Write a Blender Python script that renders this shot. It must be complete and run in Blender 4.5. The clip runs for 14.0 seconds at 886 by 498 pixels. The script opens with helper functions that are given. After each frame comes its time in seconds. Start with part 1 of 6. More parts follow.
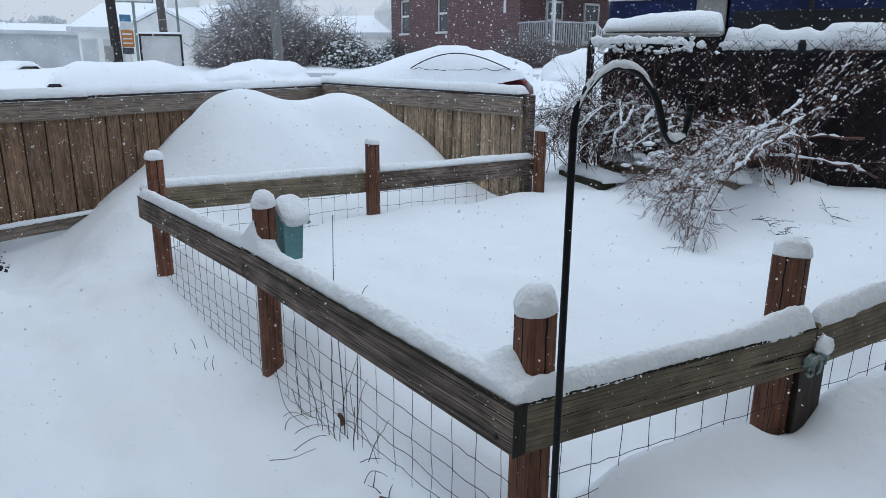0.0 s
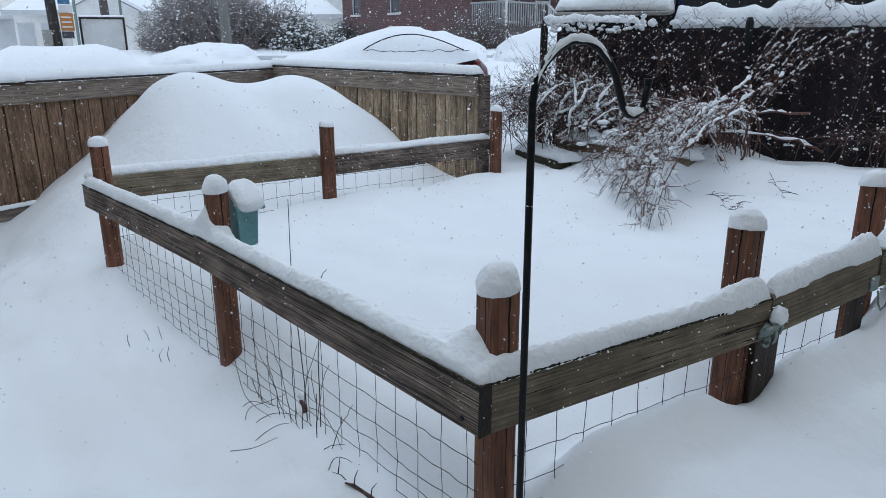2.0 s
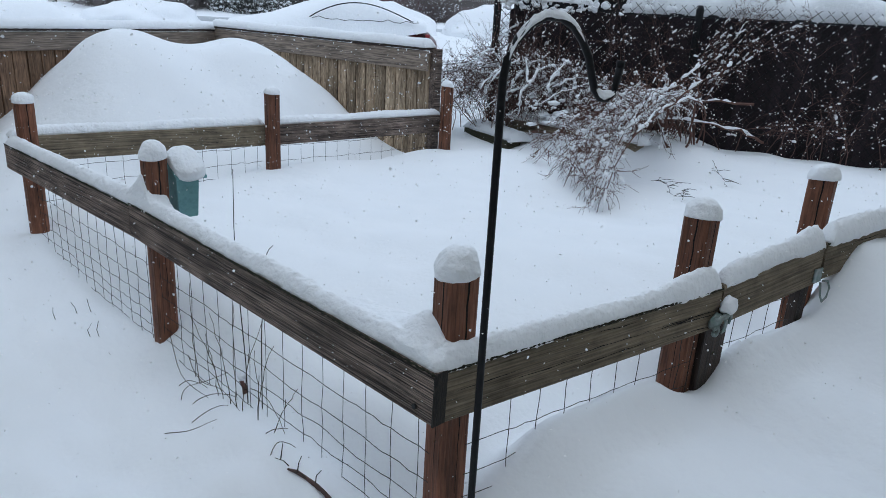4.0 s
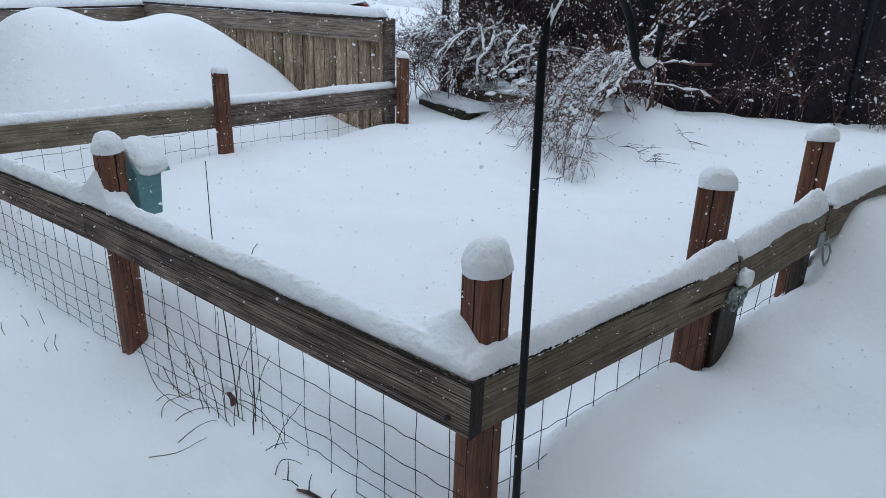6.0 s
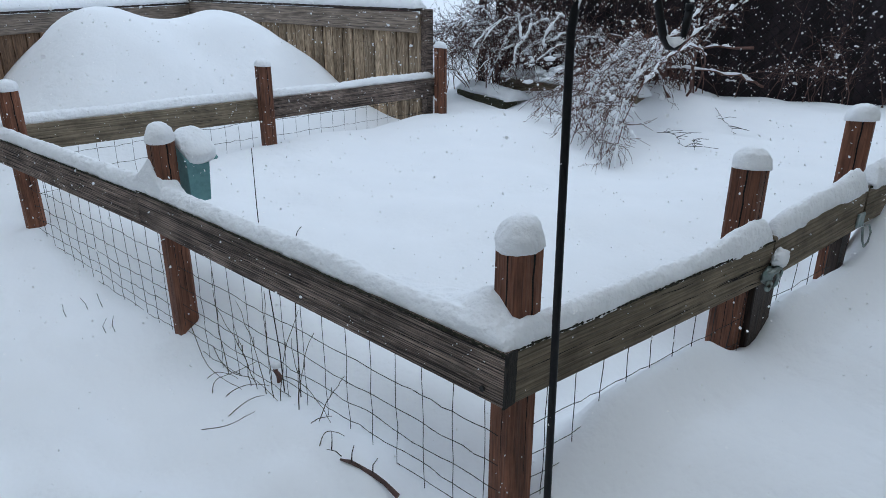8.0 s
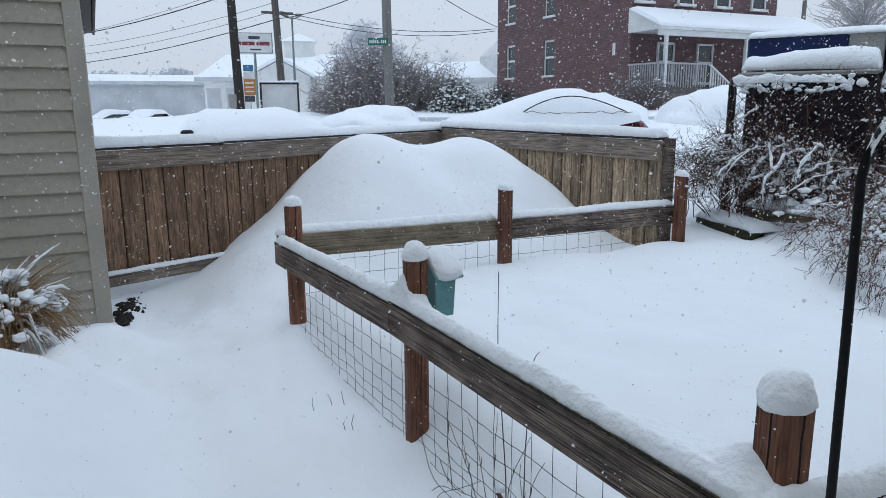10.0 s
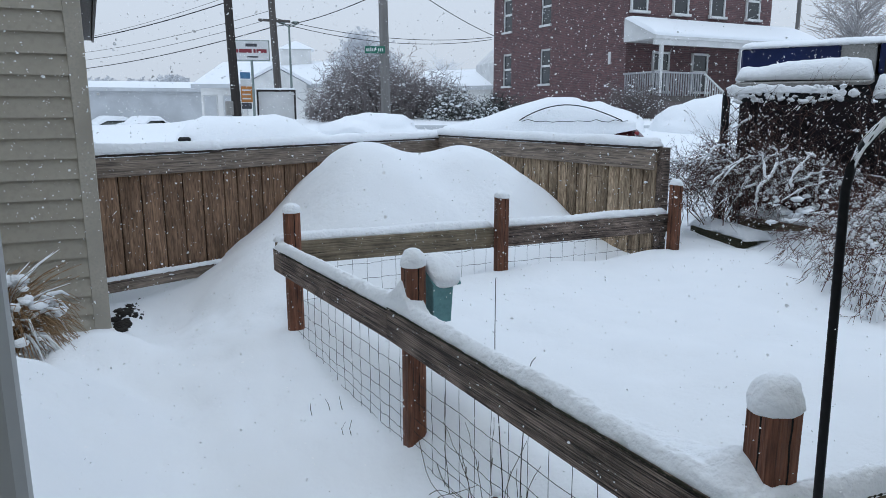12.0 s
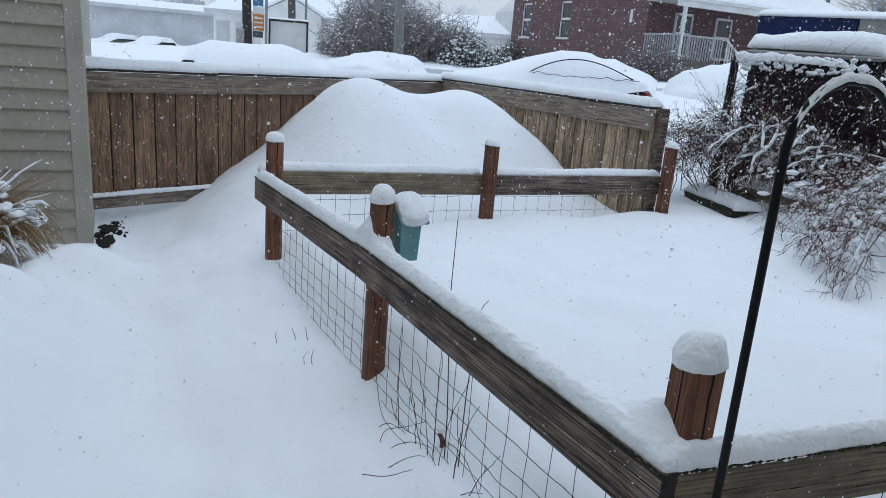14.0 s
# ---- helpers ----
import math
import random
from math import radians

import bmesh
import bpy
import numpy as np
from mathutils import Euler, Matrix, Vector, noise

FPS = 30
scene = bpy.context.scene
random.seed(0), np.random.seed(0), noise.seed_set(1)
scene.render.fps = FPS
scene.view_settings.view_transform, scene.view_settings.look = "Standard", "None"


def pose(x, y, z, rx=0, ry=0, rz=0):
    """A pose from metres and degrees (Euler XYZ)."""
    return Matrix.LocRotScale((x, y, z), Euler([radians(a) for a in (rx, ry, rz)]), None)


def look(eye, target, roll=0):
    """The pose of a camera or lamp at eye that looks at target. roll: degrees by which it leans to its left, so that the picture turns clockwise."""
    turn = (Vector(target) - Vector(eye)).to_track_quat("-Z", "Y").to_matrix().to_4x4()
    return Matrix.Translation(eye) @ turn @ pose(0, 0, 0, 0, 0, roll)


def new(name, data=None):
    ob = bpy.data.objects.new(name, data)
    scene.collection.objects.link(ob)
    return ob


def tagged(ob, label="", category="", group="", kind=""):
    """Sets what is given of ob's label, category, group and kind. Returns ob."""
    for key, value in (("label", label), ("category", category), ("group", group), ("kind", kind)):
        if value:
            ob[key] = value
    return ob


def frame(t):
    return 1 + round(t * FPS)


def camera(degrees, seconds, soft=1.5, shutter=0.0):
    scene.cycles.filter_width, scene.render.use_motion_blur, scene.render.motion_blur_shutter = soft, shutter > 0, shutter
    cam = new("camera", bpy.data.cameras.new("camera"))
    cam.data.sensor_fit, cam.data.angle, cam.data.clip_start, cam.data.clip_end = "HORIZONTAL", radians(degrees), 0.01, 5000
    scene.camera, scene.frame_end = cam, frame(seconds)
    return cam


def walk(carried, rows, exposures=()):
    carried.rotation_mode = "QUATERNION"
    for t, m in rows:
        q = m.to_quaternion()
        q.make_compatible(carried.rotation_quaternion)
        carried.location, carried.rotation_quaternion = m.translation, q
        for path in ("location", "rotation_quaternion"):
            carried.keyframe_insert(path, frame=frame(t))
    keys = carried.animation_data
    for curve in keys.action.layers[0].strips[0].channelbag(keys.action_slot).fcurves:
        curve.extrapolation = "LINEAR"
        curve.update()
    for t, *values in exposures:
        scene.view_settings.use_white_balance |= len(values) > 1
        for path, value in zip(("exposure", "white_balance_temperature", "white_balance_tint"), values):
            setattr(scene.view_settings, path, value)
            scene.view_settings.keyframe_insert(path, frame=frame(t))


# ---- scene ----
cam = camera(64.8, 14.0, soft=0.5)
PATH = [
    (0, (-0.981, -1.138, 1.279), (0.106, 0.457, 0.755), 0.4),
    (0.5, (-0.981, -1.136, 1.274), (0.129, 0.442, 0.746), 0.7),
    (1, (-0.974, -1.141, 1.277), (0.146, 0.428, 0.743), 0.1),
    (1.5, (-0.971, -1.127, 1.275), (0.171, 0.421, 0.729), -0.1),
    (2, (-0.97, -1.113, 1.265), (0.206, 0.4, 0.695), -0.1),
    (2.5, (-0.972, -1.107, 1.264), (0.232, 0.364, 0.643), 0.4),
    (3, (-0.967, -1.078, 1.259), (0.273, 0.343, 0.593), 1.2),
    (3.5, (-0.965, -1.073, 1.272), (0.287, 0.337, 0.604), 2.1),
    (3.7, (-0.953, -1.06, 1.265), (0.322, 0.341, 0.623), 3.0),
    (6, (-0.957, -0.768, 1.24), (0.436, 0.482, 0.536), 1.7),
    (6.5, (-0.962, -0.773, 1.242), (0.409, 0.5, 0.537), 0.5),
    (7, (-0.983, -0.795, 1.241), (0.37, 0.491, 0.521), -0.3),
    (7.5, (-0.997, -0.819, 1.236), (0.331, 0.495, 0.521), -0.2),
    (8, (-1.002, -0.827, 1.234), (0.306, 0.5, 0.507), 0.1),
    (8.5, (-1.011, -0.824, 1.239), (0.188, 0.62, 0.549), -0.2),
    (9, (-1.043, -0.791, 1.263), (-0.045, 0.855, 0.719), 0.1),
    (9.2, (-1.047, -0.784, 1.265), (-0.109, 0.913, 0.774), 0.2),
    (11.3, (-1.086, -0.809, 1.284), (-0.249, 0.967, 0.905), -0.5),
    (11.5, (-1.088, -0.807, 1.283), (-0.242, 0.965, 0.905), -0.5),
    (12, (-1.086, -0.826, 1.28), (-0.212, 0.931, 0.893), -0.1),
    (12.5, (-1.071, -0.853, 1.266), (-0.152, 0.876, 0.859), 1.1),
    (13, (-1.045, -0.835, 1.241), (-0.078, 0.859, 0.797), 1.3),
    (13.5, (-1.004, -0.836, 1.243), (-0.012, 0.832, 0.763), 4.2),
    (14, (-0.964, -0.886, 1.251), (-0.108, 0.842, 0.721), 4.7),
]
walk(cam, [(t, look(eye, target, roll)) for t, eye, target, roll in PATH])

# ---- world and sun: flat overcast winter sky in falling snow ----
scene.view_settings.exposure = 0.18
world = bpy.data.worlds.new("overcast")
scene.world = world
world.use_nodes = True
wn, wl = world.node_tree.nodes, world.node_tree.links
wn.clear()
sky = wn.new("ShaderNodeTexSky")
sky.sky_type, sky.sun_disc = "NISHITA", False
sky.sun_elevation, sky.sun_rotation = radians(82), radians(200)
sky.air_density, sky.dust_density, sky.ozone_density = 1.6, 6.0, 1.0
grey = wn.new("ShaderNodeHueSaturation")
grey.inputs["Saturation"].default_value = 0.30
veil = wn.new("ShaderNodeMix")
veil.data_type = "RGBA"
veil.inputs["Factor"].default_value = 0.82
coord, split, rise = wn.new("ShaderNodeTexCoord"), wn.new("ShaderNodeSeparateXYZ"), wn.new("ShaderNodeMapRange")
rise.inputs["From Min"].default_value, rise.inputs["From Max"].default_value, rise.interpolation_type = 0.0, 0.55, "SMOOTHSTEP"
grade = wn.new("ShaderNodeMix")
grade.data_type = "RGBA"
grade.inputs["A"].default_value, grade.inputs["B"].default_value = (6.95, 7.9, 9.2, 1), (7.05, 8.8, 11.25, 1)
wl.new(coord.outputs["Generated"], split.inputs["Vector"])
wl.new(split.outputs["Z"], rise.inputs["Value"])
wl.new(rise.outputs["Result"], grade.inputs["Factor"])
wl.new(grade.outputs["Result"], veil.inputs["B"])
back = wn.new("ShaderNodeBackground")
back.inputs["Strength"].default_value = 0.088
wout = wn.new("ShaderNodeOutputWorld")
wl.new(sky.outputs["Color"], grey.inputs["Color"])
wl.new(grey.outputs["Color"], veil.inputs["A"])
wl.new(veil.outputs["Result"], back.inputs["Color"])
wl.new(back.outputs["Background"], wout.inputs["Surface"])
sun = new("sun", bpy.data.lights.new("sun", "SUN"))
sun.data.energy, sun.data.angle, sun.data.color = 0.28, radians(40), (0.86, 0.97, 1.06)
sun.matrix_world = look((0, 0, 0), (0.12, 0.06, -0.99))


# ---- materials ----
def mat(name, base, rough=0.8, metal=0.0, second=None, grain=(1, 1, 1), scale=8.0, spread=0.5, fine=60.0, bump=0.3, dist=0.004, third=None, vary=0.0, spec=0.3, soft=1.0, rings=0.0, axis="Z", patch=0.0, patch_grain=(1, 1, 1), line=0.75):
    """A surface with two scales of variation: second shows in broad blotches, third in fine streaks; grain stretches both."""
    m = bpy.data.materials.new(name)
    m.use_nodes = True
    n, l = m.node_tree.nodes, m.node_tree.links
    b = n["Principled BSDF"]
    b.inputs["Roughness"].default_value, b.inputs["Metallic"].default_value = rough, metal
    b.inputs["Specular IOR Level"].default_value = spec
    tc, mp, info, add = n.new("ShaderNodeTexCoord"), n.new("ShaderNodeMapping"), n.new("ShaderNodeObjectInfo"), n.new("ShaderNodeVectorMath")
    mul = n.new("ShaderNodeMath")
    mul.operation, mul.inputs[1].default_value = "MULTIPLY", 37.0
    l.new(info.outputs["Random"], mul.inputs[0])
    l.new(tc.outputs["Object"], add.inputs[0])
    l.new(mul.outputs[0], add.inputs[1])
    l.new(add.outputs[0], mp.inputs["Vector"])
    mp.inputs["Scale"].default_value = grain
    n1, n2 = n.new("ShaderNodeTexNoise"), n.new("ShaderNodeTexNoise")
    n1.inputs["Scale"].default_value, n1.inputs["Detail"].default_value = scale, 5
    n2.inputs["Scale"].default_value, n2.inputs["Detail"].default_value = fine, 6
    for t in (n1, n2):
        l.new(mp.outputs["Vector"], t.inputs["Vector"])
    second, third = second or [c * 0.8 for c in base], third or [c * 0.6 for c in base]
    colour = None
    for tex, other, lo, hi in ((n1, second, 0.5 - spread * 0.3, 0.5 + spread * 0.3), (n2, third, 0.44, 0.44 + 0.32 * soft)):
        ramp = n.new("ShaderNodeMapRange")
        ramp.inputs["From Min"].default_value, ramp.inputs["From Max"].default_value = lo, hi
        l.new(tex.outputs["Fac"], ramp.inputs["Value"])
        mix = n.new("ShaderNodeMix")
        mix.data_type = "RGBA"
        l.new(ramp.outputs["Result"], mix.inputs["Factor"])
        if colour is None:
            mix.inputs["A"].default_value = (*base, 1)
        else:
            l.new(colour, mix.inputs["A"])
        mix.inputs["B"].default_value = (*other, 1)
        colour = mix.outputs["Result"]
    if rings:
        # growth rings cut lengthwise: narrow dark lines that wander along the grain
        wave, mw, cut, mixw = n.new("ShaderNodeTexWave"), n.new("ShaderNodeMapping"), n.new("ShaderNodeMapRange"), n.new("ShaderNodeMix")
        wave.wave_type, wave.bands_direction = "BANDS", axis
        wave.inputs["Scale"].default_value, wave.inputs["Distortion"].default_value = rings, 8.0
        wave.inputs["Detail"].default_value, wave.inputs["Detail Scale"].default_value = 6.0, 1.3
        mw.inputs["Scale"].default_value = (0.09, 1, 1) if axis == "Z" else (1, 1, 0.09)
        l.new(add.outputs[0], mw.inputs["Vector"])
        l.new(mw.outputs["Vector"], wave.inputs["Vector"])
        cut.inputs["From Min"].default_value, cut.inputs["From Max"].default_value, cut.inputs["To Max"].default_value = 0.36, 0.08, line
        l.new(wave.outputs["Fac"], cut.inputs["Value"])
        mixw.data_type = "RGBA"
        l.new(cut.outputs["Result"], mixw.inputs["Factor"])
        l.new(colour, mixw.inputs["A"])
        mixw.inputs["B"].default_value = (*third, 1)
        colour = mixw.outputs["Result"]
    if patch:
        # weathering: broad lighter and darker stretches
        mq, nq, rq, hq = n.new("ShaderNodeMapping"), n.new("ShaderNodeTexNoise"), n.new("ShaderNodeMapRange"), n.new("ShaderNodeHueSaturation")
        mq.inputs["Scale"].default_value = patch_grain
        nq.inputs["Scale"].default_value, nq.inputs["Detail"].default_value, nq.inputs["Roughness"].default_value = 1.0, 6, 0.65
        rq.inputs["From Min"].default_value, rq.inputs["From Max"].default_value = 0.32, 0.68
        rq.inputs["To Min"].default_value, rq.inputs["To Max"].default_value = 1 - patch, 1 + patch
        l.new(add.outputs[0], mq.inputs["Vector"])
        l.new(mq.outputs["Vector"], nq.inputs["Vector"])
        l.new(nq.outputs["Fac"], rq.inputs["Value"])
        l.new(rq.outputs["Result"], hq.inputs["Value"])
        l.new(colour, hq.inputs["Color"])
        colour = hq.outputs["Color"]
    if vary:
        hs, vr = n.new("ShaderNodeHueSaturation"), n.new("ShaderNodeMapRange")
        vr.inputs["To Min"].default_value, vr.inputs["To Max"].default_value = 1 - vary, 1 + vary
        l.new(info.outputs["Random"], vr.inputs["Value"])
        l.new(vr.outputs["Result"], hs.inputs["Value"])
        l.new(colour, hs.inputs["Color"])
        colour = hs.outputs["Color"]
    l.new(colour, b.inputs["Base Color"])
    bp = n.new("ShaderNodeBump")
    if rings:
        b0 = n.new("ShaderNodeBump")
        b0.inputs["Strength"].default_value, b0.inputs["Distance"].default_value = 0.7, 0.004
        l.new(wave.outputs["Fac"], b0.inputs["Height"])
        l.new(b0.outputs["Normal"], bp.inputs["Normal"])
    bp.inputs["Strength"].default_value, bp.inputs["Distance"].default_value = bump, dist
    l.new(n2.outputs["Fac"], bp.inputs["Height"])
    l.new(bp.outputs["Normal"], b.inputs["Normal"])
    return m


def snow_material(name, lump, fine, strength, crisp):
    """Fresh snow: bright, rough, faintly blue, with soft lumps and a fine crumb."""
    m = bpy.data.materials.new(name)
    m.use_nodes = True
    n, l = m.node_tree.nodes, m.node_tree.links
    b = n["Principled BSDF"]
    b.inputs["Roughness"].default_value, b.inputs["Specular IOR Level"].default_value = 0.9, 0.15
    tc = n.new("ShaderNodeTexCoord")
    a, c = n.new("ShaderNodeTexNoise"), n.new("ShaderNodeTexNoise")
    a.inputs["Scale"].default_value, a.inputs["Detail"].default_value = lump, 3
    c.inputs["Scale"].default_value, c.inputs["Detail"].default_value = fine, 6
    for t in (a, c):
        l.new(tc.outputs["Object"], t.inputs["Vector"])
    mix = n.new("ShaderNodeMix")
    mix.data_type = "RGBA"
    mix.inputs["A"].default_value, mix.inputs["B"].default_value = (0.86, 0.885, 0.91, 1), (0.91, 0.925, 0.94, 1)
    l.new(a.outputs["Fac"], mix.inputs["Factor"])
    l.new(mix.outputs["Result"], b.inputs["Base Color"])
    b1, b2 = n.new("ShaderNodeBump"), n.new("ShaderNodeBump")
    # pitted crust that comes and goes in broad patches
    pit, where, lift, times = n.new("ShaderNodeTexNoise"), n.new("ShaderNodeTexNoise"), n.new("ShaderNodeMapRange"), n.new("ShaderNodeMath")
    pit.inputs["Scale"].default_value, pit.inputs["Detail"].default_value = 15.0, 4
    where.inputs["Scale"].default_value, where.inputs["Detail"].default_value = 1.1, 2
    lift.inputs["From Min"].default_value, lift.inputs["From Max"].default_value = 0.45, 0.68
    times.operation = "MULTIPLY"
    for t in (pit, where):
        l.new(tc.outputs["Object"], t.inputs["Vector"])
    l.new(where.outputs["Fac"], lift.inputs["Value"])
    l.new(lift.outputs["Result"], times.inputs[0])
    l.new(pit.outputs["Fac"], times.inputs[1])
    b0 = n.new("ShaderNodeBump")
    b0.inputs["Strength"].default_value, b0.inputs["Distance"].default_value = 0.55, 0.022
    l.new(times.outputs[0], b0.inputs["Height"])
    l.new(b0.outputs["Normal"], b1.inputs["Normal"])
    b1.inputs["Strength"].default_value, b1.inputs["Distance"].default_value = strength, 0.02
    b2.inputs["Strength"].default_value, b2.inputs["Distance"].default_value = crisp, 0.006
    l.new(a.outputs["Fac"], b1.inputs["Height"])
    l.new(c.outputs["Fac"], b2.inputs["Height"])
    l.new(b1.outputs["Normal"], b2.inputs["Normal"])
    l.new(b2.outputs["Normal"], b.inputs["Normal"])
    return m


SNOW = snow_material("ground_snow", 4.0, 55.0, 0.36, 0.36)
CRUMB = snow_material("heaped_snow", 26.0, 75.0, 0.55, 0.85)
FLAKE = bpy.data.materials.new("flake")
FLAKE.use_nodes = True
fn, fl = FLAKE.node_tree.nodes, FLAKE.node_tree.links
fd, ft, fm = fn.new("ShaderNodeBsdfDiffuse"), fn.new("ShaderNodeBsdfTranslucent"), fn.new("ShaderNodeMixShader")
fd.inputs["Color"].default_value = ft.inputs["Color"].default_value = (0.96, 0.965, 0.97, 1)
fl.new(fd.outputs[0], fm.inputs[1])
fl.new(ft.outputs[0], fm.inputs[2])
fl.new(fm.outputs[0], fn["Material Output"].inputs["Surface"])
# far woods: haze painted in as pale grey, translucent to flatten contrast
WOODS = bpy.data.materials.new("haze_painted_woods")
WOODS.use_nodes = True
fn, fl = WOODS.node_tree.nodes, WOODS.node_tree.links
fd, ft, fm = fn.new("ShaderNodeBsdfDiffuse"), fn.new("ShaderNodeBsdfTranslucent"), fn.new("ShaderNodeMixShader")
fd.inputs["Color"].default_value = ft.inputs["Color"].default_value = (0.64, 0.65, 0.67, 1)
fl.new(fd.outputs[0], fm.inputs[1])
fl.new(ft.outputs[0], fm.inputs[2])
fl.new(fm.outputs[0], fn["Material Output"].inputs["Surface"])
RAIL = mat("weathered_rail", (0.365, 0.282, 0.236), 0.85, second=(0.190, 0.140, 0.115), third=(0.022, 0.017, 0.015), grain=(0.13, 14, 14), scale=4.0, fine=22.0, bump=1.0, dist=0.005, spread=1.1, vary=0.10, soft=0.6, rings=42.0, patch=0.62, patch_grain=(5, 12, 12), line=0.55)
RAIL_GREEN = mat("mossy_rail", (0.250, 0.203, 0.142), 0.85, second=(0.190, 0.153, 0.106), third=(0.105, 0.083, 0.058), grain=(0.16, 12, 12), scale=3.0, fine=20.0, bump=0.9, dist=0.004, spread=1.1, vary=0.1, soft=0.75, rings=18.0, patch=0.40, patch_grain=(7, 10, 10), line=0.30)
ENDGRAIN = mat("wet_end_grain", (0.014, 0.013, 0.012), 0.8, second=(0.020, 0.018, 0.016), third=(0.035, 0.029, 0.023), grain=(20, 20, 6), scale=3, fine=9, bump=0.9, soft=0.6)
POST = mat("red_brown_post", (0.245, 0.104, 0.060), 0.7, second=(0.165, 0.065, 0.038), third=(0.095, 0.041, 0.026), grain=(16, 16, 0.8), scale=3.0, fine=11.0, bump=0.8, dist=0.006, spread=0.8, vary=0.18, soft=0.8, rings=9.0, axis="X", patch=0.42, patch_grain=(18, 18, 5), line=0.10)
WETWOOD = mat("wet_dark_wood", (0.060, 0.040, 0.031), 0.6, second=(0.028, 0.021, 0.018), third=(0.012, 0.010, 0.009), grain=(14, 14, 0.8), scale=3, fine=14, bump=0.7)
MOSS = mat("dark_moss", (0.020, 0.019, 0.014), 0.95, second=(0.034, 0.034, 0.018), scale=60, fine=200, bump=1.0)
MOSSWOOD = mat("mossy_timber", (0.075, 0.068, 0.042), 0.9, second=(0.040, 0.042, 0.022), third=(0.020, 0.018, 0.013), grain=(0.5, 8, 8), scale=8, fine=40, bump=0.9, dist=0.008)
# near-black for drying splits, and for the painted shade in board gaps
CRACK_GAP = mat("wood_split_and_gap_shade", (0.012, 0.009, 0.008), 0.9)
BOARD = mat("cedar_fence_board", (0.325, 0.200, 0.125), 0.85, second=(0.225, 0.135, 0.085), third=(0.120, 0.075, 0.052), grain=(7, 7, 0.6), scale=4.0, fine=22.0, bump=0.8, spread=0.8, vary=0.18, soft=0.7, rings=9.0, axis="X", patch=0.4, patch_grain=(16, 16, 3), line=0.22)
BOARD_TAN = mat("bleached_fence_board", (0.520, 0.410, 0.290), 0.85, second=(0.380, 0.275, 0.180), third=(0.180, 0.122, 0.080), grain=(5, 5, 0.7), scale=3.0, fine=26.0, bump=0.8, spread=0.7, vary=0.32, soft=0.7, rings=9.0, axis="X", patch=0.6, patch_grain=(14, 14, 2.5), line=0.35)
CAPWOOD = mat("grey_cap_board", (0.345, 0.280, 0.228), 0.85, second=(0.235, 0.182, 0.142), third=(0.115, 0.094, 0.080), grain=(0.3, 14, 14), scale=4.0, fine=14.0, bump=0.8, spread=0.9, vary=0.15, soft=0.6, patch=0.3, patch_grain=(5, 25, 25))
WIRE = mat("rusty_wire", (0.030, 0.028, 0.028), 0.6, 0.3)
BLACK = mat("black_enamel", (0.006, 0.0065, 0.008), 0.5, third=(0.012, 0.012, 0.013), bump=0.1, spec=0.22)
TEAL = mat("teal_paint", (0.165, 0.345, 0.350), 0.6, second=(0.145, 0.310, 0.315), third=(0.12, 0.26, 0.265), scale=10, bump=0.15)
TWIG = mat("bare_twig", (0.150, 0.085, 0.072), 0.8, second=(0.062, 0.039, 0.036), scale=12, vary=0.1)
TWIG_RED = mat("reddish_twig", (0.170, 0.086, 0.068), 0.8, second=(0.090, 0.050, 0.040), scale=12)
BRUSHTWIG = mat("olive_cane", (0.085, 0.066, 0.040), 0.7, second=(0.050, 0.040, 0.028), scale=20)
DARKTWIG = mat("dark_twig", (0.035, 0.029, 0.026), 0.8, scale=12)
SIDING = mat("beige_vinyl_siding", (0.430, 0.388, 0.318), 0.55, second=(0.400, 0.362, 0.297), third=(0.362, 0.326, 0.270), scale=2, fine=30, bump=0.12, vary=0.03)
TRIM = mat("pale_corner_trim", (0.455, 0.410, 0.340), 0.5, scale=3, third=(0.37, 0.345, 0.30), bump=0.1)
STRAW = mat("dry_straw", (0.370, 0.225, 0.115), 0.85, second=(0.19, 0.115, 0.062), scale=10)
METAL = mat("galvanised_metal", (0.320, 0.350, 0.340), 0.5, 0.7, second=(0.16, 0.24, 0.22), scale=40, bump=0.3)
SLAT = mat("dark_privacy_slat", (0.027, 0.021, 0.024), 0.7, second=(0.036, 0.027, 0.029), scale=4, bump=0.2, vary=0.3, spec=0.1)
BLUE = mat("blue_panel", (0.009, 0.021, 0.095), 0.45, second=(0.008, 0.016, 0.065), scale=3, bump=0.1)
PANEL = mat("pale_grey_panel", (0.330, 0.320, 0.300), 0.6, second=(0.25, 0.24, 0.225), scale=4)
TARP = mat("dark_body", (0.020, 0.022, 0.025), 0.6)
WHITE = mat("white_paint", (0.70, 0.70, 0.69), 0.55, third=(0.58, 0.58, 0.57), scale=1.5)
# porch white greyed in the colour for distance haze and wet
PORCH = mat("haze_greyed_porch_paint", (0.40, 0.40, 0.41), 0.6, third=(0.30, 0.30, 0.31), scale=1.5)
OFFWHITE = mat("cream_wall", (0.880, 0.870, 0.845), 0.7, third=(0.80, 0.79, 0.765), scale=1.0)
GREYWALL = mat("grey_block_wall", (0.60, 0.615, 0.63), 0.8, third=(0.54, 0.55, 0.56), scale=0.8)
GLASS = mat("dim_window_glass", (0.045, 0.050, 0.055), 0.08, bump=0, spec=0.6)
POLEWOOD = mat("utility_pole_wood", (0.135, 0.125, 0.120), 0.85, second=(0.09, 0.075, 0.065), grain=(8, 8, 0.5), scale=2)
POLEDARK = mat("dark_tarred_pole", (0.050, 0.042, 0.038), 0.85, second=(0.03, 0.026, 0.024), grain=(8, 8, 0.5), scale=2)
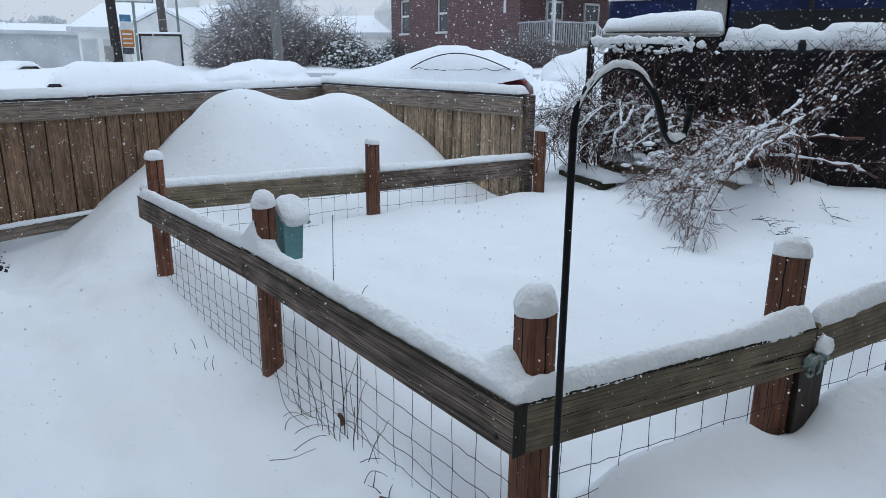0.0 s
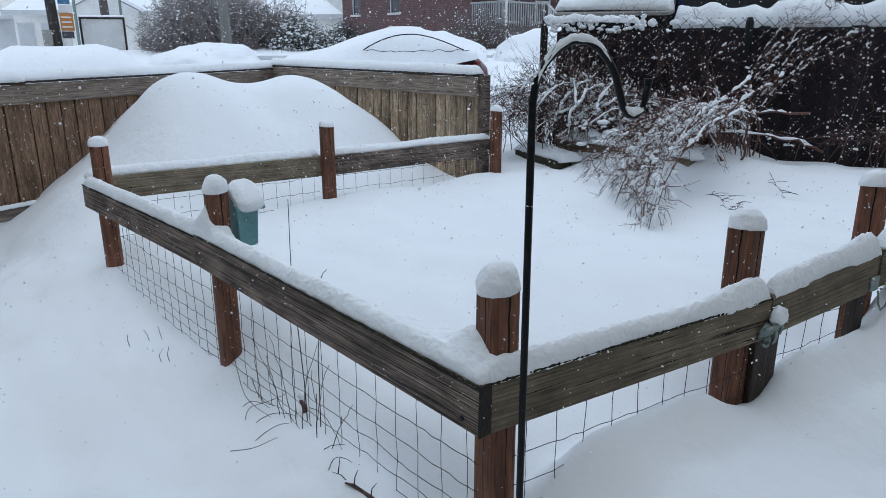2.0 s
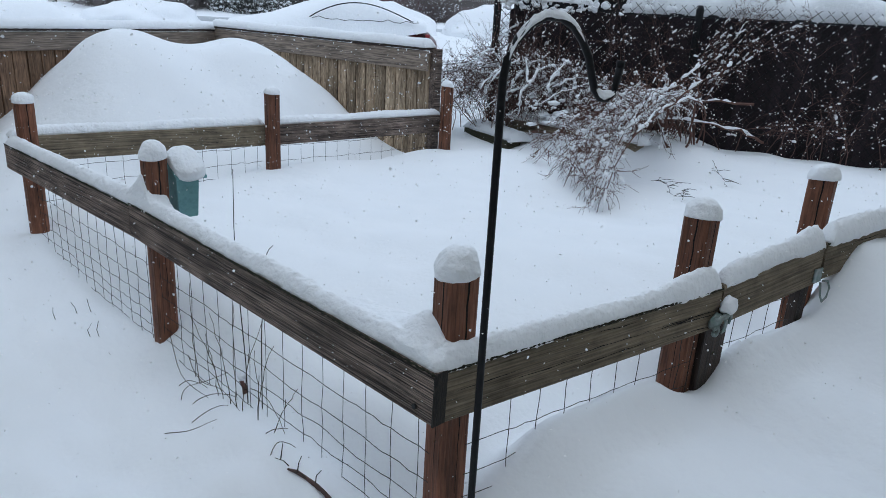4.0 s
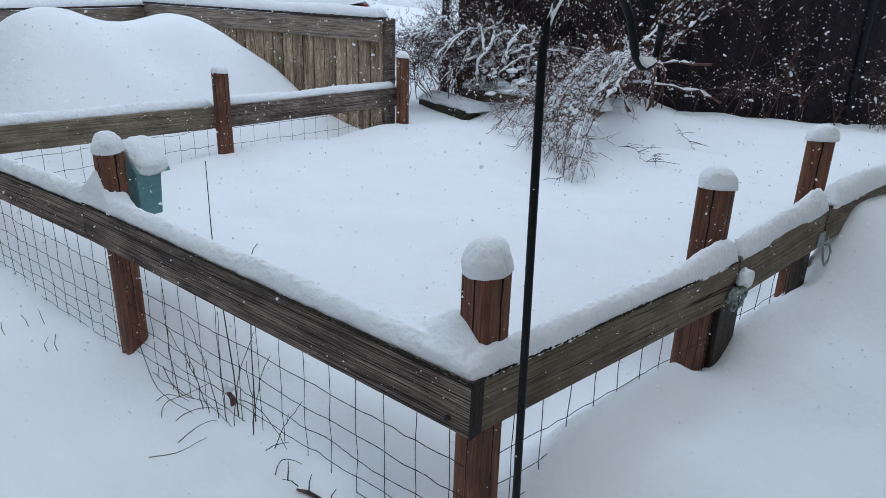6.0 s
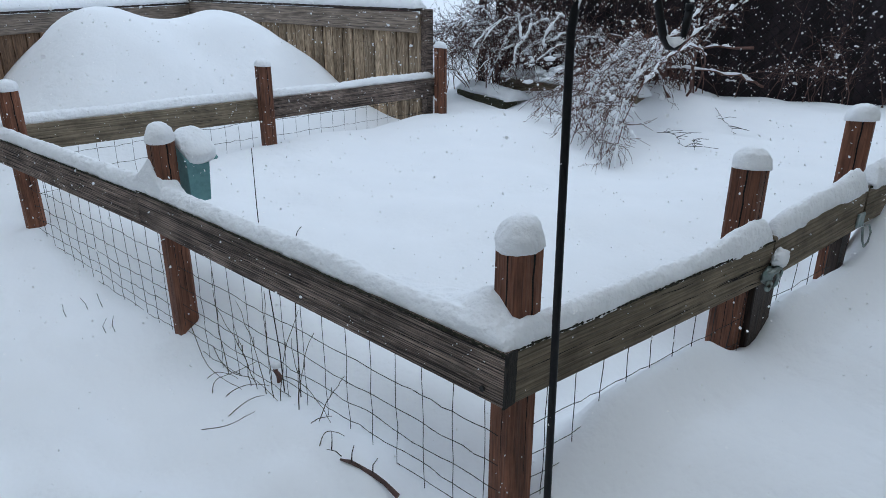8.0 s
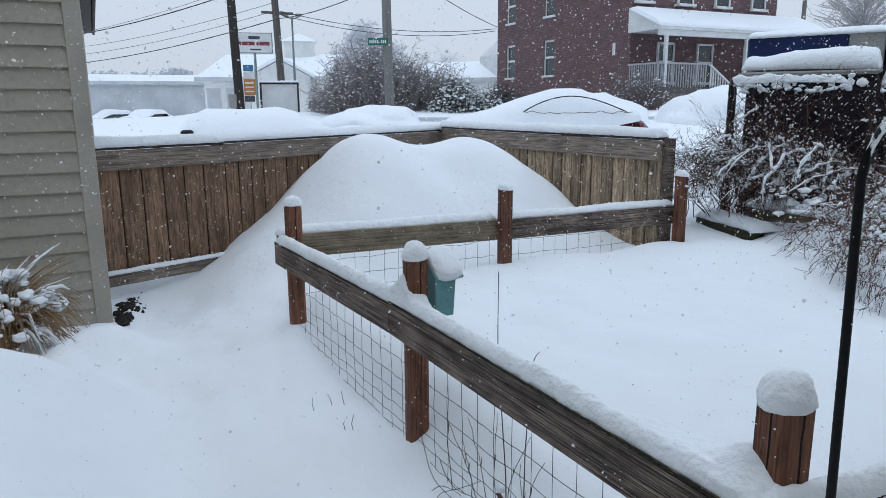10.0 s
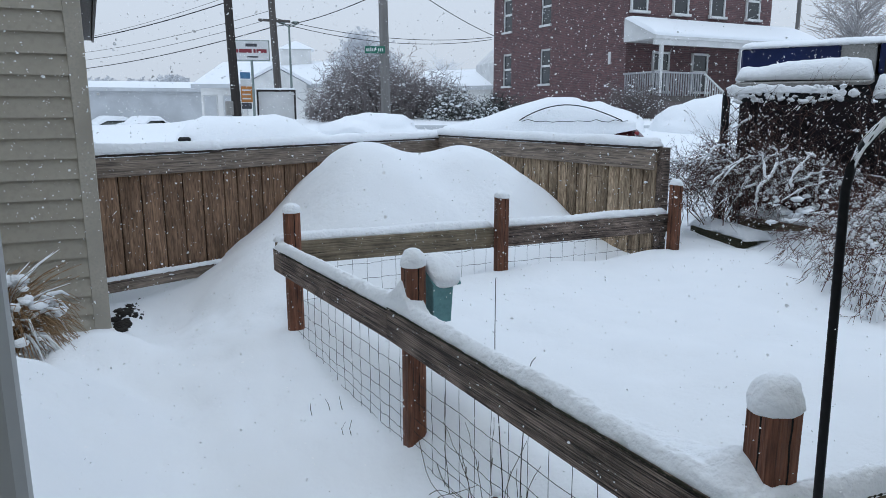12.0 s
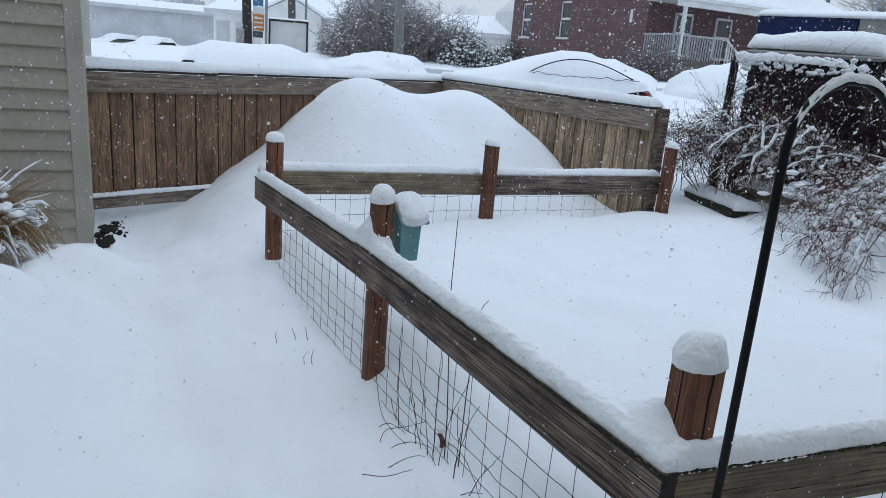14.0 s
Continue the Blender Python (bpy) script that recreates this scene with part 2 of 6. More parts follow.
POLEGREY = mat("weathered_grey_pole", (0.215, 0.205, 0.195), 0.85, second=(0.16, 0.152, 0.145), grain=(8, 8, 0.5), scale=2)
BUSHTWIG = mat("far_bush_twig", (0.300, 0.266, 0.262), 0.9, second=(0.235, 0.208, 0.205), scale=2)
DARKBUSH = mat("dark_bush_twig", (0.185, 0.155, 0.150), 0.9, second=(0.140, 0.118, 0.115), scale=2)
EVERGREEN = mat("dark_evergreen", (0.130, 0.130, 0.125), 0.9, second=(0.035, 0.04, 0.033), scale=2)
GREENSIGN = mat("green_sign", (0.025, 0.170, 0.115), 0.5)
INK = mat("dark_lettering", (0.07, 0.07, 0.08), 0.6)
REDINK = mat("red_lettering", (0.260, 0.045, 0.060), 0.6)
ORANGE = mat("orange_panel", (0.520, 0.210, 0.060), 0.6)
SKYBLUE = mat("pale_blue_panel", (0.080, 0.200, 0.340), 0.6)
CARBODY = mat("dark_red_car_paint", (0.090, 0.012, 0.016), 0.3, spec=0.6)
CARGREY = mat("grey_car_paint", (0.200, 0.215, 0.205), 0.35, spec=0.6)
RUBBER = mat("black_trim", (0.012, 0.012, 0.013), 0.7)
REDLAMP = mat("red_lamp_lens", (0.230, 0.020, 0.024), 0.25, spec=0.6)
# far bark lightened towards the sky: distance haze painted into the colour
FARTREE = mat("hazed_far_tree", (0.84, 0.85, 0.87), 0.95, second=(0.78, 0.79, 0.81), scale=0.5)
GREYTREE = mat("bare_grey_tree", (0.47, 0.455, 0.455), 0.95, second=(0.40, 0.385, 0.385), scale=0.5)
FOUND = mat("dark_soil", (0.030, 0.026, 0.022), 0.95, scale=12, bump=0.8, dist=0.02)
DOORGREY = mat("grey_door_frame", (0.42, 0.43, 0.425), 0.45, third=(0.37, 0.38, 0.38), scale=4, bump=0.05)
CLEAR = bpy.data.materials.new("clear_glass")
CLEAR.use_nodes = True
CLEAR.node_tree.nodes["Principled BSDF"].inputs["Transmission Weight"].default_value = 1.0
CLEAR.node_tree.nodes["Principled BSDF"].inputs["Roughness"].default_value = 0.02


# ---- building helpers ----
def nz(*p):
    return noise.noise(Vector(p))


def ss(a, b, v):
    v = min(1.0, max(0.0, (v - a) / (b - a)))
    return v * v * (3 - 2 * v)


def thing(name, at, label, category, group="", kind="", turn=0.0):
    ob = new(name)
    ob.empty_display_size = 0.1
    ob.matrix_world = pose(*at, 0, 0, turn)
    return tagged(ob, label, category, group, kind)


def part(name, bm, material, parent, label="", m=None, smooth=False):
    """Links a bmesh, given in the parent's own space or at the pose m in it, as one mesh object."""
    me = bpy.data.meshes.new(name)
    bm.to_mesh(me)
    bm.free()
    me.materials.append(material)
    if smooth:
        me.shade_smooth()
    ob = new(name, me)
    if parent:
        ob.parent = parent
    if m is not None:
        ob.matrix_basis = m
    return tagged(ob, label)


def lone(name, bm, material, label, category, group="", kind="", m=None, smooth=False):
    return tagged(part(name, bm, material, None, label, m, smooth), "", category, group, kind)


def box(bm, x0, x1, y0, y1, z0, z1, bevel=0.0):
    vs = [bm.verts.new((x, y, z)) for x in (x0, x1) for y in (y0, y1) for z in (z0, z1)]
    fs = [bm.faces.new([vs[i] for i in f]) for f in ((0, 1, 3, 2), (4, 6, 7, 5), (0, 4, 5, 1), (2, 3, 7, 6), (0, 2, 6, 4), (1, 5, 7, 3))]
    if bevel:
        edges = {e for f in fs for e in f.edges}
        bmesh.ops.bevel(bm, geom=list(edges), offset=bevel, segments=1, affect="EDGES")
    return bm


def boxed(*a, bevel=0.0):
    return box(bmesh.new(), *a, bevel=bevel)


def tube(bm, pts, radii, sides=6, cap=True):
    """A tapered tube along a row of points."""
    pts = [Vector(p) for p in pts]
    if not hasattr(radii, "__len__"):
        radii = [radii] * len(pts)
    rings = []
    for i, p in enumerate(pts):
        d = (pts[min(i + 1, len(pts) - 1)] - pts[max(i - 1, 0)]).normalized()
        side = d.cross(Vector((0.31, 0.17, 0.94)) if abs(d.z) < 0.9 else Vector((1, 0.2, 0))).normalized()
        up = side.cross(d)
        rings.append([bm.verts.new(p + radii[i] * (math.cos(a) * side + math.sin(a) * up)) for a in (2 * math.pi * k / sides for k in range(sides))])
    for r0, r1 in zip(rings, rings[1:]):
        for k in range(sides):
            bm.faces.new((r0[k], r0[(k + 1) % sides], r1[(k + 1) % sides], r1[k]))
    if cap and sides > 2:
        bm.faces.new(rings[0][::-1])
        bm.faces.new(rings[-1])
    return bm


def lump(bm, c, r, seed=0.0, rough=0.12, subdiv=3, flat=None):
    """A soft uneven mound: a ball squashed to the radii r; below flat it is cut off level."""
    made = bmesh.ops.create_icosphere(bm, subdivisions=subdiv, radius=1.0)["verts"]
    for v in made:
        n = v.co.copy()
        k = 1 + rough * noise.noise(n * 1.6 + Vector((seed, seed * 2.1, 0))) + rough * 0.4 * noise.noise(n * 5 + Vector((seed, 0, seed)))
        v.co = Vector(c) + Vector((n.x * r[0], n.y * r[1], n.z * r[2])) * k
        if flat is not None and v.co.z < flat:
            v.co.z = flat
    return bm


# ---- ground: one sheet of snow from the yard to the horizon ----
def bell(x, y, cx, cy, sx, sy):
    return math.exp(-((x - cx) / sx) ** 2 - ((y - cy) / sy) ** 2)


def rail_x(y):
    return -0.067 * y


def rail_y(x):
    return -0.12 * x


def fence_y(x):
    return 5.42 + 0.513 * (x + 0.19)


def height(x, y):
    """Snow level."""
    inside = ss(0.03, 0.36, x - rail_x(y)) * ss(0.04, 0.34, y - rail_y(x)) * (1 - ss(3.2, 3.6, y))
    h_in = -0.02 + 0.17 * ss(0, 2.5, y) + 0.06 * ss(1.5, 3.0, x) + 0.06 * (1 - ss(0.3, 2.6, y)) + 0.16 * ss(0.15, 1.6, x) * (1 - ss(0.3, 2.6, y)) - 0.03 * ss(2.6, 5.2, x) - 0.07 * bell(x, y, 2.6, 1.3, 0.5, 0.6)
    left = -0.085 - 0.03 * bell(x, y, -0.05, 1.5, 0.4, 0.5) + 0.10 * ss(2.2, 3.1, y) * ss(-0.9, -0.2, x) - 0.13 * ss(3.4, 4.6, y) * (1 - ss(-0.6, 0.1, x))
    left += (0.20 + 0.15 * ss(0.6, 2.2, y)) * (1 - ss(-1.6, -0.95, x)) * (1 - ss(2.5, 3.3, y)) + 0.13 * bell(x, y, -1.15, 3.42, 0.25, 0.30)
    # before the front rail: a level surface, with a steep bank thrown up against the wire
    off = rail_y(x) - y
    level = -0.12 + 0.23 * ss(0.0, 0.6, x) - 0.03 * ss(0.6, 1.05, x) + 0.07 * ss(1.1, 1.4, x) + 0.28 * ss(1.55, 2.05, x) - 0.05 * ss(0.5, 1.3, off)
    bank = -0.04 + 0.26 * ss(0.04, 0.46, x) + 0.03 * ss(0.45, 0.7, x) - 0.05 * ss(0.75, 1.0, x) - 0.075 * ss(0.86, 1.10, x) * (1 - ss(1.15, 1.3, x)) + 0.08 * ss(1.12, 1.35, x) + 0.26 * ss(1.72, 2.02, x)
    foot = min(1.0, max(0.0, (off + 0.03) / 0.14))
    south = level + max(0.0, bank - level) * (1 - foot)
    h_out = left + (south - left) * ss(-0.1, 0.3, x) * (1 - ss(0.0, 0.3, y - rail_y(x)))
    h = h_out + (h_in - h_out) * inside
    # drifted heap between the back rail and the board fence
    heap = ss(3.0, 4.1, y - 0.12 * abs(x - 1.4)) * ss(-0.55, 0.9, x + 0.18 * (4.8 - y))
    top = 0.58 + 0.42 * bell(x, y, 1.02, 4.9, 0.56, 1.3) + 0.37 * bell(x, y, 2.02, 4.8, 0.50, 1.3) - 0.46 * ss(2.5, 3.2, x) * (1 - ss(5.3, 6.2, y))
    h += (top - h) * heap * (0.35 + 0.65 * ss(3.5, 4.9, y))
    # gap beside the last post, and the bank under the chain-link fence
    if x > 2.4:
        bank = ss(2.6, 4.2, x) * (0.21 + 0.17 * bell(x, y, 4.3, 2.5, 1.0, 1.0))
        h = h * (1 - ss(2.7, 3.4, x)) + max(h_in, bank) * ss(2.7, 3.4, x)
    h += (0.37 - h) * ss(3.98, 4.12, x) * ss(1.9, 2.3, y) * (1 - ss(3.45, 3.75, y))
    h += (0.05 + 0.04 * (1 - ss(-0.6, 0.0, x))) * nz(x * 0.9, y * 0.9, 3.1) + 0.030 * nz(x * 2.6, y * 2.6, 7.7) + 0.008 * nz(x * 7, y * 7, 1.7)
    h += 0.075 * bell(x, y, -0.03, 1.55, 0.11, 0.11) + 0.03 * bell(x, y, -0.17, 2.96, 0.07, 0.07)
    h += 0.065 * bell(x, y, -0.02, 0.62, 0.22, 0.48)
    # trodden lumps beside the near wire
    h += 0.075 * nz(x * 6.5, y * 5.5, 11.0) * bell(x, y, -0.12, 0.42, 0.17, 0.55) + 0.014 * nz(x * 12, y * 12, 5.0) * bell(x, y, 0.45, -0.32, 0.6, 0.3)
    h += 0.020 * nz(x * 13, y * 13, 15.0) * bell(x, y, 0.95, -0.72, 0.45, 0.28)
    # worn path between the garden and the mound by the house
    mid = -0.87 - 0.38 * ss(2.2, 3.5, y)
    h += (0.026 * bell(x, 0, mid - 0.18, 0, 0.14, 1) - 0.040 * bell(x, 0, mid + 0.04, 0, 0.15, 1)) * ss(0.3, 1.2, y) * (1 - ss(3.2, 3.6, y))
    h += (0.042 * nz(x * 4.2, y * 2.4, 21.0) + 0.016 * nz(x * 9.0, y * 6.5, 25.0)) * (1 - ss(-0.45, -0.15, x)) * (1 - ss(4.4, 5.0, y)) - 0.06 * bell(x, y, -0.72, 4.35, 0.24, 0.45)
    # shallow old tracks down the side of the garden, blown nearly full
    for k in range(7):
        px, py = -0.62 - 0.10 * (k % 2) - 0.03 * k, 0.45 + 0.52 * k
        h -= 0.022 * bell(x, y, px, py, 0.11, 0.17)
    # street side: trampled lot, ploughed banks, then level white
    r = math.hypot(x + 1.1, y + 0.9)
    far = ss(0.2, 1.6, max(y - fence_y(min(x, 2.9)), (x - 2.9) if y > 4.2 else -1, r - 9.5))
    side = ss(-1.0, 4.5, x)
    street = 0.28 + 0.26 * nz(x * 0.35, y * 0.35, 9.0) + 0.45 * side * ss(10, 17, r) + 0.22 * side * ss(17, 24, r) + 0.10 * nz(x * 1.1, y * 1.1, 4.0)
    if r > 30:
        street = street * (1 - ss(30, 60, r)) + 0.42 * ss(30, 60, r)
    return h + (street - h) * far


def lines(lo, hi, step, reach):
    v = [lo + step * i for i in range(int(round((hi - lo) / step)) + 1)]
    g, a, b = step, lo, hi
    while b < reach:
        g *= 1.22
        a, b = a - g, b + g
        v = [a] + v + [b]
    return v


gx, gy = lines(-2.6, 5.4, 0.034, 900), lines(-1.6, 7.4, 0.034, 900)
verts = [(x, y, height(x, y)) for y in gy for x in gx]
nx_ = len(gx)
faces = [(j * nx_ + i, j * nx_ + i + 1, (j + 1) * nx_ + i + 1, (j + 1) * nx_ + i) for j in range(len(gy) - 1) for i in range(nx_ - 1)]
me = bpy.data.meshes.new("ground")
me.from_pydata(verts, [], faces)
me.materials.append(SNOW)
me.shade_smooth()
tagged(new("ground", me), "deep fresh white snow drifted over the yard and street", "snow ground", "", "structure")


# ---- garden fence of posts, rails and welded wire ----
def along(a, b, w=0.0):
    """The pose of a board whose local x runs from a to b."""
    a, b = Vector(a), Vector(b)
    d = (b - a).normalized()
    side = Vector((0, 0, 1)).cross(d).normalized()
    up = d.cross(side)
    return Matrix(((d.x, side.x, up.x, a.x), (d.y, side.y, up.y, a.y), (d.z, side.z, up.z, a.z), (0, 0, 0, 1))), (b - a).length


def rail_board(length, h, th, seed):
    """A worn plank: local x along it, y its thickness inward, z up."""
    bm = bmesh.new()
    n = max(2, int(length / 0.06))
    rows = []
    for i in range(n + 1):
        x = length * i / n
        d = [0.0014 * nz(x * 3 + seed, k * 2.0, seed) + 0.0008 * nz(x * 17 + seed, k, 1) for k in range(6)]
        ring = ((0 + d[0], 0.006), (0.005 + d[1] * 0.4, 0.0), (th - 0.005, 0.0), (th, 0.006), (th, h - 0.006), (th - 0.005, h + d[2]), (0.005, h + d[3]), (0 + d[4], h - 0.006), (0.001 + d[5], h * 0.5))
        rows.append([bm.verts.new((x, y, z)) for y, z in ring])
    m = len(rows[0])
    for r0, r1 in zip(rows, rows[1:]):
        for k in range(m):
            bm.faces.new((r0[k], r1[k], r1[(k + 1) % m], r0[(k + 1) % m]))
    bm.faces.new(rows[0])
    bm.faces.new(rows[-1][::-1])
    bmesh.ops.recalc_face_normals(bm, faces=bm.faces)
    return bm


def post_mesh(w, z0, z1, seed):
    """A square timber with eased, slightly wandering corners."""
    bm = bmesh.new()
    n, rows, c = 14, [], 0.012
    for i in range(n + 1):
        z = z0 + (z1 - z0) * i / n
        a = w / 2
        ring = ((-a, -a + c), (-a + c, -a), (a - c, -a), (a, -a + c), (a, a - c), (a - c, a), (-a + c, a), (-a, a - c))
        rows.append([bm.verts.new((x * (1 + 0.02 * nz(z * 4, seed, x * 9)), y * (1 + 0.02 * nz(z * 4, seed + 3, y * 9)), z)) for x, y in ring])
    for r0, r1 in zip(rows, rows[1:]):
        for k in range(8):
            bm.faces.new((r0[k], r0[(k + 1) % 8], r1[(k + 1) % 8], r1[k]))
    bm.faces.new(rows[0][::-1])
    bm.faces.new(rows[-1])
    return bm


def snow_ridge(pts, width, tall, seed, blobs=()):
    """Snow lying along the top of a rail: a rounded bead with a crumbly outline; blobs heap it up round posts."""
    bm = bmesh.new()
    pts = [Vector(p) for p in pts]
    total = [0.0]
    for a, b in zip(pts, pts[1:]):
        total.append(total[-1] + (b - a).length)
    n, k, rows = int(total[-1] / (0.013 if total[-1] < 8 and width < 0.09 else 0.03)), 15, []
    for i in range(n + 1):
        s = total[-1] * i / n
        j = max(q for q in range(len(pts) - 1) if total[q] <= s + 1e-6)
        p = pts[j].lerp(pts[j + 1], (s - total[j]) / (total[j + 1] - total[j]))
        d = (pts[j + 1] - pts[j]).normalized()
        side = Vector((0, 0, 1)).cross(d).normalized()
        calm = max(0.5, min(1.0, 0.09 / width))
        w = width * (1 + 0.16 * nz(s * 5, seed, 0) + 0.06 * calm * nz(s * 22, seed, 2))
        t = tall * (1 + 0.22 * nz(s * 2.3, seed, 5) + 0.08 * calm * nz(s * 14, seed, 8))
        for at, size, more in blobs:
            t += more * math.exp(-(((s - at) / size) ** 2))
            w += 0.4 * more * math.exp(-(((s - at) / size) ** 2))
        end = min(1.0, s / 0.04, (total[-1] - s) / 0.04)
        t *= 0.35 + 0.65 * math.sqrt(max(0.0, end))
        ring = []
        for q in range(k):
            a = math.pi * q / (k - 1)
            u, v = -math.cos(a), math.sin(a) ** 0.75
            ring.append(bm.verts.new(p + side * (u * w / 2 * (1 + 0.10 * calm * nz(s * 18, u * 3, seed))) + Vector((0, 0, v * t - 0.006 + 0.006 * nz(s * 30, q, seed) + 0.0075 * calm * v * nz(s * 62, q * 1.3, seed + 2)))))
        rows.append(ring)
    for r0, r1 in zip(rows, rows[1:]):
        for q in range(k - 1):
            bm.faces.new((r0[q], r0[q + 1], r1[q + 1], r1[q]))
        bm.faces.new((r0[k - 1], r0[0], r1[0], r1[k - 1]))
    bm.faces.new(rows[0][::-1])
    bm.faces.new(rows[-1])
    bmesh.ops.recalc_face_normals(bm, faces=bm.faces)
    return bm


def wire_panel(a, b, z_top, seed, pitch=0.1016):
    """Welded wire between two ground points: uprights every four inches, level wires closer together near the ground."""
    bm = bmesh.new()
    a, b = Vector(a), Vector(b)
    n = int((b - a).length / pitch)
    levels = [z_top - d for d in (0.03, 0.135, 0.22, 0.29, 0.35, 0.40, 0.45)]
    for i in range(n + 1):
        p = a.lerp(b, (i + 0.4) * pitch / (b - a).length) if i < n else b
        pts = []
        for k in range(9):
            z = z_top - 0.56 * k / 8
            w = 0.006 * nz(i * 1.7, k * 0.9, seed)
            pts.append((p.x + w, p.y + 0.006 * nz(i * 1.3, k * 1.1, seed + 4), z))
        tube(bm, pts, 0.00118, 4, False)
    for q, z in enumerate(levels):
        pts = []
        for i in range(3 * n + 1):
            p = a.lerp(b, i / (3 * n))
            pts.append((p.x + 0.004 * nz(i, q, seed), p.y + 0.004 * nz(i, q, seed + 9), z + 0.007 * nz(i * 0.9, q * 3, seed) + 0.012 * nz(i * 0.2, q * 2, seed)))
        tube(bm, pts, 0.00118, 4, False)
    return bm


garden_fence = thing("garden_fence", (0, 0, 0), "low weathered garden fence of square posts, plank rails and wire mesh", "garden fence")
POSTS = {  # x, y, turn, top, thickness
    "near": (0.126, 0.076, -8.0, 0.687, 0.0865), "bird": (-0.010, 1.598, 0.0, 0.699, 0.080), "far_left": (-0.118, 3.032, 0.0, 0.731, 0.084),
    "mid_back": (1.428, 3.310, 0.0, 0.696, 0.084), "right_back": (2.978, 3.242, 0.0, 0.714, 0.082), "gate": (1.091, -0.021, 0.0, 0.704, 0.089), "last": (1.855, -0.090, 10.0, 0.754, 0.089),
}
for i, (x, y, turn, top, W) in enumerate(POSTS.values()):
    p = part("post", post_mesh(W, -0.45, top, i * 3.3), POST, garden_fence, "red-brown square timber post", pose(x, y, 0, 0, 0, turn))
    for k in range(2):
        # drying splits down two faces of each post
        bm = bmesh.new()
        s = (0.004, -0.010)[k]
        z = top - 0.001
        pts = [(s + 0.004 * nz(q * 0.8, i, k), 0, z - q * 0.035) for q in range(18)]
        for q, (u, _, zz) in enumerate(pts):
            w = 0.0028 * (1 - q / 22)
            f = -W / 2 - 0.0006
            bm.verts.new((u - w, f, zz) if k == 0 else (f, u - w, zz))
            bm.verts.new((u + w, f, zz) if k == 0 else (f, u + w, zz))
        bm.verts.ensure_lookup_table()
        for q in range(17):
            bm.faces.new([bm.verts[j] for j in (2 * q, 2 * q + 1, 2 * q + 3, 2 * q + 2)])
        part("split", bm, CRACK_GAP, p, "dark drying split")

RAILS = [  # outer bottom edge from, to, height, material
    ((0.011, 0.012, 0.341), (-0.075, 1.72, 0.363), 0.140, RAIL, 1.0),
    ((-0.076, 1.724, 0.363), (-0.215, 3.10, 0.385), 0.130, RAIL, 2.0),
    ((0.051, 0.013, 0.336), (1.130, -0.114, 0.340), 0.142, RAIL_GREEN, 3.0),
    ((1.752, -0.194, 0.400), (2.45, -0.28, 0.430), 0.145, RAIL_GREEN, 4.0),
    ((1.40, 3.395, 0.335), (-0.16, 3.30, 0.375), 0.140, RAIL_GREEN, 5.0),
    ((2.99, 3.33, 0.335), (1.405, 3.395, 0.330), 0.140, RAIL, 6.0),
]
for a, b, h, m_, seed in RAILS:
    m, length = along(a, b)
    if seed in (1.0, 2.0):
        m = m @ pose(0, -0.038, 0)
    part("rail", rail_board(length, h, 0.038, seed), m_, garden_fence, "weathered grey-brown plank rail", m)
    if seed < 5:
        # ragged wet moss along the top outer corner
        n = int(length / 0.006)
        pts = [(length * k / n, (0.0385 if seed < 3 else -0.0005) + 0.002 * nz(k * 0.5, seed, 1), h - 0.002 + 0.003 * nz(k * 0.4, seed, 2)) for k in range(n + 1)]
        part("moss_edge", tube(bmesh.new(), pts, [0.0034 + 0.0036 * max(-0.5, nz(k * 0.7, seed, 4) + 0.6 * nz(k * 0.08, seed, 6)) for k in range(n + 1)], 5), MOSS, garden_fence, "ragged dark moss along the plank's top edge", m)
rnd = random.Random(19)
for a, b, h, m_, seed in RAILS:
    # drying cracks that wander along the grain of each plank's outer face
    m, length = along(a, b)
    face = -0.0014 if seed in (3.0, 4.0) else 0.0383
    if seed in (1.0, 2.0):
        m = m @ pose(0, -0.038, 0)
    for k in range(9 if seed < 4 else 5):
        x0, ln, z0 = rnd.uniform(0, length * 0.8), rnd.uniform(0.08, 0.45), rnd.uniform(0.015, h - 0.015)
        n, bm = 16, bmesh.new()
        tilt = rnd.uniform(-0.03, 0.03)
        row = []
        for q in range(n + 1):
            x = min(length - 0.01, x0 + ln * q / n)
            z = min(h - 0.006, max(0.006, z0 + tilt * (x - x0) + 0.004 * nz(x * 14, seed, k)))
            w = rnd.uniform(0.0006, 0.0020) * math.sin(math.pi * (q + 0.2) / (n + 0.4))
            row.append((bm.verts.new((x, face, z - w)), bm.verts.new((x, face, z + w))))
        for p, q in zip(row, row[1:]):
            bm.faces.new((p[0], q[0], q[1], p[1]))
        part("crack", bm, CRACK_GAP, garden_fence, "", m)
m, length = along(RAILS[0][0], RAILS[0][1])
part("rail_end", boxed(-0.004, 0.0, -0.040, 0.001, 0.001, 0.139), ENDGRAIN, garden_fence, "black wet end grain", m)
for a, b, z in (((0.045, 0.05), (-0.03, 1.56), 0.37), ((-0.035, 1.64), (-0.12, 3.0), 0.39), ((0.14, 0.022), (1.05, -0.085), 0.37), ((1.38, 3.37), (-0.08, 3.27), 0.36), ((2.94, 3.31), (1.47, 3.37), 0.35), ((1.92, -0.19), (2.4, -0.25), 0.40)):
    part("wire_mesh", wire_panel((*a, 0), (*b, 0), z, a[0] * 7 + b[1]), WIRE, garden_fence, "thin dark welded wire mesh")

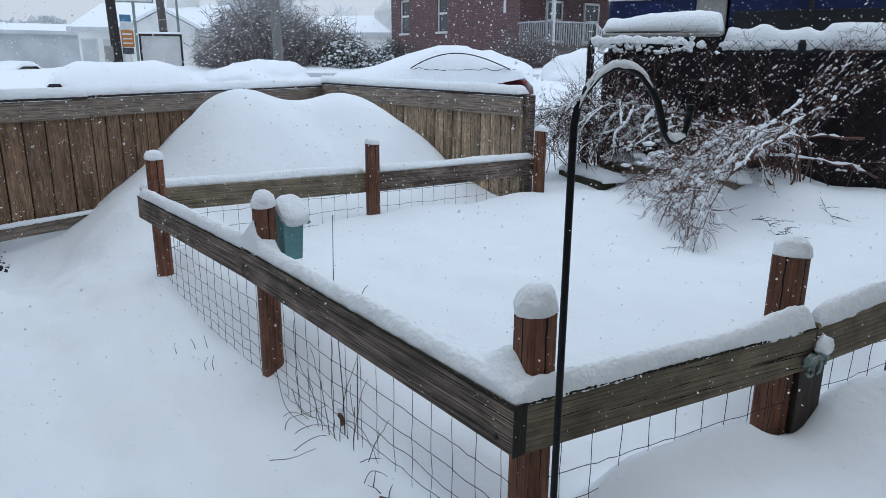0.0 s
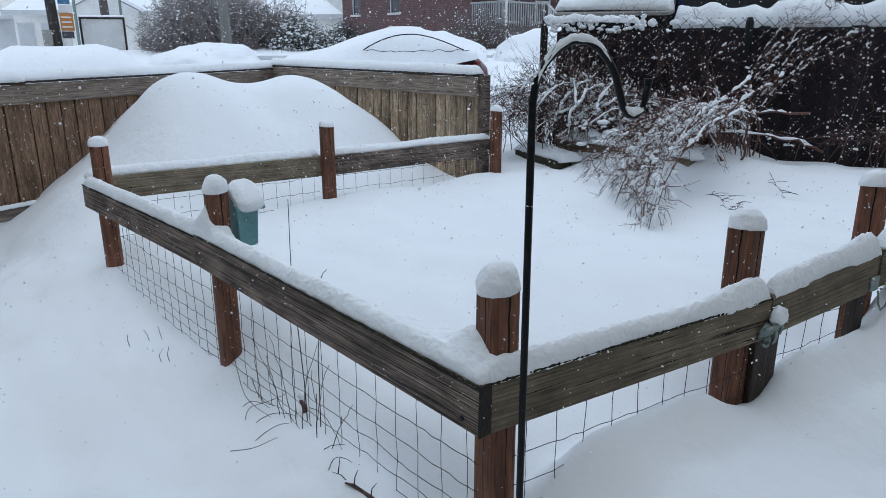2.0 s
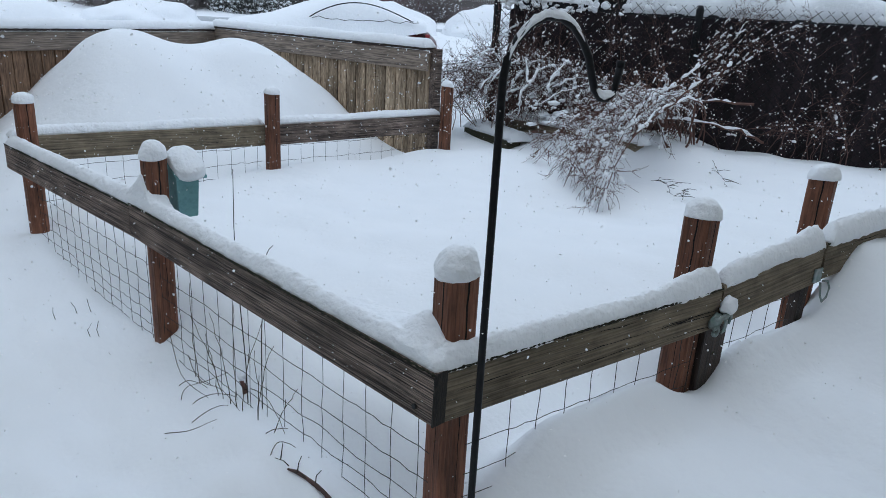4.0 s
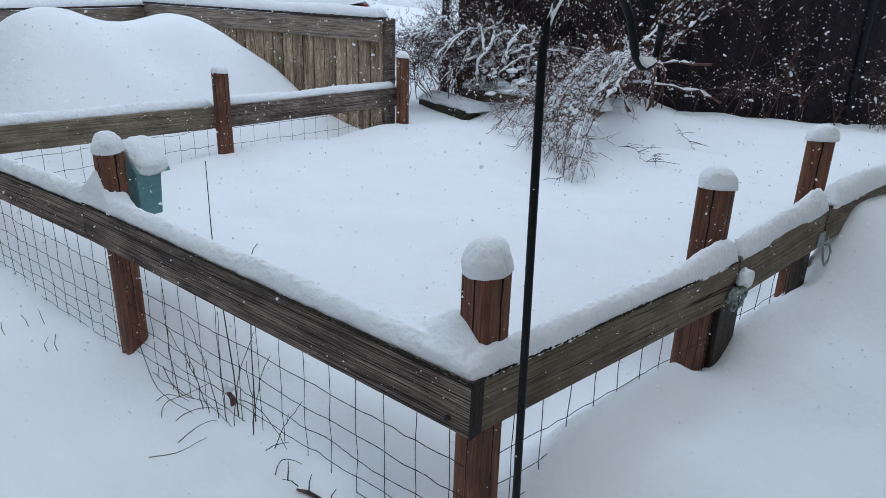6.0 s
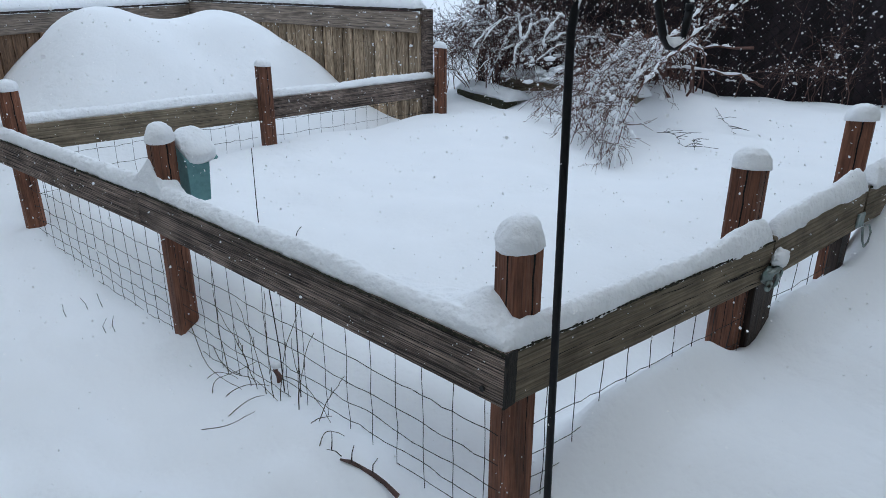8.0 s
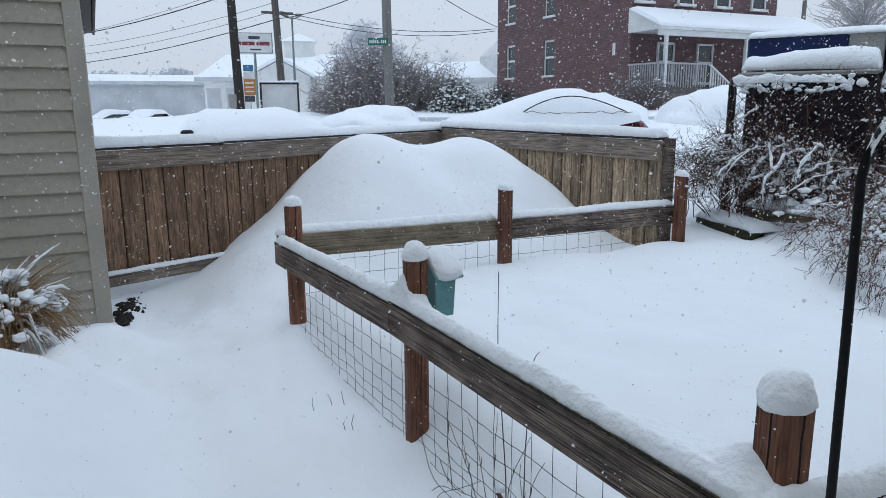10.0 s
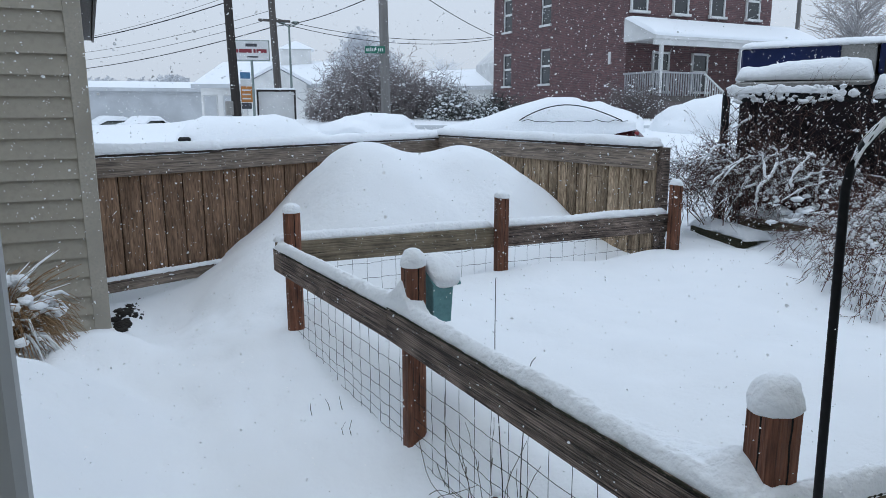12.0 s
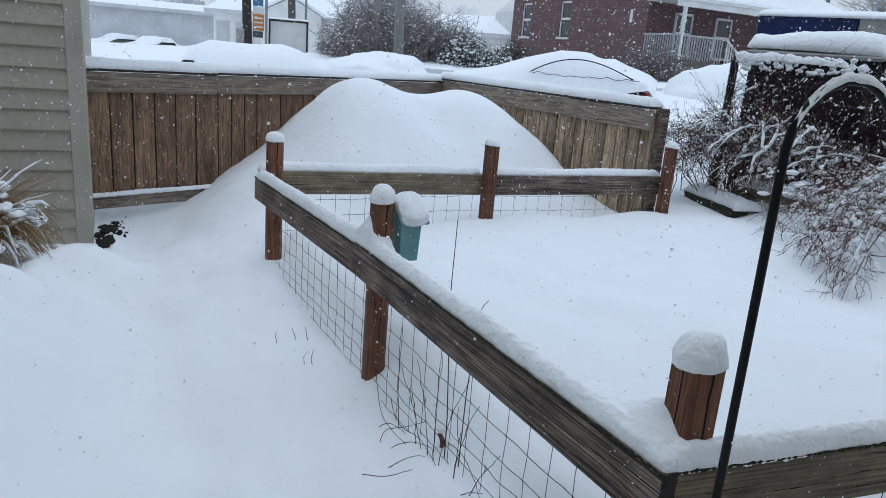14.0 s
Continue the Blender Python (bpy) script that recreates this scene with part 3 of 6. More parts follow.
# ---- gate in the fence, with its latch and hinge ----
bolt = part("bolt", tube(bmesh.new(), [(0, 0, 0), (-0.006, 0, 0)], 0.007, 10), WIRE, garden_fence, "weathered bolt head", pose(0.005, 0.066, 0.376))
gate = thing("garden_gate", (1.145, -0.117, 0), "short weathered plank garden gate, closed", "gate", turn=math.degrees(math.atan2(-0.077, 0.605)))
part("gate_rail", rail_board(0.60, 0.145, 0.038, 9.0), RAIL_GREEN, gate, "", pose(0, 0, 0.345, 0, -4.5, 0))
part("gate_stile", boxed(-0.030, 0.092, 0.026, 0.064, -0.3, 0.47, bevel=0.003), WETWOOD, gate, "dark wet gate stile")
part("gate_stile", boxed(0.54, 0.60, 0.03, 0.068, -0.1, 0.50, bevel=0.003), WETWOOD, gate, "dark wet gate stile")
part("wire_mesh", wire_panel((0.02, 0.045, 0), (0.58, 0.045, 0), 0.37, 5.5), WIRE, gate)
latch = part("latch", lump(bmesh.new(), (-0.040, -0.010, 0.378), (0.034, 0.014, 0.027), 1.3, 0.35, 3), METAL, gate, "frosted galvanised gate latch", smooth=True)
bm = bmesh.new()
tube(bm, [(-0.062, -0.018, 0.386), (-0.03, -0.026, 0.392), (0.012, -0.020, 0.396), (0.058, -0.010, 0.402)], 0.008, 8)
tube(bm, [(-0.020, -0.022, 0.395), (-0.012, -0.028, 0.372), (-0.014, -0.026, 0.345), (-0.022, -0.020, 0.335)], 0.006, 8)
tube(bm, [(0.010, -0.016, 0.400), (0.018, -0.022, 0.380), (0.016, -0.020, 0.360)], 0.005, 8)
part("latch_bar", bm, METAL, latch, smooth=True)
bm = bmesh.new()
tube(bm, [(-0.052 + 0.014 * math.cos(a), -0.022, 0.348 + 0.014 * math.sin(a)) for a in (k * math.pi / 6 for k in range(13))], 0.006, 6)
part("latch_ring", bm, METAL, latch, smooth=True)
part("latch_plate", boxed(0.006, 0.060, -0.006, 0.0, 0.365, 0.412, bevel=0.002), METAL, latch)
lone("latch_snow", lump(bmesh.new(), (0.012, -0.012, 0.422), (0.034, 0.024, 0.032), 2.7, 0.3, 3), CRUMB, "dab of snow caught on the gate latch", "snow", m=gate.matrix_world, smooth=True)
hinge = part("hinge", boxed(0.545, 0.598, -0.008, 0.0, 0.40, 0.455, bevel=0.003), METAL, gate, "rusty strap hinge")
bm = bmesh.new()
tube(bm, [(0.60, -0.006, 0.395), (0.603, -0.014, 0.345), (0.622, -0.016, 0.318), (0.655, -0.014, 0.330), (0.672, -0.010, 0.362), (0.655, -0.006, 0.392), (0.62, -0.004, 0.398)], 0.004, 6)
part("hinge_strap", bm, METAL, hinge)

# ---- snow lying on the rails and posts ----
def merged(bms, name, label):
    """Snow masses that run into each other, fused into one soft surface."""
    me_ = bpy.data.meshes.new(name)
    whole = bmesh.new()
    for one in bms:
        tmp = bpy.data.meshes.new("tmp")
        one.to_mesh(tmp)
        whole.from_mesh(tmp)
        bpy.data.meshes.remove(tmp)
    ob = lone(name, whole, CRUMB, label, "snow", "snow on the rails", smooth=True)
    fuse = ob.modifiers.new("fuse", "REMESH")
    fuse.mode, fuse.voxel_size, fuse.use_smooth_shade = "VOXEL", 0.0045, True
    ease = ob.modifiers.new("ease", "SMOOTH")
    ease.factor, ease.iterations = 0.5, 1
    return ob


def drift_mass(c, z0, top, r, reach, x1, corner, seed):
    """Snow blown up against a post: a hollow-sided peak at c, cut off at the rails' outer faces and at x1."""
    bm = bmesh.new()
    peak, rows, n, k = bm.verts.new((c[0], c[1], z0 + top)), [], 28, 12
    for i in range(1, k + 1):
        rho, ring = reach * i / k, []
        for q in range(n):
            a = 2 * math.pi * q / n
            x, y = c[0] + rho * math.cos(a), c[1] + rho * math.sin(a) * (1.55 if math.sin(a) > 0 else 1.0)
            h = top * math.exp(-(math.hypot(rho, 0.028) - 0.028) / r) * (1 + 0.12 * nz(x * 20, y * 20, seed)) + 0.006 * nz(x * 50, y * 50, seed) if i < k else -0.006
            if corner:
                y = max(y, 0.017 - 0.118 * (x - 0.051))
            edge = 0.017 - 0.0504 * y if y < 1.72 else -0.070 - 0.1 * (y - 1.72)
            ring.append(bm.verts.new((min(x1, max(edge, x)), y, z0 + h)))
        rows.append(ring)
    for q in range(n):
        bm.faces.new((peak, rows[0][q], rows[0][(q + 1) % n]))
        for r0, r1 in zip(rows, rows[1:]):
            bm.faces.new((r0[q], r1[q], r1[(q + 1) % n], r0[(q + 1) % n]))
    bm.faces.new(rows[-1][::-1])
    return bm


left = snow_ridge([(-0.186, 3.09, 0.512), (-0.045, 1.72, 0.500), (0.030, 0.30, 0.481), (0.040, 0.13, 0.479), (0.046, 0.022, 0.476)], 0.056, 0.056, 1.0, ((1.40, 0.10, 0.012),))
right = snow_ridge([(0.020, 0.040, 0.475), (0.6, -0.026, 0.477), (1.128, -0.088, 0.480)], 0.052, 0.060, 2.0, ((1.00, 0.12, 0.018),))
heap = drift_mass((0.100, 0.112), 0.474, 0.110, 0.068, 0.28, 0.16, True, 3.1)
drift = drift_mass((-0.030, 1.622), 0.492, 0.150, 0.062, 0.28, 0.02, False, 5.3)
merged([left, right, heap, drift], "rail_snow", "thick ridge of fresh snow along two rails, heaped against the posts")
lone("rail_snow", snow_ridge([(1.15, -0.092, 0.485), (1.74, -0.162, 0.535)], 0.052, 0.065, 3.0, ((0.52, 0.10, 0.03),)), CRUMB, "thick ridge of fresh snow along the gate's rail", "snow", "snow on the rails", smooth=True)
lone("rail_snow", snow_ridge([(1.758, -0.175, 0.542), (2.44, -0.26, 0.572)], 0.070, 0.075, 4.0), CRUMB, "thick ridge of fresh snow along the plank rail", "snow", "snow on the rails", smooth=True)
lone("rail_snow", snow_ridge([(-0.15, 3.32, 0.512), (1.40, 3.415, 0.474)], 0.085, 0.060, 5.0), CRUMB, "soft ridge of snow along the back rail", "snow", "snow on the rails", smooth=True)
lone("rail_snow", snow_ridge([(1.41, 3.415, 0.470), (2.98, 3.35, 0.474)], 0.080, 0.055, 6.0), CRUMB, "soft ridge of snow along the back rail", "snow", "snow on the rails", smooth=True)
for i, (x, y, turn, top, W) in enumerate(POSTS.values()):
    t = (0.066, 0.060, 0.044, 0.044, 0.046, 0.062, 0.058)[i]
    # a cap with steep sides and a rounded, crumbly crown, slumping a little over one edge
    bm = bmesh.new()
    bmesh.ops.create_icosphere(bm, subdivisions=4, radius=1.0)
    for v in bm.verts:
        n_ = v.co.copy()
        side, up = math.hypot(n_.x, n_.y) ** 0.74, max(-0.06, n_.z)
        k = math.hypot(n_.x, n_.y) or 1.0
        wob = 1 + 0.09 * nz(n_.x * 1.5 + i * 3.3, n_.y * 1.5, n_.z * 1.5) + 0.05 * nz(n_.x * 5, n_.y * 5, n_.z * 5 + i) + 0.03 * nz(n_.x * 13, n_.y * 13, n_.z * 13 + i)
        v.co = Vector((n_.x / k * side * W * 0.63 * wob, n_.y / k * side * W * 0.63 * wob, up * t * wob + 0.10 * t * n_.x))
    lone("post_snow", bm, CRUMB, "rounded dome of fresh snow on a fence post", "snow", "snow on the posts", m=pose(x, y, top, 0, 0, i * 40), smooth=True)

# ---- flecks of blown snow stuck to the wood ----
rnd = random.Random(23)
fleck = bmesh.new()
for x, y, turn, top, W in POSTS.values():
    for k in range(26):
        m = pose(x, y, 0, 0, 0, turn)
        u, z = rnd.uniform(-W / 2, W / 2), rnd.uniform(0.0, top - 0.02)
        r = rnd.uniform(0.0012, 0.0028)
        lump(fleck, m @ (Vector((u, -W / 2 - 0.001, z)) if k % 2 else Vector((-W / 2 - 0.001, u, z))), (r, r, r * 0.8), k, 0.4, 1)
for a, b, h, m_, seed in RAILS:
    m, length = along(a, b)
    for k in range(int(length * 22)):
        r = rnd.uniform(0.0010, 0.0026)
        lump(fleck, m @ Vector((rnd.uniform(0, length), -0.001 if seed in (3.0, 4.0) else 0.0005 if seed < 3 else 0.039, rnd.uniform(0.01, h - 0.01))), (r, r, r * 0.8), k, 0.4, 1)
lone("snow_flecks", fleck, CRUMB, "flecks of blown snow stuck to the fence timber", "snow", kind="stuff", smooth=True)

# ---- birdhouse on its post ----
birdhouse = thing("birdhouse", (0.097, 1.597, 0.458), "teal painted wooden birdhouse fixed to a fence post", "birdhouse")
bm = bmesh.new()
vs = [bm.verts.new(p) for p in ((-0.040, -0.043, 0), (0.036, -0.043, 0.002), (0.036, 0.043, 0.002), (-0.040, 0.043, 0), (-0.044, -0.047, 0.158), (0.045, -0.047, 0.158), (0.045, 0.045, 0.216), (-0.044, 0.045, 0.216))]
for f in ((3, 2, 1, 0), (4, 5, 6, 7), (0, 1, 5, 4), (1, 2, 6, 5), (2, 3, 7, 6), (3, 0, 4, 7)):
    bm.faces.new([vs[i] for i in f])
bmesh.ops.bevel(bm, geom=bm.edges[:], offset=0.002, segments=1, affect="EDGES")
part("body", bm, TEAL, birdhouse)
roof_at = pose(0.004, 0.0, 0.196, 34, 0, 0)
part("roof", boxed(-0.054, 0.068, -0.072, 0.058, -0.006, 0.006, bevel=0.002), TEAL, birdhouse, "", roof_at)
bm = bmesh.new()
bmesh.ops.create_icosphere(bm, subdivisions=4, radius=1.0)
for v in bm.verts:
    c_ = v.co.copy()
    wob = 1 + 0.10 * nz(c_.x * 1.7, c_.y * 1.7, c_.z * 1.7 + 8.8) + 0.03 * nz(c_.x * 6, c_.y * 6, c_.z * 6)
    v.co = Vector((0.007 + math.copysign(abs(c_.x) ** 0.75, c_.x) * 0.062 * wob, -0.004 + math.copysign(abs(c_.y) ** 0.65, c_.y) * 0.084 * wob, 0.004 + max(0.0, c_.z) ** 0.75 * 0.052 * wob))
lone("roof_snow", bm, CRUMB, "thick snow slumping over the birdhouse roof", "snow", m=birdhouse.matrix_world @ roof_at, smooth=True)

# ---- shepherd's hook ----
hook = thing("shepherd_hook", (0.048, -0.099, 0), "black iron shepherd's hook pole with snow along its crook", "shepherd hook")
pole = [(0.0585 * z, 0.060 * z, z) for z in (-0.3, 0.0, 0.3, 0.6, 0.9, 1.06)]
ux, uy = 0.955, -0.297
base = Vector((0.0585 * 1.14, 0.060 * 1.14, 0))
CROOK = [(0.0, 1.140), (0.007, 1.180), (0.025, 1.218), (0.055, 1.250), (0.090, 1.266), (0.125, 1.266), (0.158, 1.250), (0.185, 1.222), (0.205, 1.190), (0.217, 1.155), (0.230, 1.122), (0.246, 1.104), (0.264, 1.102), (0.280, 1.114), (0.288, 1.140), (0.292, 1.172)]
crook = [(base.x + u * ux, base.y + u * uy, z) for u, z in CROOK]
bm = tube(bmesh.new(), pole + crook, 0.0086, 10)
part("pole", bm, BLACK, hook, "", smooth=True)
bm = tube(bmesh.new(), [(0, 0, 0), (0, 0, 0.012)], 0.0098, 10)
part("pole_tip", bm, BLACK, hook, "", pose(*crook[-1]), smooth=True)
bm = snow_ridge([(0.048 + x, -0.099 + y, z + 0.005) for x, y, z in crook[1:8]], 0.018, 0.013, 3.0)
lone("snow_strip", bm, CRUMB, "thin strip of snow along the iron crook", "snow", smooth=True)
bm = snow_ridge([(0.048 + x, -0.099 + y, z + 0.004) for x, y, z in crook[10:14]], 0.020, 0.020, 4.0)
lone("snow_strip", bm, CRUMB, "little snow caught in the hook", "snow", smooth=True)

# ---- board fence behind the heap ----
board_fence = thing("board_fence", (0, 0, 0), "waist-high weathered cedar board fence with grey cap rail", "fence")


def fence_run(a, b, top, bottom, w, face, cap_h, cap_m, seed, wood):
    """Upright boards from a to b seen on the side face, a cap board along their top and a flat board over it."""
    a, b = Vector((*a, 0)), Vector((*b, 0))
    d = (b - a).normalized()
    turn = math.degrees(math.atan2(d.y, d.x))
    n = round((b - a).length / w)
    w = (b - a).length / n
    me_ = None
    for i in range(n):
        p = a + d * (w * (i + 0.5))
        if me_ is None:
            bm = boxed(-w / 2 + 0.0052, w / 2 - 0.0052, -0.009, 0.009, bottom, top - 0.02, bevel=0.002)
            ob = part("board", bm, wood, board_fence, "", pose(p.x, p.y, 0, 0, 0, turn))
            me_ = ob.data
        else:
            ob = new("board", me_)
            ob.parent = board_fence
        ob.matrix_basis = pose(p.x + 0.003 * nz(i * 3.1, seed, 0), p.y, 0.012 * nz(i * 2.7, seed, 4), 0.5 * nz(i, seed, 2), 0.7 * nz(i, seed, 5), turn)
    side = Vector((-d.y, d.x, 0)) * face
    length = (b - a).length
    # added black sheet that stands in for shade between the boards
    part("backing", boxed(0, length, -0.004, 0.004, bottom + 0.02, top - 0.03), CRACK_GAP, board_fence, "", pose(*(a - side * 0.016), 0, 0, turn))
    m, _ = along((*(a + side * 0.016).xy, top - cap_h), (*(b + side * 0.016).xy, top - cap_h))
    part("cap_rail", rail_board(length, cap_h, 0.03 * face if face > 0 else 0.03, seed), cap_m, board_fence, "grey weathered cap plank", m if face > 0 else m @ pose(0, -0.03, 0))
    m, _ = along((*a.xy, top), (*b.xy, top))
    part("top_plank", boxed(0, length, -0.055, 0.055, 0.004, 0.030, bevel=0.004), WETWOOD, board_fence, "", m)
    lone("fence_snow", snow_ridge([(*a.xy, top + 0.03), (*b.xy, top + 0.03)], 0.122, 0.078, seed), CRUMB, "thick snow lying along the fence top", "snow", "snow on the board fence", smooth=True)


FJ, FK, FC = (-0.21, 5.42), (2.72, 6.94), (2.925, 3.44)
FL = (-1.75, 4.80)
fence_run(FL, (-0.12, 5.43), 0.940, -0.03, 0.168, -1, 0.150, CAPWOOD, 11.0, BOARD)
fence_run(FJ, FK, 0.945, -0.10, 0.138, -1, 0.155, CAPWOOD, 12.0, BOARD)
fence_run((FC[0], FC[1] - 0.03), FK, 0.978, -0.10, 0.138, 1, 0.16, CAPWOOD, 13.0, BOARD_TAN)
part("end_post", post_mesh(0.085, -0.3, 0.995, 4.0), RAIL, board_fence, "brown end post", pose(2.972, 3.395, 0))
m, length = along((*FL, -0.10), (-0.15, 5.40, -0.10))
part("bottom_rail", rail_board(length, 0.10, 0.03, 14.0), CAPWOOD, board_fence, "low rail under the boards", m @ pose(0, -0.05, 0))
lone("rail_snow", snow_ridge([(-1.70, 4.76, 0.004), (-0.14, 5.35, 0.004)], 0.05, 0.03, 15.0), CRUMB, "thin strip of snow on the low fence rail", "snow", "snow on the board fence", smooth=True)

# ---- neighbouring house wall with lap siding ----
house = thing("house", (-1.075, 4.40, -0.25), "beige vinyl-sided house corner with pale trim", "house")
PITCH_S = 0.1325
lap = boxed(-3.2, -0.10, -0.004, 0.004, 0, PITCH_S + 0.012)
for v in lap.verts:
    if v.co.z < 0.01:
        v.co.y -= 0.022
first = part("siding_board", lap, SIDING, house)
for i in range(1, 24):
    ob = new("siding_board", first.data)
    ob.parent = house
    ob.matrix_basis = pose(0, 0, 0.038 + i * PITCH_S)
first.matrix_basis = pose(0, 0, 0.038)
part("corner_trim", boxed(-0.105, 0.0, -0.028, 0.06, 0, 3.4, bevel=0.004), TRIM, house, "pale corner board")
part("side_wall", boxed(-0.10, -0.004, 0.06, 4.0, 0, 3.4), SIDING, house)
part("wall_core", boxed(-3.2, -0.11, 0.006, 0.12, 0, 3.4), SIDING, house)
part("foundation", boxed(-3.2, -0.02, -0.005, 0.1, -0.4, 0.06), GREYWALL, house)
part("eave", boxed(-0.06, 0.085, -0.02, 4.0, 2.33, 2.37, bevel=0.006), WETWOOD, house, "dark brown soffit under the eave")
part("fascia", boxed(0.085, 0.11, -0.04, 4.0, 2.31, 2.50, bevel=0.004), WETWOOD, house, "dark brown fascia board")
rnd = random.Random(41)
soil = bmesh.new()
for i in range(90):
    # thin crumbly earth, closest along the foot of the wall
    k = rnd.random() ** 1.6
    x, y = -1.045 + 0.03 * rnd.random() + 0.24 * k, 4.28 + 0.55 * rnd.random() + 0.55 * k
    r = rnd.uniform(0.012, 0.045) * (1 - 0.85 * k)
    lump(soil, (x, y, height(x, y) + 0.002 - 0.016 * k), (max(0.012, r), max(0.02, r * 1.8), 0.014 * (1 - 0.4 * k)), i * 2.3, 0.8, 2)
lone("bare_soil", soil, FOUND, "patch of dark bare soil by the house corner", "soil", kind="stuff", smooth=True)

# the camera's own house, behind it: unseen walls added to shade the near snow
wall_back = boxed(-3.6, 3.0, -3.15, -3.0, -0.4, 5.6)
tagged(part("wall_back", wall_back, SIDING, None), "unseen beige house wall added to block sky light", "wall", "", "structure")
tagged(part("wall_side", boxed(-3.75, -3.6, -3.15, 4.4, -0.4, 5.6), SIDING, None), "unseen beige house wall added to block sky light", "wall", "", "structure")
# extra unseen wall, set close to darken the snow before the front rail
tagged(part("wall_bay", boxed(0.30, 4.4, -1.65, -1.50, -0.4, 5.6), SIDING, None), "unseen beige house wall added to block sky light", "wall", "", "structure")

# ---- storm door standing open beside the camera ----
door = thing("storm_door", (-1.142, -0.33, -0.1), "grey-white storm door standing open", "door", turn=0)
part("stile", boxed(-0.075, 0.0, -0.018, 0.018, 0, 2.1, bevel=0.006), DOORGREY, door)
part("stile", boxed(-0.86, -0.785, -0.018, 0.018, 0, 2.1, bevel=0.006), DOORGREY, door)
part("bottom_panel", boxed(-0.786, -0.074, -0.012, 0.012, 0, 0.30), DOORGREY, door)
part("top_bar", boxed(-0.786, -0.074, -0.015, 0.015, 2.0, 2.1), DOORGREY, door)
part("glass", boxed(-0.786, -0.074, -0.003, 0.003, 0.3, 2.0), CLEAR, door).visible_shadow = False

# ---- chain-link fence with dark slats ----
A, B = Vector((4.15, 3.75, 0)), Vector((6.55, -0.83, 0))
chain = thing("chain_link_fence", (0, 0, 0), "black chain-link fence with dark privacy slats, snow on its top wires", "fence")
d = (B - A).normalized()
turn = math.degrees(math.atan2(d.y, d.x))
L = (B - A).length
TOP = 1.44
for i in range(4):
    p = A + d * (L * i / 3 if i else -0.09)
    bm = tube(bmesh.new(), [(0, 0, -0.2), (0, 0, TOP - 0.02), (0, 0, TOP + 0.02)], [0.035, 0.035, 0.02], 10)
    part("fence_post", bm, BLACK, chain, "", pose(p.x, p.y, 0), smooth=True)
m = pose(A.x, A.y, 0, 0, 0, turn)
cell = 0.096
nU = int(L / cell)
caught = bmesh.new()
rnd = random.Random(5)
for s in (1, -1):
    for i in range(-18, nU + 18):
        u0, u1, z0 = i * cell, i * cell + s * 1.32, TOP - 1.30
        if s > 0:
            lo, hi = max(-0.09, u0), min(L, u1)
        else:
            lo, hi = min(L, u0), max(-0.09, u1)
        if (hi - lo) * s <= 0.02:
            continue
        za, zb = z0 + abs(lo - u0), z0 + abs(hi - u0)
        n = max(2, int(abs(hi - lo) / 0.3))
        bm = tube(bmesh.new(), [(lo + (hi - lo) * k / n, 0.004 * s, za + (zb - za) * k / n) for k in range(n + 1)], 0.0028, 3, False)
        part("wire", bm, BLACK, chain, "", m)
        # snow caught on the wire, thinning out downwards
        step = cell / 2
        for k in range(int((zb - za) / step)):
            z = zb - (k + 0.5) * step
            deep = TOP - z
            u = lo + (hi - lo) * (z - za) / (zb - za)
            hang = 0.15 + 0.22 * (1 - ss(0.5, 1.5, u))
            if rnd.random() < (0.75 * math.exp(-deep / hang) + 0.008 if s > 0 else 0.45 * math.exp(-deep / (hang - 0.08))):
                r = rnd.uniform(0.0025, 0.0055)
                q = 0.5 * step * rnd.uniform(0.15, 0.6)
                tube(caught, [(u - s * q, -0.004, z - q + 0.005), (u, -0.006, z + 0.008), (u + s * q, -0.004, z + q + 0.005)], [r * 0.4, r, r * 0.4], 5)
lone("mesh_snow", caught, CRUMB, "snow stuck along the chain-link wires", "snow", kind="stuff", m=m, smooth=True)
slat = boxed(-0.0375, 0.0375, 0.012, 0.018, 0.05, TOP - 0.085)
first = part("slat", slat, SLAT, chain, "", m)
for i in range(int(L / 0.072) - 1):
    if i:
        ob = new("slat", first.data)
        ob.parent = chain
    else:
        ob = first
    ob.matrix_basis = m @ pose(0.07 + i * 0.072, 0.009 * (i % 2), 0.015 * nz(i * 1.9, 3, 3))
rnd = random.Random(5)
crust = [snow_ridge([(-0.10, 0.0, TOP - 0.012), (0.25, 0.0, TOP + 0.004), (0.52, 0.0, TOP - 0.004), (0.80, 0.0, TOP - 0.014)], 0.046, 0.055, 52.0, ((0.06, 0.05, 0.03), (0.30, 0.05, 0.022), (0.45, 0.04, 0.02), (0.66, 0.05, 0.018)))]
bm = bmesh.new()
for i in range(110):
    u = rnd.uniform(-0.09, 0.85)
    r = rnd.uniform(0.008, 0.024)
    lump(bm, (u, rnd.uniform(-0.012, 0.012), TOP + rnd.uniform(-0.09, 0.045)), (r * rnd.uniform(1.0, 1.6), r, r * rnd.uniform(0.7, 1.0)), i, 0.35, 2)
for k in range(int(L / cell)):
    # snow lodged between the twisted tips of the wire
    u = (k + 0.5) * cell
    if 0.75 < u < 1.0 or (u > 1.0 and rnd.random() < 0.2):
        lump(bm, (u, 0.0, TOP - 0.018), (0.046, 0.013, rnd.uniform(0.022, 0.038)), k * 1.7, 0.35, 2)
crust.append(bm)
merged(crust, "wire_snow", "snow crusted along the chain-link top").matrix_world = m
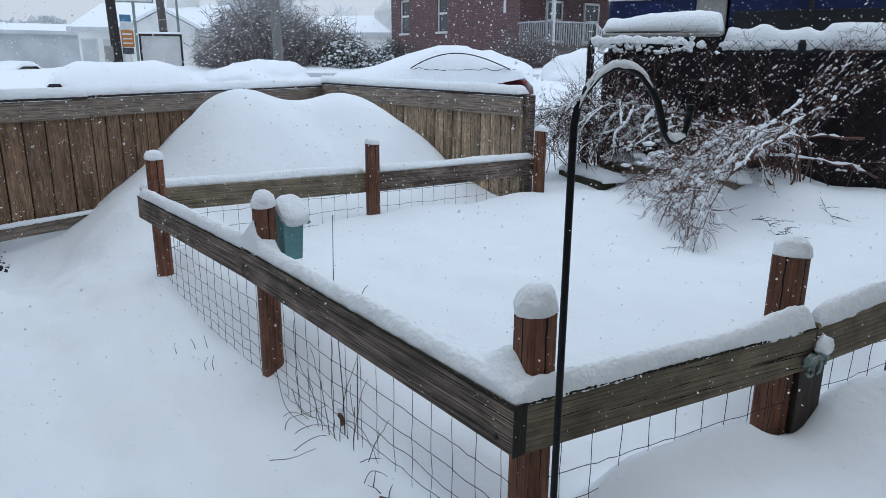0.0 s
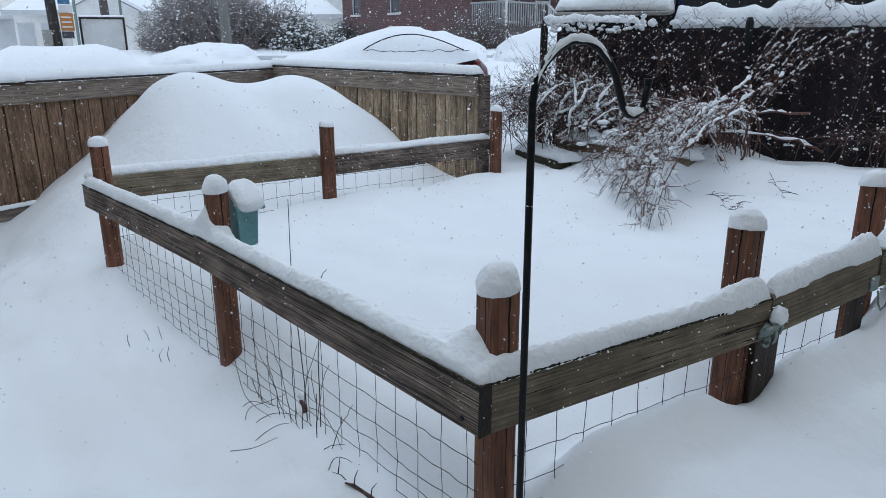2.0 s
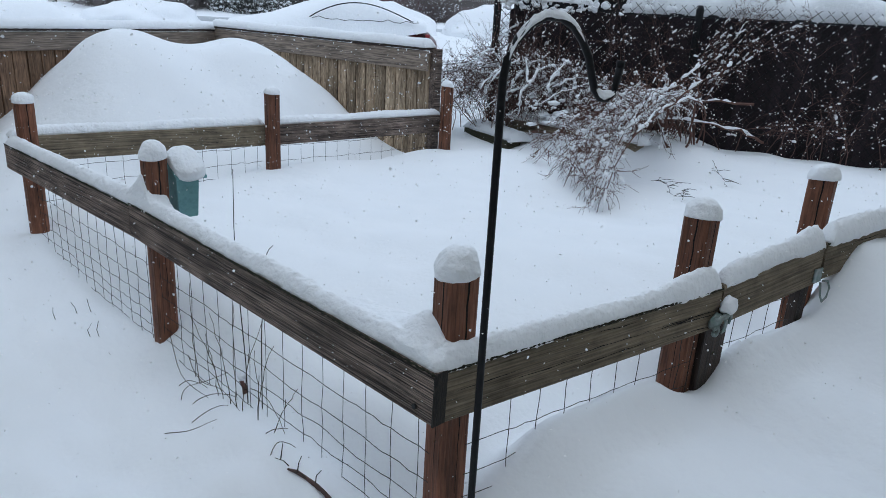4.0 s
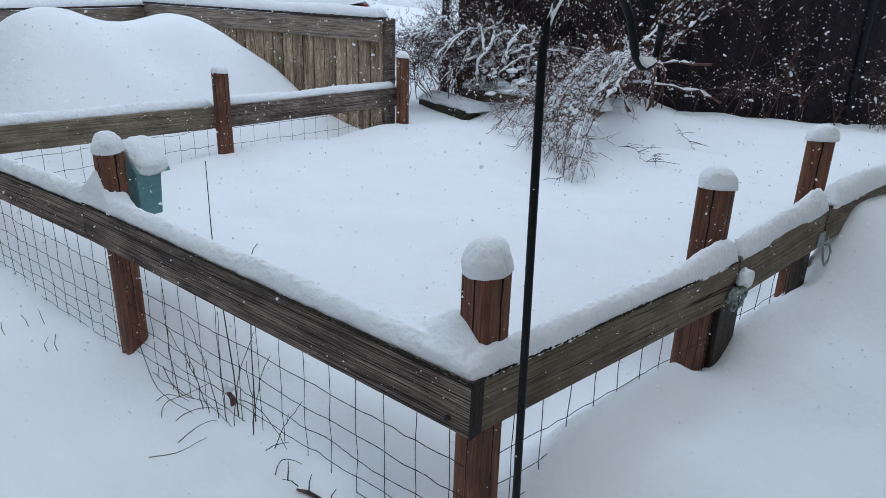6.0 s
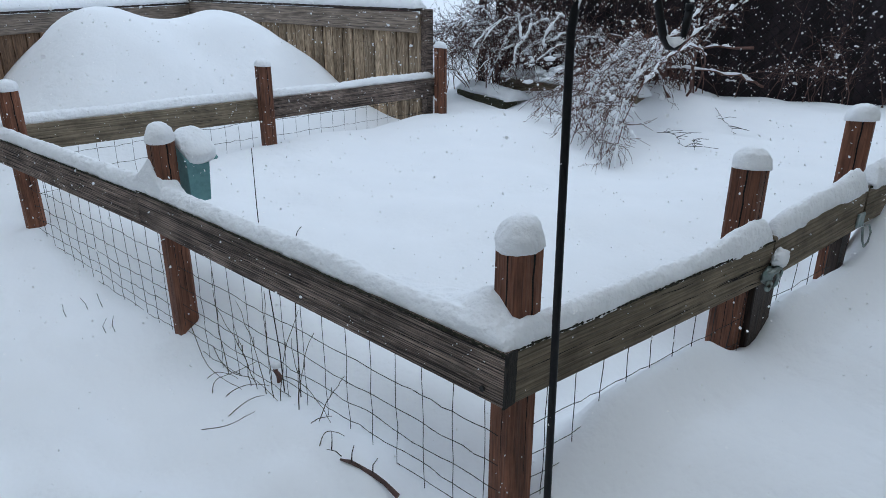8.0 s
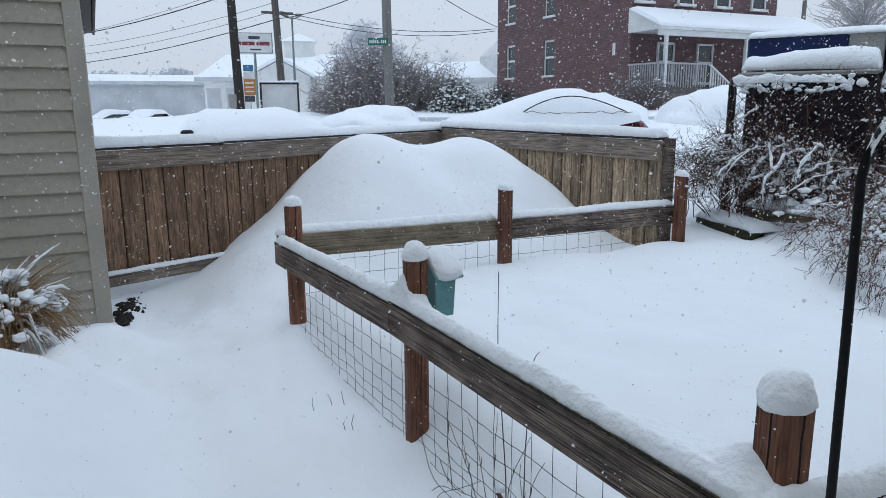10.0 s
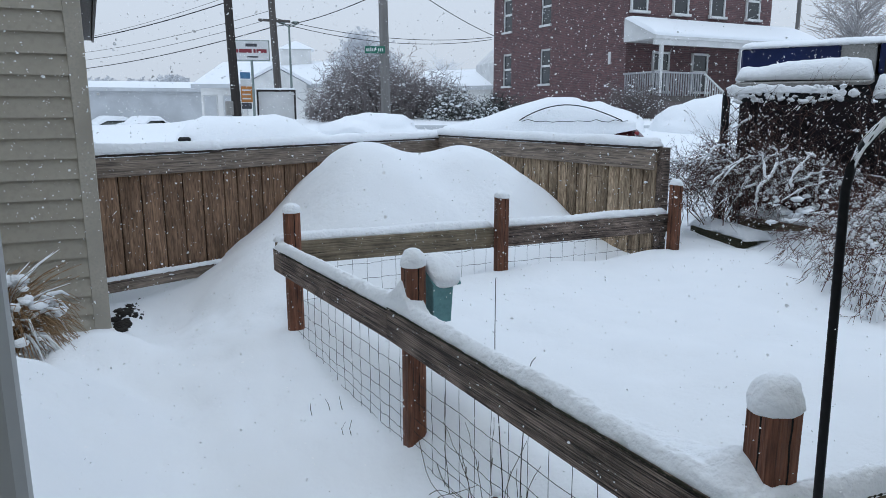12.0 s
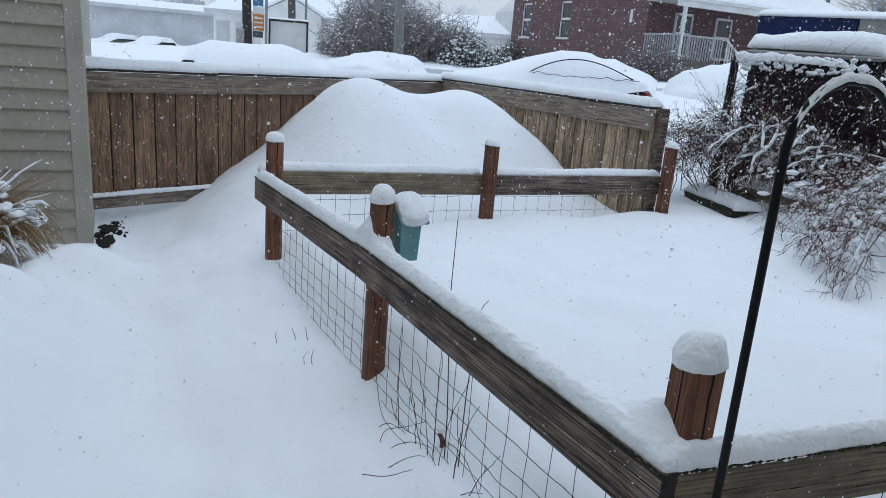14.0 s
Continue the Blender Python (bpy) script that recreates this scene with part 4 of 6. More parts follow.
# ---- parked trailer behind the chain-link ----
trailer = thing("camper_trailer", (5.05, 4.55, 0.12), "parked trailer with dark blue and grey panels under snow", "trailer", turn=turn)
part("body", boxed(0.0, 5.6, 0.15, 2.3, 0.3, 1.50, bevel=0.03), TARP, trailer)
part("blue_band", boxed(-0.01, 0.915, 0.12, 2.31, 1.50, 1.80, bevel=0.02), BLUE, trailer, "dark blue side band")
part("grey_panel", boxed(0.92, 1.225, 0.125, 2.31, 1.50, 1.80, bevel=0.01), PANEL, trailer, "pale grey side panel")
part("tall_body", boxed(1.25, 5.6, 0.12, 2.31, 1.50, 1.80, bevel=0.02), BLUE, trailer, "dark blue upper body")
part("window_strip", boxed(1.30, 5.5, 0.108, 0.122, 1.42, 1.66, bevel=0.004), TARP, trailer)
part("awning", boxed(0.05, 1.24, -0.20, 0.15, 1.36, 1.40, bevel=0.01), PANEL, trailer, "sagging pale awning", pose(0, 0, 0.055, 5, 0, 0))
part("ledge", boxed(1.28, 5.6, -0.1, 0.14, 1.25, 1.29, bevel=0.01), TARP, trailer)
part("strap", boxed(1.98, 2.03, 0.08, 0.106, 1.4, 1.80), TARP, trailer)
T = trailer.matrix_world
lone("awning_snow", snow_ridge([(0.03, -0.02, 1.47), (0.6, -0.04, 1.465), (1.23, -0.03, 1.45)], 0.36, 0.185, 21.0, ((0.1, 0.25, -0.03), (0.85, 0.25, 0.03))), CRUMB, "heavy slab of snow on the sagging awning", "snow", m=T, smooth=True)
lone("roof_snow", snow_ridge([(-0.02, 0.66, 1.80), (5.6, 0.66, 1.80)], 1.12, 0.10, 22.0), CRUMB, "snow on the trailer's low roof", "snow", m=T, smooth=True)
rnd = random.Random(77)
banked = snow_ridge([(1.25, 0.0, 1.275), (5.5, 0.0, 1.275)], 0.22, 0.255, 24.0, [(rnd.uniform(0.1, 4.2), rnd.uniform(0.05, 0.16), rnd.uniform(-0.05, 0.035)) for _ in range(22)])
lone("ledge_snow", banked, CRUMB, "bank of snow on the trailer's ledge", "snow", m=T, smooth=True)

# ---- timber edging of the bed ----
def edging(label, a, b, tall, thick, wood, seed, cap, lift):
    """A landscape timber from a to b with a pillow of snow along it."""
    ob = thing("edging_timber", a, label, "timber", "timber edging")
    m_, ln = along((0, 0, 0), Vector(b) - Vector(a))
    part("beam", rail_board(ln, tall, thick, seed), wood, ob, "", m_)
    top = Matrix.Translation(Vector(a)) @ m_
    lone("timber_snow", snow_ridge([top @ Vector((-0.05, thick * 0.5 + lift, tall - 0.004)), top @ Vector((ln * 0.5, thick * 0.55 + lift, tall)), top @ Vector((ln + 0.04, thick * 0.5 + lift, tall - 0.004))], cap, 0.085, seed), CRUMB, "pillow of snow on the edging timber", "snow", "snow on the edging", smooth=True)


edging("dark mossy timber end half buried in snow", (3.74, 3.80, 0.130), (3.575, 3.09, 0.125), 0.125, 0.15, MOSSWOOD, 31.0, 0.25, 0.055)
edging("weathered timber edging of a raised bed", (4.00, 3.50, 0.245), (3.965, 2.05, 0.235), 0.125, 0.12, RAIL_GREEN, 32.0, 0.15, 0.03)


# ---- shrubs ----
ball = bmesh.new()
bmesh.ops.create_icosphere(ball, subdivisions=1, radius=1.0)
BALL = [v.co.copy() for v in ball.verts], [[v.index for v in f.verts] for f in ball.faces]
ball.free()
UP = Vector((0, 0, 1))


def clump(snow, p, size, rnd, lie=Vector((1, 0, 0))):
    """An irregular pad of snow: a few touching lumps drawn out along the twig that carries them."""
    lie = Vector((lie.x, lie.y, lie.z * 0.7)).normalized()
    side = lie.cross(UP).normalized() if abs(lie.z) < 0.95 else Vector((1, 0, 0))
    for _ in range(4 if size > 0.012 else 2):
        seed, r = rnd.uniform(0, 90), size * rnd.uniform(0.45, 0.95)
        c = p + lie * (size * rnd.uniform(-1.1, 1.1)) + side * rnd.gauss(0, size * 0.35) + UP * (r * 0.4)
        a, b, h = r * rnd.uniform(0.8, 1.2), r * rnd.uniform(0.8, 1.1), r * rnd.uniform(0.6, 0.85)
        vs = []
        for v in BALL[0]:
            k = 1 + 0.45 * noise.noise(v * 1.4 + Vector((seed, 0, 0)))
            vs.append(snow.verts.new(c + (lie * (v.x * a) + side * (v.y * b) + UP * (v.z * h)) * k))
        for f in BALL[1]:
            snow.faces.new([vs[q] for q in f])


def strip(snow, pts, r, rnd):
    """A crumbly strip of snow along the upper side of a run of twig."""
    fine_, n = [], len(pts)
    for a, b in zip(pts, pts[1:]):
        fine_ += [a, a.lerp(b, rnd.uniform(0.35, 0.65))]
    fine_.append(pts[-1])
    rad = [r * rnd.uniform(0.35, 1.45) for _ in fine_]
    rad[0], rad[-1] = r * 0.3, r * 0.3
    tube(snow, [p + Vector((0, 0, q * 0.75)) for p, q in zip(fine_, rad)], rad, 5)


def dab(snow, c, r, rnd):
    """A crumb of snow on a thin twig."""
    k = [r * rnd.uniform(0.6, 1.3) for _ in range(6)]
    v = [snow.verts.new(c + Vector(q)) for q in ((k[0], 0, 0), (0, k[1], 0), (-k[2], 0, 0), (0, -k[3], 0), (0, 0, k[4]), (0, 0, -k[5] * 0.6))]
    for i in range(4):
        snow.faces.new((v[i], v[(i + 1) % 4], v[4]))
        snow.faces.new((v[(i + 1) % 4], v[i], v[5]))


def lay(snow, pts, r, cover, rnd):
    """Snow along a twig, least where it stands steep: crumbs on thin twigs, broken strips on stout ones."""
    if r < 0.0075:
        for a, b in zip(pts, pts[1:]):
            steep, n = abs((b - a).normalized().z), max(1, int((b - a).length / 0.017))
            for k in range(n):
                if rnd.random() < cover * (1.15 - steep):
                    dab(snow, a.lerp(b, (k + rnd.random()) / n) + Vector((0, 0, r * 0.8)), (r + 0.0015) * rnd.choice((0.7, 1.0, 1.0, 1.5, 2.0)), rnd)
        return
    run = []
    for a, b in zip(pts, pts[1:]):
        steep = abs((b - a).normalized().z)
        if rnd.random() < cover * (1.2 - steep):
            run = run or [a]
            run.append(b)
        elif run:
            strip(snow, run, r * rnd.uniform(0.7, 1.3), rnd)
            run = []
    if run:
        strip(snow, run, r * rnd.uniform(0.7, 1.3), rnd)


def grow(bm, snow, start, way, length, radius, level, rnd, droop, spread, cover, fork, bits, side, pads):
    """A wandering branch that forks; snow lies along its upper side."""
    pts, p, w = [Vector(start)], Vector(start), Vector(way).normalized()
    step = length / bits
    for i in range(bits):
        w = (w + Vector((rnd.gauss(0, spread), rnd.gauss(0, spread), rnd.gauss(0, spread) - droop))).normalized()
        p = p + w * step
        pts.append(p.copy())
        if p.z < height(p.x, p.y) + 0.005:
            break
    bits = len(pts) - 1
    tube(bm, pts, [radius * (1 - 0.7 * i / bits) for i in range(bits + 1)], 3 if level < 2 else 5, False)
    lay(snow, pts, radius * 0.7 + rnd.uniform(0.0015, 0.0045), cover, rnd)
    for a, b in zip(pts, pts[1:]):
        if rnd.random() < pads * (1.1 - abs((b - a).normalized().z)):
            clump(snow, a.lerp(b, rnd.random()), rnd.choice((0.007, 0.009, 0.012, 0.018)) * rnd.uniform(0.8, 1.2), rnd, b - a)
    if level:
        for _ in range(fork):
            i = rnd.randint(1, bits)
            out = (pts[i] - pts[i - 1]).normalized() + Vector((rnd.gauss(0, 0.65), rnd.gauss(0, 0.65), rnd.gauss(0, 0.45)))
            grow(bm, snow, pts[i], out, length * rnd.uniform(*side), max(0.0012, radius * 0.5), level - 1, rnd, droop, spread * 1.15, cover, fork, max(3, bits - 1), (0.35, 0.65), pads)


def cane(bm, snow, P, radius, rnd, twigs, start, reach, cover, thick, pads, lean=(-0.1, 0.1, -0.12), wild=0.6):
    """An arching stem along a smooth curve through four control points, with fine side twigs on its outer part."""
    P = [Vector(p) for p in P]
    n, pts = 16, []
    for k in range(n + 1):
        t = k / n
        q = P[0] * (1 - t) ** 3 + P[1] * 3 * t * (1 - t) ** 2 + P[2] * 3 * t * t * (1 - t) + P[3] * t ** 3
        q = q + Vector((rnd.gauss(0, 0.008), rnd.gauss(0, 0.008), rnd.gauss(0, 0.008)))
        q.z = max(q.z, height(q.x, q.y) + 0.003) if k > 2 else q.z
        pts.append(q)
    tube(bm, pts, [radius * (1 - 0.75 * k / n) for k in range(n + 1)], 6 if radius > 0.008 else 4, False)
    lay(snow, pts[2:], thick, cover, rnd)
    for a, b in zip(pts[3:], pts[4:]):
        if rnd.random() < pads:
            clump(snow, a.lerp(b, rnd.random()), rnd.uniform(0.010, 0.026), rnd, b - a)
    for _ in range(twigs):
        k = rnd.randint(int(n * start), n - 1)
        w = ((pts[k + 1] - pts[k]).normalized() * 0.6 + Vector([rnd.gauss(c, wild) for c in lean])).normalized()
        p, run = pts[k].copy(), [pts[k].copy()]
        ln = rnd.uniform(*reach) / 5
        for _ in range(5):
            w = (w + Vector((rnd.gauss(0, 0.30), rnd.gauss(0, 0.30), rnd.gauss(lean[2] * 0.7, 0.28)))).normalized()
            p = p + w * ln
            p.z = max(p.z, height(p.x, p.y) + 0.003)
            run.append(p.copy())
        tube(bm, run, [0.0022, 0.0020, 0.0018, 0.0016, 0.0013, 0.0010], 3, False)
        lay(snow, run, rnd.uniform(0.0016, 0.0036), cover * 0.6, rnd)
        for a, b in zip(run, run[1:]):
            if rnd.random() < pads * 0.26:
                clump(snow, b, rnd.choice((0.006, 0.008, 0.011, 0.015)) * rnd.uniform(0.8, 1.3), rnd, b - a)
            if rnd.random() < 0.85:
                u = ((b - a).normalized() + Vector((rnd.gauss(0, 0.8), rnd.gauss(0, 0.8), rnd.gauss(-0.1, 0.7)))).normalized() * rnd.uniform(0.03, 0.12)
                half = a + u * 0.5 + Vector((rnd.gauss(0, 0.008), rnd.gauss(0, 0.008), rnd.gauss(0, 0.008)))
                tube(bm, [a, half, a + u], [0.0015, 0.0013, 0.0009], 3, False)


def shrub_of(name, label, at, material, snow_label, canes, rnd):
    """A shrub whose canes are each a part; its snow lies on it as a thing of its own."""
    ob, snow = thing(name, at, label, "shrub"), bmesh.new()
    for args in canes:
        bm = bmesh.new()
        cane(bm, snow, args[0], args[1], rnd, *args[2:])
        bmesh.ops.translate(bm, verts=bm.verts, vec=-Vector(at))
        part("branch", bm, material, ob)
    lone("twig_snow", snow, CRUMB, snow_label, "snow", "snow on the shrubs", "stuff", smooth=True)


def shrub(name, label, stems, seed, material, cover, droop=0.05, spread=0.22, level=2, fork=4, side=(0.35, 0.6), pads=0.05):
    rnd = random.Random(seed)
    snow = bmesh.new()
    off = Vector(stems[0][0])
    ob = thing(name, tuple(off), label, "shrub")
    for start, way, length, radius in stems:
        bm = bmesh.new()
        grow(bm, snow, start, way, length, radius, level, rnd, droop, spread, cover, fork, 6, side, pads)
        bmesh.ops.translate(bm, verts=bm.verts, vec=-off)
        part("branch", bm, material, ob)
    lone("twig_snow", snow, CRUMB, "snow clinging to the shrub's twigs", "snow", "snow on the shrubs", "stuff", smooth=True)


def by_fence(u, off, z=None):
    """A point u along the chain-link fence and off in front of it."""
    p = A + d * u - Vector((-d.y, d.x, 0)) * off
    p.z = height(p.x, p.y) - 0.01 if z is None else z
    return p


# low tangled shrub before the fence, its canes bowed outward under long pads of snow
rnd = random.Random(3)
canes = []
for i in range(52):
    u = rnd.uniform(0.05, 1.55)
    apex = (1.02 - 0.10 * max(0.0, u - 0.5) * 2.2) * rnd.uniform(0.78, 1.04)
    out, drift_u = rnd.uniform(0.30, 0.90), rnd.uniform(-0.95, 0.45)
    canes.append(([by_fence(u, rnd.uniform(0.06, 0.4)), by_fence(u + drift_u * 0.2, out * 0.45, apex * 1.12), by_fence(u + drift_u * 0.7, out * 0.8, apex * rnd.uniform(0.95, 1.1)), by_fence(u + drift_u, out * 1.15, apex * rnd.uniform(0.45, 0.7))], rnd.choice((0.004, 0.005, 0.007)), 19, 0.2, (0.10, 0.30), 1.05, rnd.uniform(0.006, 0.012), 0.36, (0.0, 0.0, -0.05), 0.7))
for i in range(16):
    u, out = rnd.uniform(-0.15, 0.35), rnd.uniform(0.3, 0.8)
    apex = rnd.uniform(0.65, 1.0)
    canes.append(([by_fence(u, rnd.uniform(0.05, 0.3)), by_fence(u - 0.1, out * 0.4, apex * 1.15), by_fence(u - 0.3, out * 0.8, apex), by_fence(u - rnd.uniform(0.3, 0.75), out, apex * rnd.uniform(0.4, 0.9))], 0.004, 14, 0.2, (0.12, 0.32), 0.40, 0.004, 0.07, (-0.1, 0.0, 0.0), 0.7))
for i in range(12):
    # thin canes that climb the wire by the corner post
    u, tip = rnd.uniform(-0.12, 0.45), rnd.uniform(1.0, 1.42)
    canes.append(([by_fence(u, rnd.uniform(0.05, 0.25)), by_fence(u + 0.05, 0.16, tip * 0.5), by_fence(u + rnd.uniform(-0.15, 0.2), 0.20, tip * 0.85), by_fence(u + rnd.uniform(-0.35, 0.3), 0.16, tip)], 0.004, 12, 0.35, (0.10, 0.28), 0.55, 0.005, 0.14, (-0.05, 0.0, -0.05), 0.8))
shrub_of("bramble", "dense tangled bare shrub laden with snow against the fence", tuple(by_fence(0.8, 0.3)), TWIG, "long pads of snow lying on the tangled shrub", canes, rnd)

# shrub whose stems arch over and hang to the ground under the snow
rnd = random.Random(8)
canes = []
for i in range(34):
    u, v = i / 33, rnd.random()
    tip = Vector((2.54, 1.34, 0.20)).lerp(Vector((2.84, 1.92, 0.24)), u) + Vector((0.10 * v * v - 0.02, 0.06 * v - 0.03, 0.20 * v * v - 0.04))
    canes.append(([(4.85 + rnd.uniform(-0.25, 0.05), 2.05 + rnd.uniform(-0.1, 0.5), 0.3), (4.35 + rnd.uniform(-0.2, 0.3), 1.80 + 0.4 * u + rnd.uniform(-0.25, 0.2), 1.10 + rnd.uniform(-0.22, 0.12)), (2.86, 1.47 + 0.38 * u + rnd.uniform(-0.05, 0.05), 0.98 - 0.27 * u - 0.2 * v), tip], 0.009 if i % 4 == 0 else 0.0045, 9, 0.42, (0.09, 0.30), 0.85 if i % 4 == 0 else 0.60, 0.010 if i % 4 == 0 else 0.006, 0.36, (-0.15, 0.1, -0.05), 0.85))
for tip, knee in [((3.03, 2.30, 0.24), 0.75), ((3.20, 2.15, 0.30), 0.8), ((3.12, 2.45, 0.25), 0.7), ((2.98, 2.1, 0.24), 0.72)] + [((2.88 + 0.05 * k, 1.95 + 0.11 * k, 0.26 + 0.09 * (k % 3)), 0.66 + 0.05 * (k % 4)) for k in range(7)]:
    canes.append(([(4.3, 1.95, 0.3), (4.0, 2.0, 1.0), (3.4, 2.1, knee), tip], 0.005, 13, 0.55, (0.08, 0.24), 0.6, 0.006, 0.12))
for a, b, c, e in (((4.5, 1.9, 0.3), (4.3, 1.75, 0.7), (4.15, 1.70, 0.9), (4.06, 1.68, 1.05)), ((4.5, 2.1, 0.3), (4.3, 2.0, 0.7), (4.1, 1.95, 0.9), (3.95, 1.92, 1.02)), ((4.4, 2.3, 0.3), (4.25, 2.25, 0.7), (4.05, 2.15, 0.85), (3.9, 2.1, 0.92)), ((3.3, 1.75, 0.60), (3.6, 1.80, 0.75), (4.0, 1.72, 0.95), (4.25, 1.62, 1.08)), ((3.2, 1.60, 0.55), (3.5, 1.62, 0.72), (3.8, 1.50, 0.92), (4.05, 1.40, 1.05))):
    canes.append(([a, b, c, e], 0.011, 7, 0.4, (0.08, 0.22), 0.75, 0.011, 0.35))
# bare broken limbs that lie out along the fence
for pts in ([by_fence(2.42, 0.12, 0.36), by_fence(2.15, 0.30, 0.50), by_fence(1.80, 0.50, 0.60), by_fence(1.30, 0.75, 0.50)], [by_fence(2.26, 0.40, 0.70), by_fence(1.95, 0.45, 0.73), by_fence(1.65, 0.5, 0.70), by_fence(1.02, 0.60, 0.50)]):
    canes.append((pts, 0.012, 7, 0.2, (0.10, 0.30), 1.2, 0.011, 0.05))
shrub_of("arching_shrub", "arching reddish shrub bent to the ground by snow", (4.45, 1.8, 0.3), TWIG_RED, "snow clinging to the arching shrub's twigs", canes, rnd)

# snow filling the heart of the two shrubs
heart = bmesh.new()
for i in range(42):
    u, off = rnd.uniform(0.45, 1.25), rnd.uniform(0.45, 1.05)
    r = rnd.uniform(0.018, 0.05)
    lump(heart, by_fence(u, off, 0.44 + 0.22 * rnd.random() - 0.10 * (u - 0.5)), (r * rnd.uniform(1.0, 1.6), r * rnd.uniform(0.8, 1.2), r * rnd.uniform(0.35, 0.6)), i * 1.3, 0.35, 3)
lone("shrub_snow", heart, CRUMB, "pads of snow lodged in the tangled shrub", "snow", "snow on the shrubs", "stuff", smooth=True)

# a vine up the fence, heavy with snow
canes = []
for i in range(11):
    j = rnd.uniform(-0.14, 0.14)
    canes.append(([by_fence(1.62 + j, 0.10), by_fence(1.80 + j, 0.16, 0.85 + 0.1 * j), by_fence(2.02 + j * 1.6, 0.14, 1.15), by_fence(2.34 + j * 2.0 + 0.06 * (i % 3), 0.10, rnd.uniform(1.3, 1.85))], 0.005, 13, 0.40, (0.08, 0.24), 0.60, rnd.uniform(0.004, 0.007), 0.42, (0.0, -0.15, -0.05), 1.1))
for i in range(10):
    u = rnd.uniform(2.5, 4.0)
    canes.append(([by_fence(u, 0.08), by_fence(u + 0.05, 0.12, 0.5), by_fence(u + rnd.uniform(-0.2, 0.2), 0.2, 0.75), by_fence(u + rnd.uniform(-0.5, 0.4), 0.25, rnd.uniform(0.35, 0.9))], 0.004, 9, 0.3, (0.08, 0.26), 0.30, 0.004, 0.05))
shrub_of("climbing_vine", "bare vine climbing the fence, its stems thick with snow", tuple(by_fence(1.7, 0.1)), TWIG, "heavy snow clinging to the climbing vine", canes, rnd)

stems = []
for lo, hi, count, short, tall in ((1.5, 2.3, 5, 0.7, 1.1), (2.2, 3.1, 6, 0.5, 1.0), (-0.08, 0.6, 26, 0.6, 1.05), (3.0, 4.3, 10, 0.3, 0.55), (0.6, 1.6, 8, 0.8, 1.05)):
    for i in range(count):
        stems.append((by_fence(rnd.uniform(lo, hi), rnd.uniform(0.04, 0.14)), (rnd.uniform(-0.25, 0.3) * (3 if tall < 0.7 else 1), rnd.uniform(-0.3, 0.3) * (3 if tall < 0.7 else 1), 1.2), rnd.uniform(short, tall), 0.005))
shrub("climbing_shrub", "thin bare twigs climbing the dark chain-link fence", stems, 12, TWIG, 0.12, 0.03, 0.20, 2, 7, (0.2, 0.42), 0.013)
stems = [((3.72 + 0.05 * k, 3.62 + 0.02 * (k % 3), 0.28), (-0.6 + 0.37 * (k % 4), 0.3 - 0.3 * (k % 3), 1), 0.55 + 0.06 * (k % 5), 0.004) for k in range(9)] + [((3.30, 3.5, 0.3), (0.3, 0.1, 1), 0.7, 0.004), ((3.5, 3.6, 0.3), (-0.5, 0.1, 1), 0.75, 0.004), ((3.75, 3.7, 0.3), (-0.9, 0, 0.8), 0.8, 0.005), ((4.0, 3.7, 0.4), (-0.5, -0.3, 1), 0.9, 0.005), ((3.9, 3.5, 0.3), (0.1, -0.2, 1), 0.8, 0.005), ((3.7, 3.4, 0.3), (-0.4, 0.2, 1), 0.8, 0.005)]
shrub("bramble", "tangled bare shrub beside the fence gap", stems, 15, TWIG_RED, 0.14, 0.06, 0.25, 2, 6)

# ---- weeds and brush in the near snow ----
def sprig(name, label, runs, material, r=0.0014, group=""):
    foot = runs[0][0]
    ob = thing(name, tuple(foot), label, "twig", group)
    for pts in runs:
        n = len(pts)
        bm = tube(bmesh.new(), [Vector(p) - Vector(foot) for p in pts], [r * (1 - 0.5 * i / n) for i in range(n)], 5, False)
        part("stem", bm, material, ob)


sprig("dead_stem", "tall thin dead stem rising behind the snowy rail", [[(0.010, 0.940, -0.08), (0.016, 0.958, 0.10), (0.026, 1.005, 0.30), (0.036, 1.048, 0.47), (0.044, 1.064, 0.56), (0.056, 1.084, 0.66), (0.065, 1.099, 0.74)], [(0.036, 1.048, 0.47), (0.044, 1.046, 0.488), (0.049, 1.047, 0.50)]], DARKTWIG, 0.0021)
sprig("dead_stem", "short bent twig showing over the rail's snow", [[(0.020, 0.86, -0.06), (0.030, 0.87, 0.22), (0.052, 0.88, 0.47), (0.066, 0.890, 0.500), (0.080, 0.898, 0.516), (0.098, 0.904, 0.524)]], DARKTWIG, 0.0019)
for i, (x, y) in enumerate(((-0.195, 2.138), (-0.143, 2.114), (-0.291, 2.101), (-0.193, 1.842), (-0.224, 1.856))):
    z = height(x, y)
    sprig("dead_stem", "short dry stalk poking out of the snow", [[(x, y, z - 0.03), (x - 0.01, y + 0.01, z + 0.03), (x - 0.022 + 0.008 * i, y + 0.015, z + 0.055 + 0.01 * (i % 2))]], DARKTWIG, 0.0016, "stalks in the snow")
rnd = random.Random(21)
runs = []
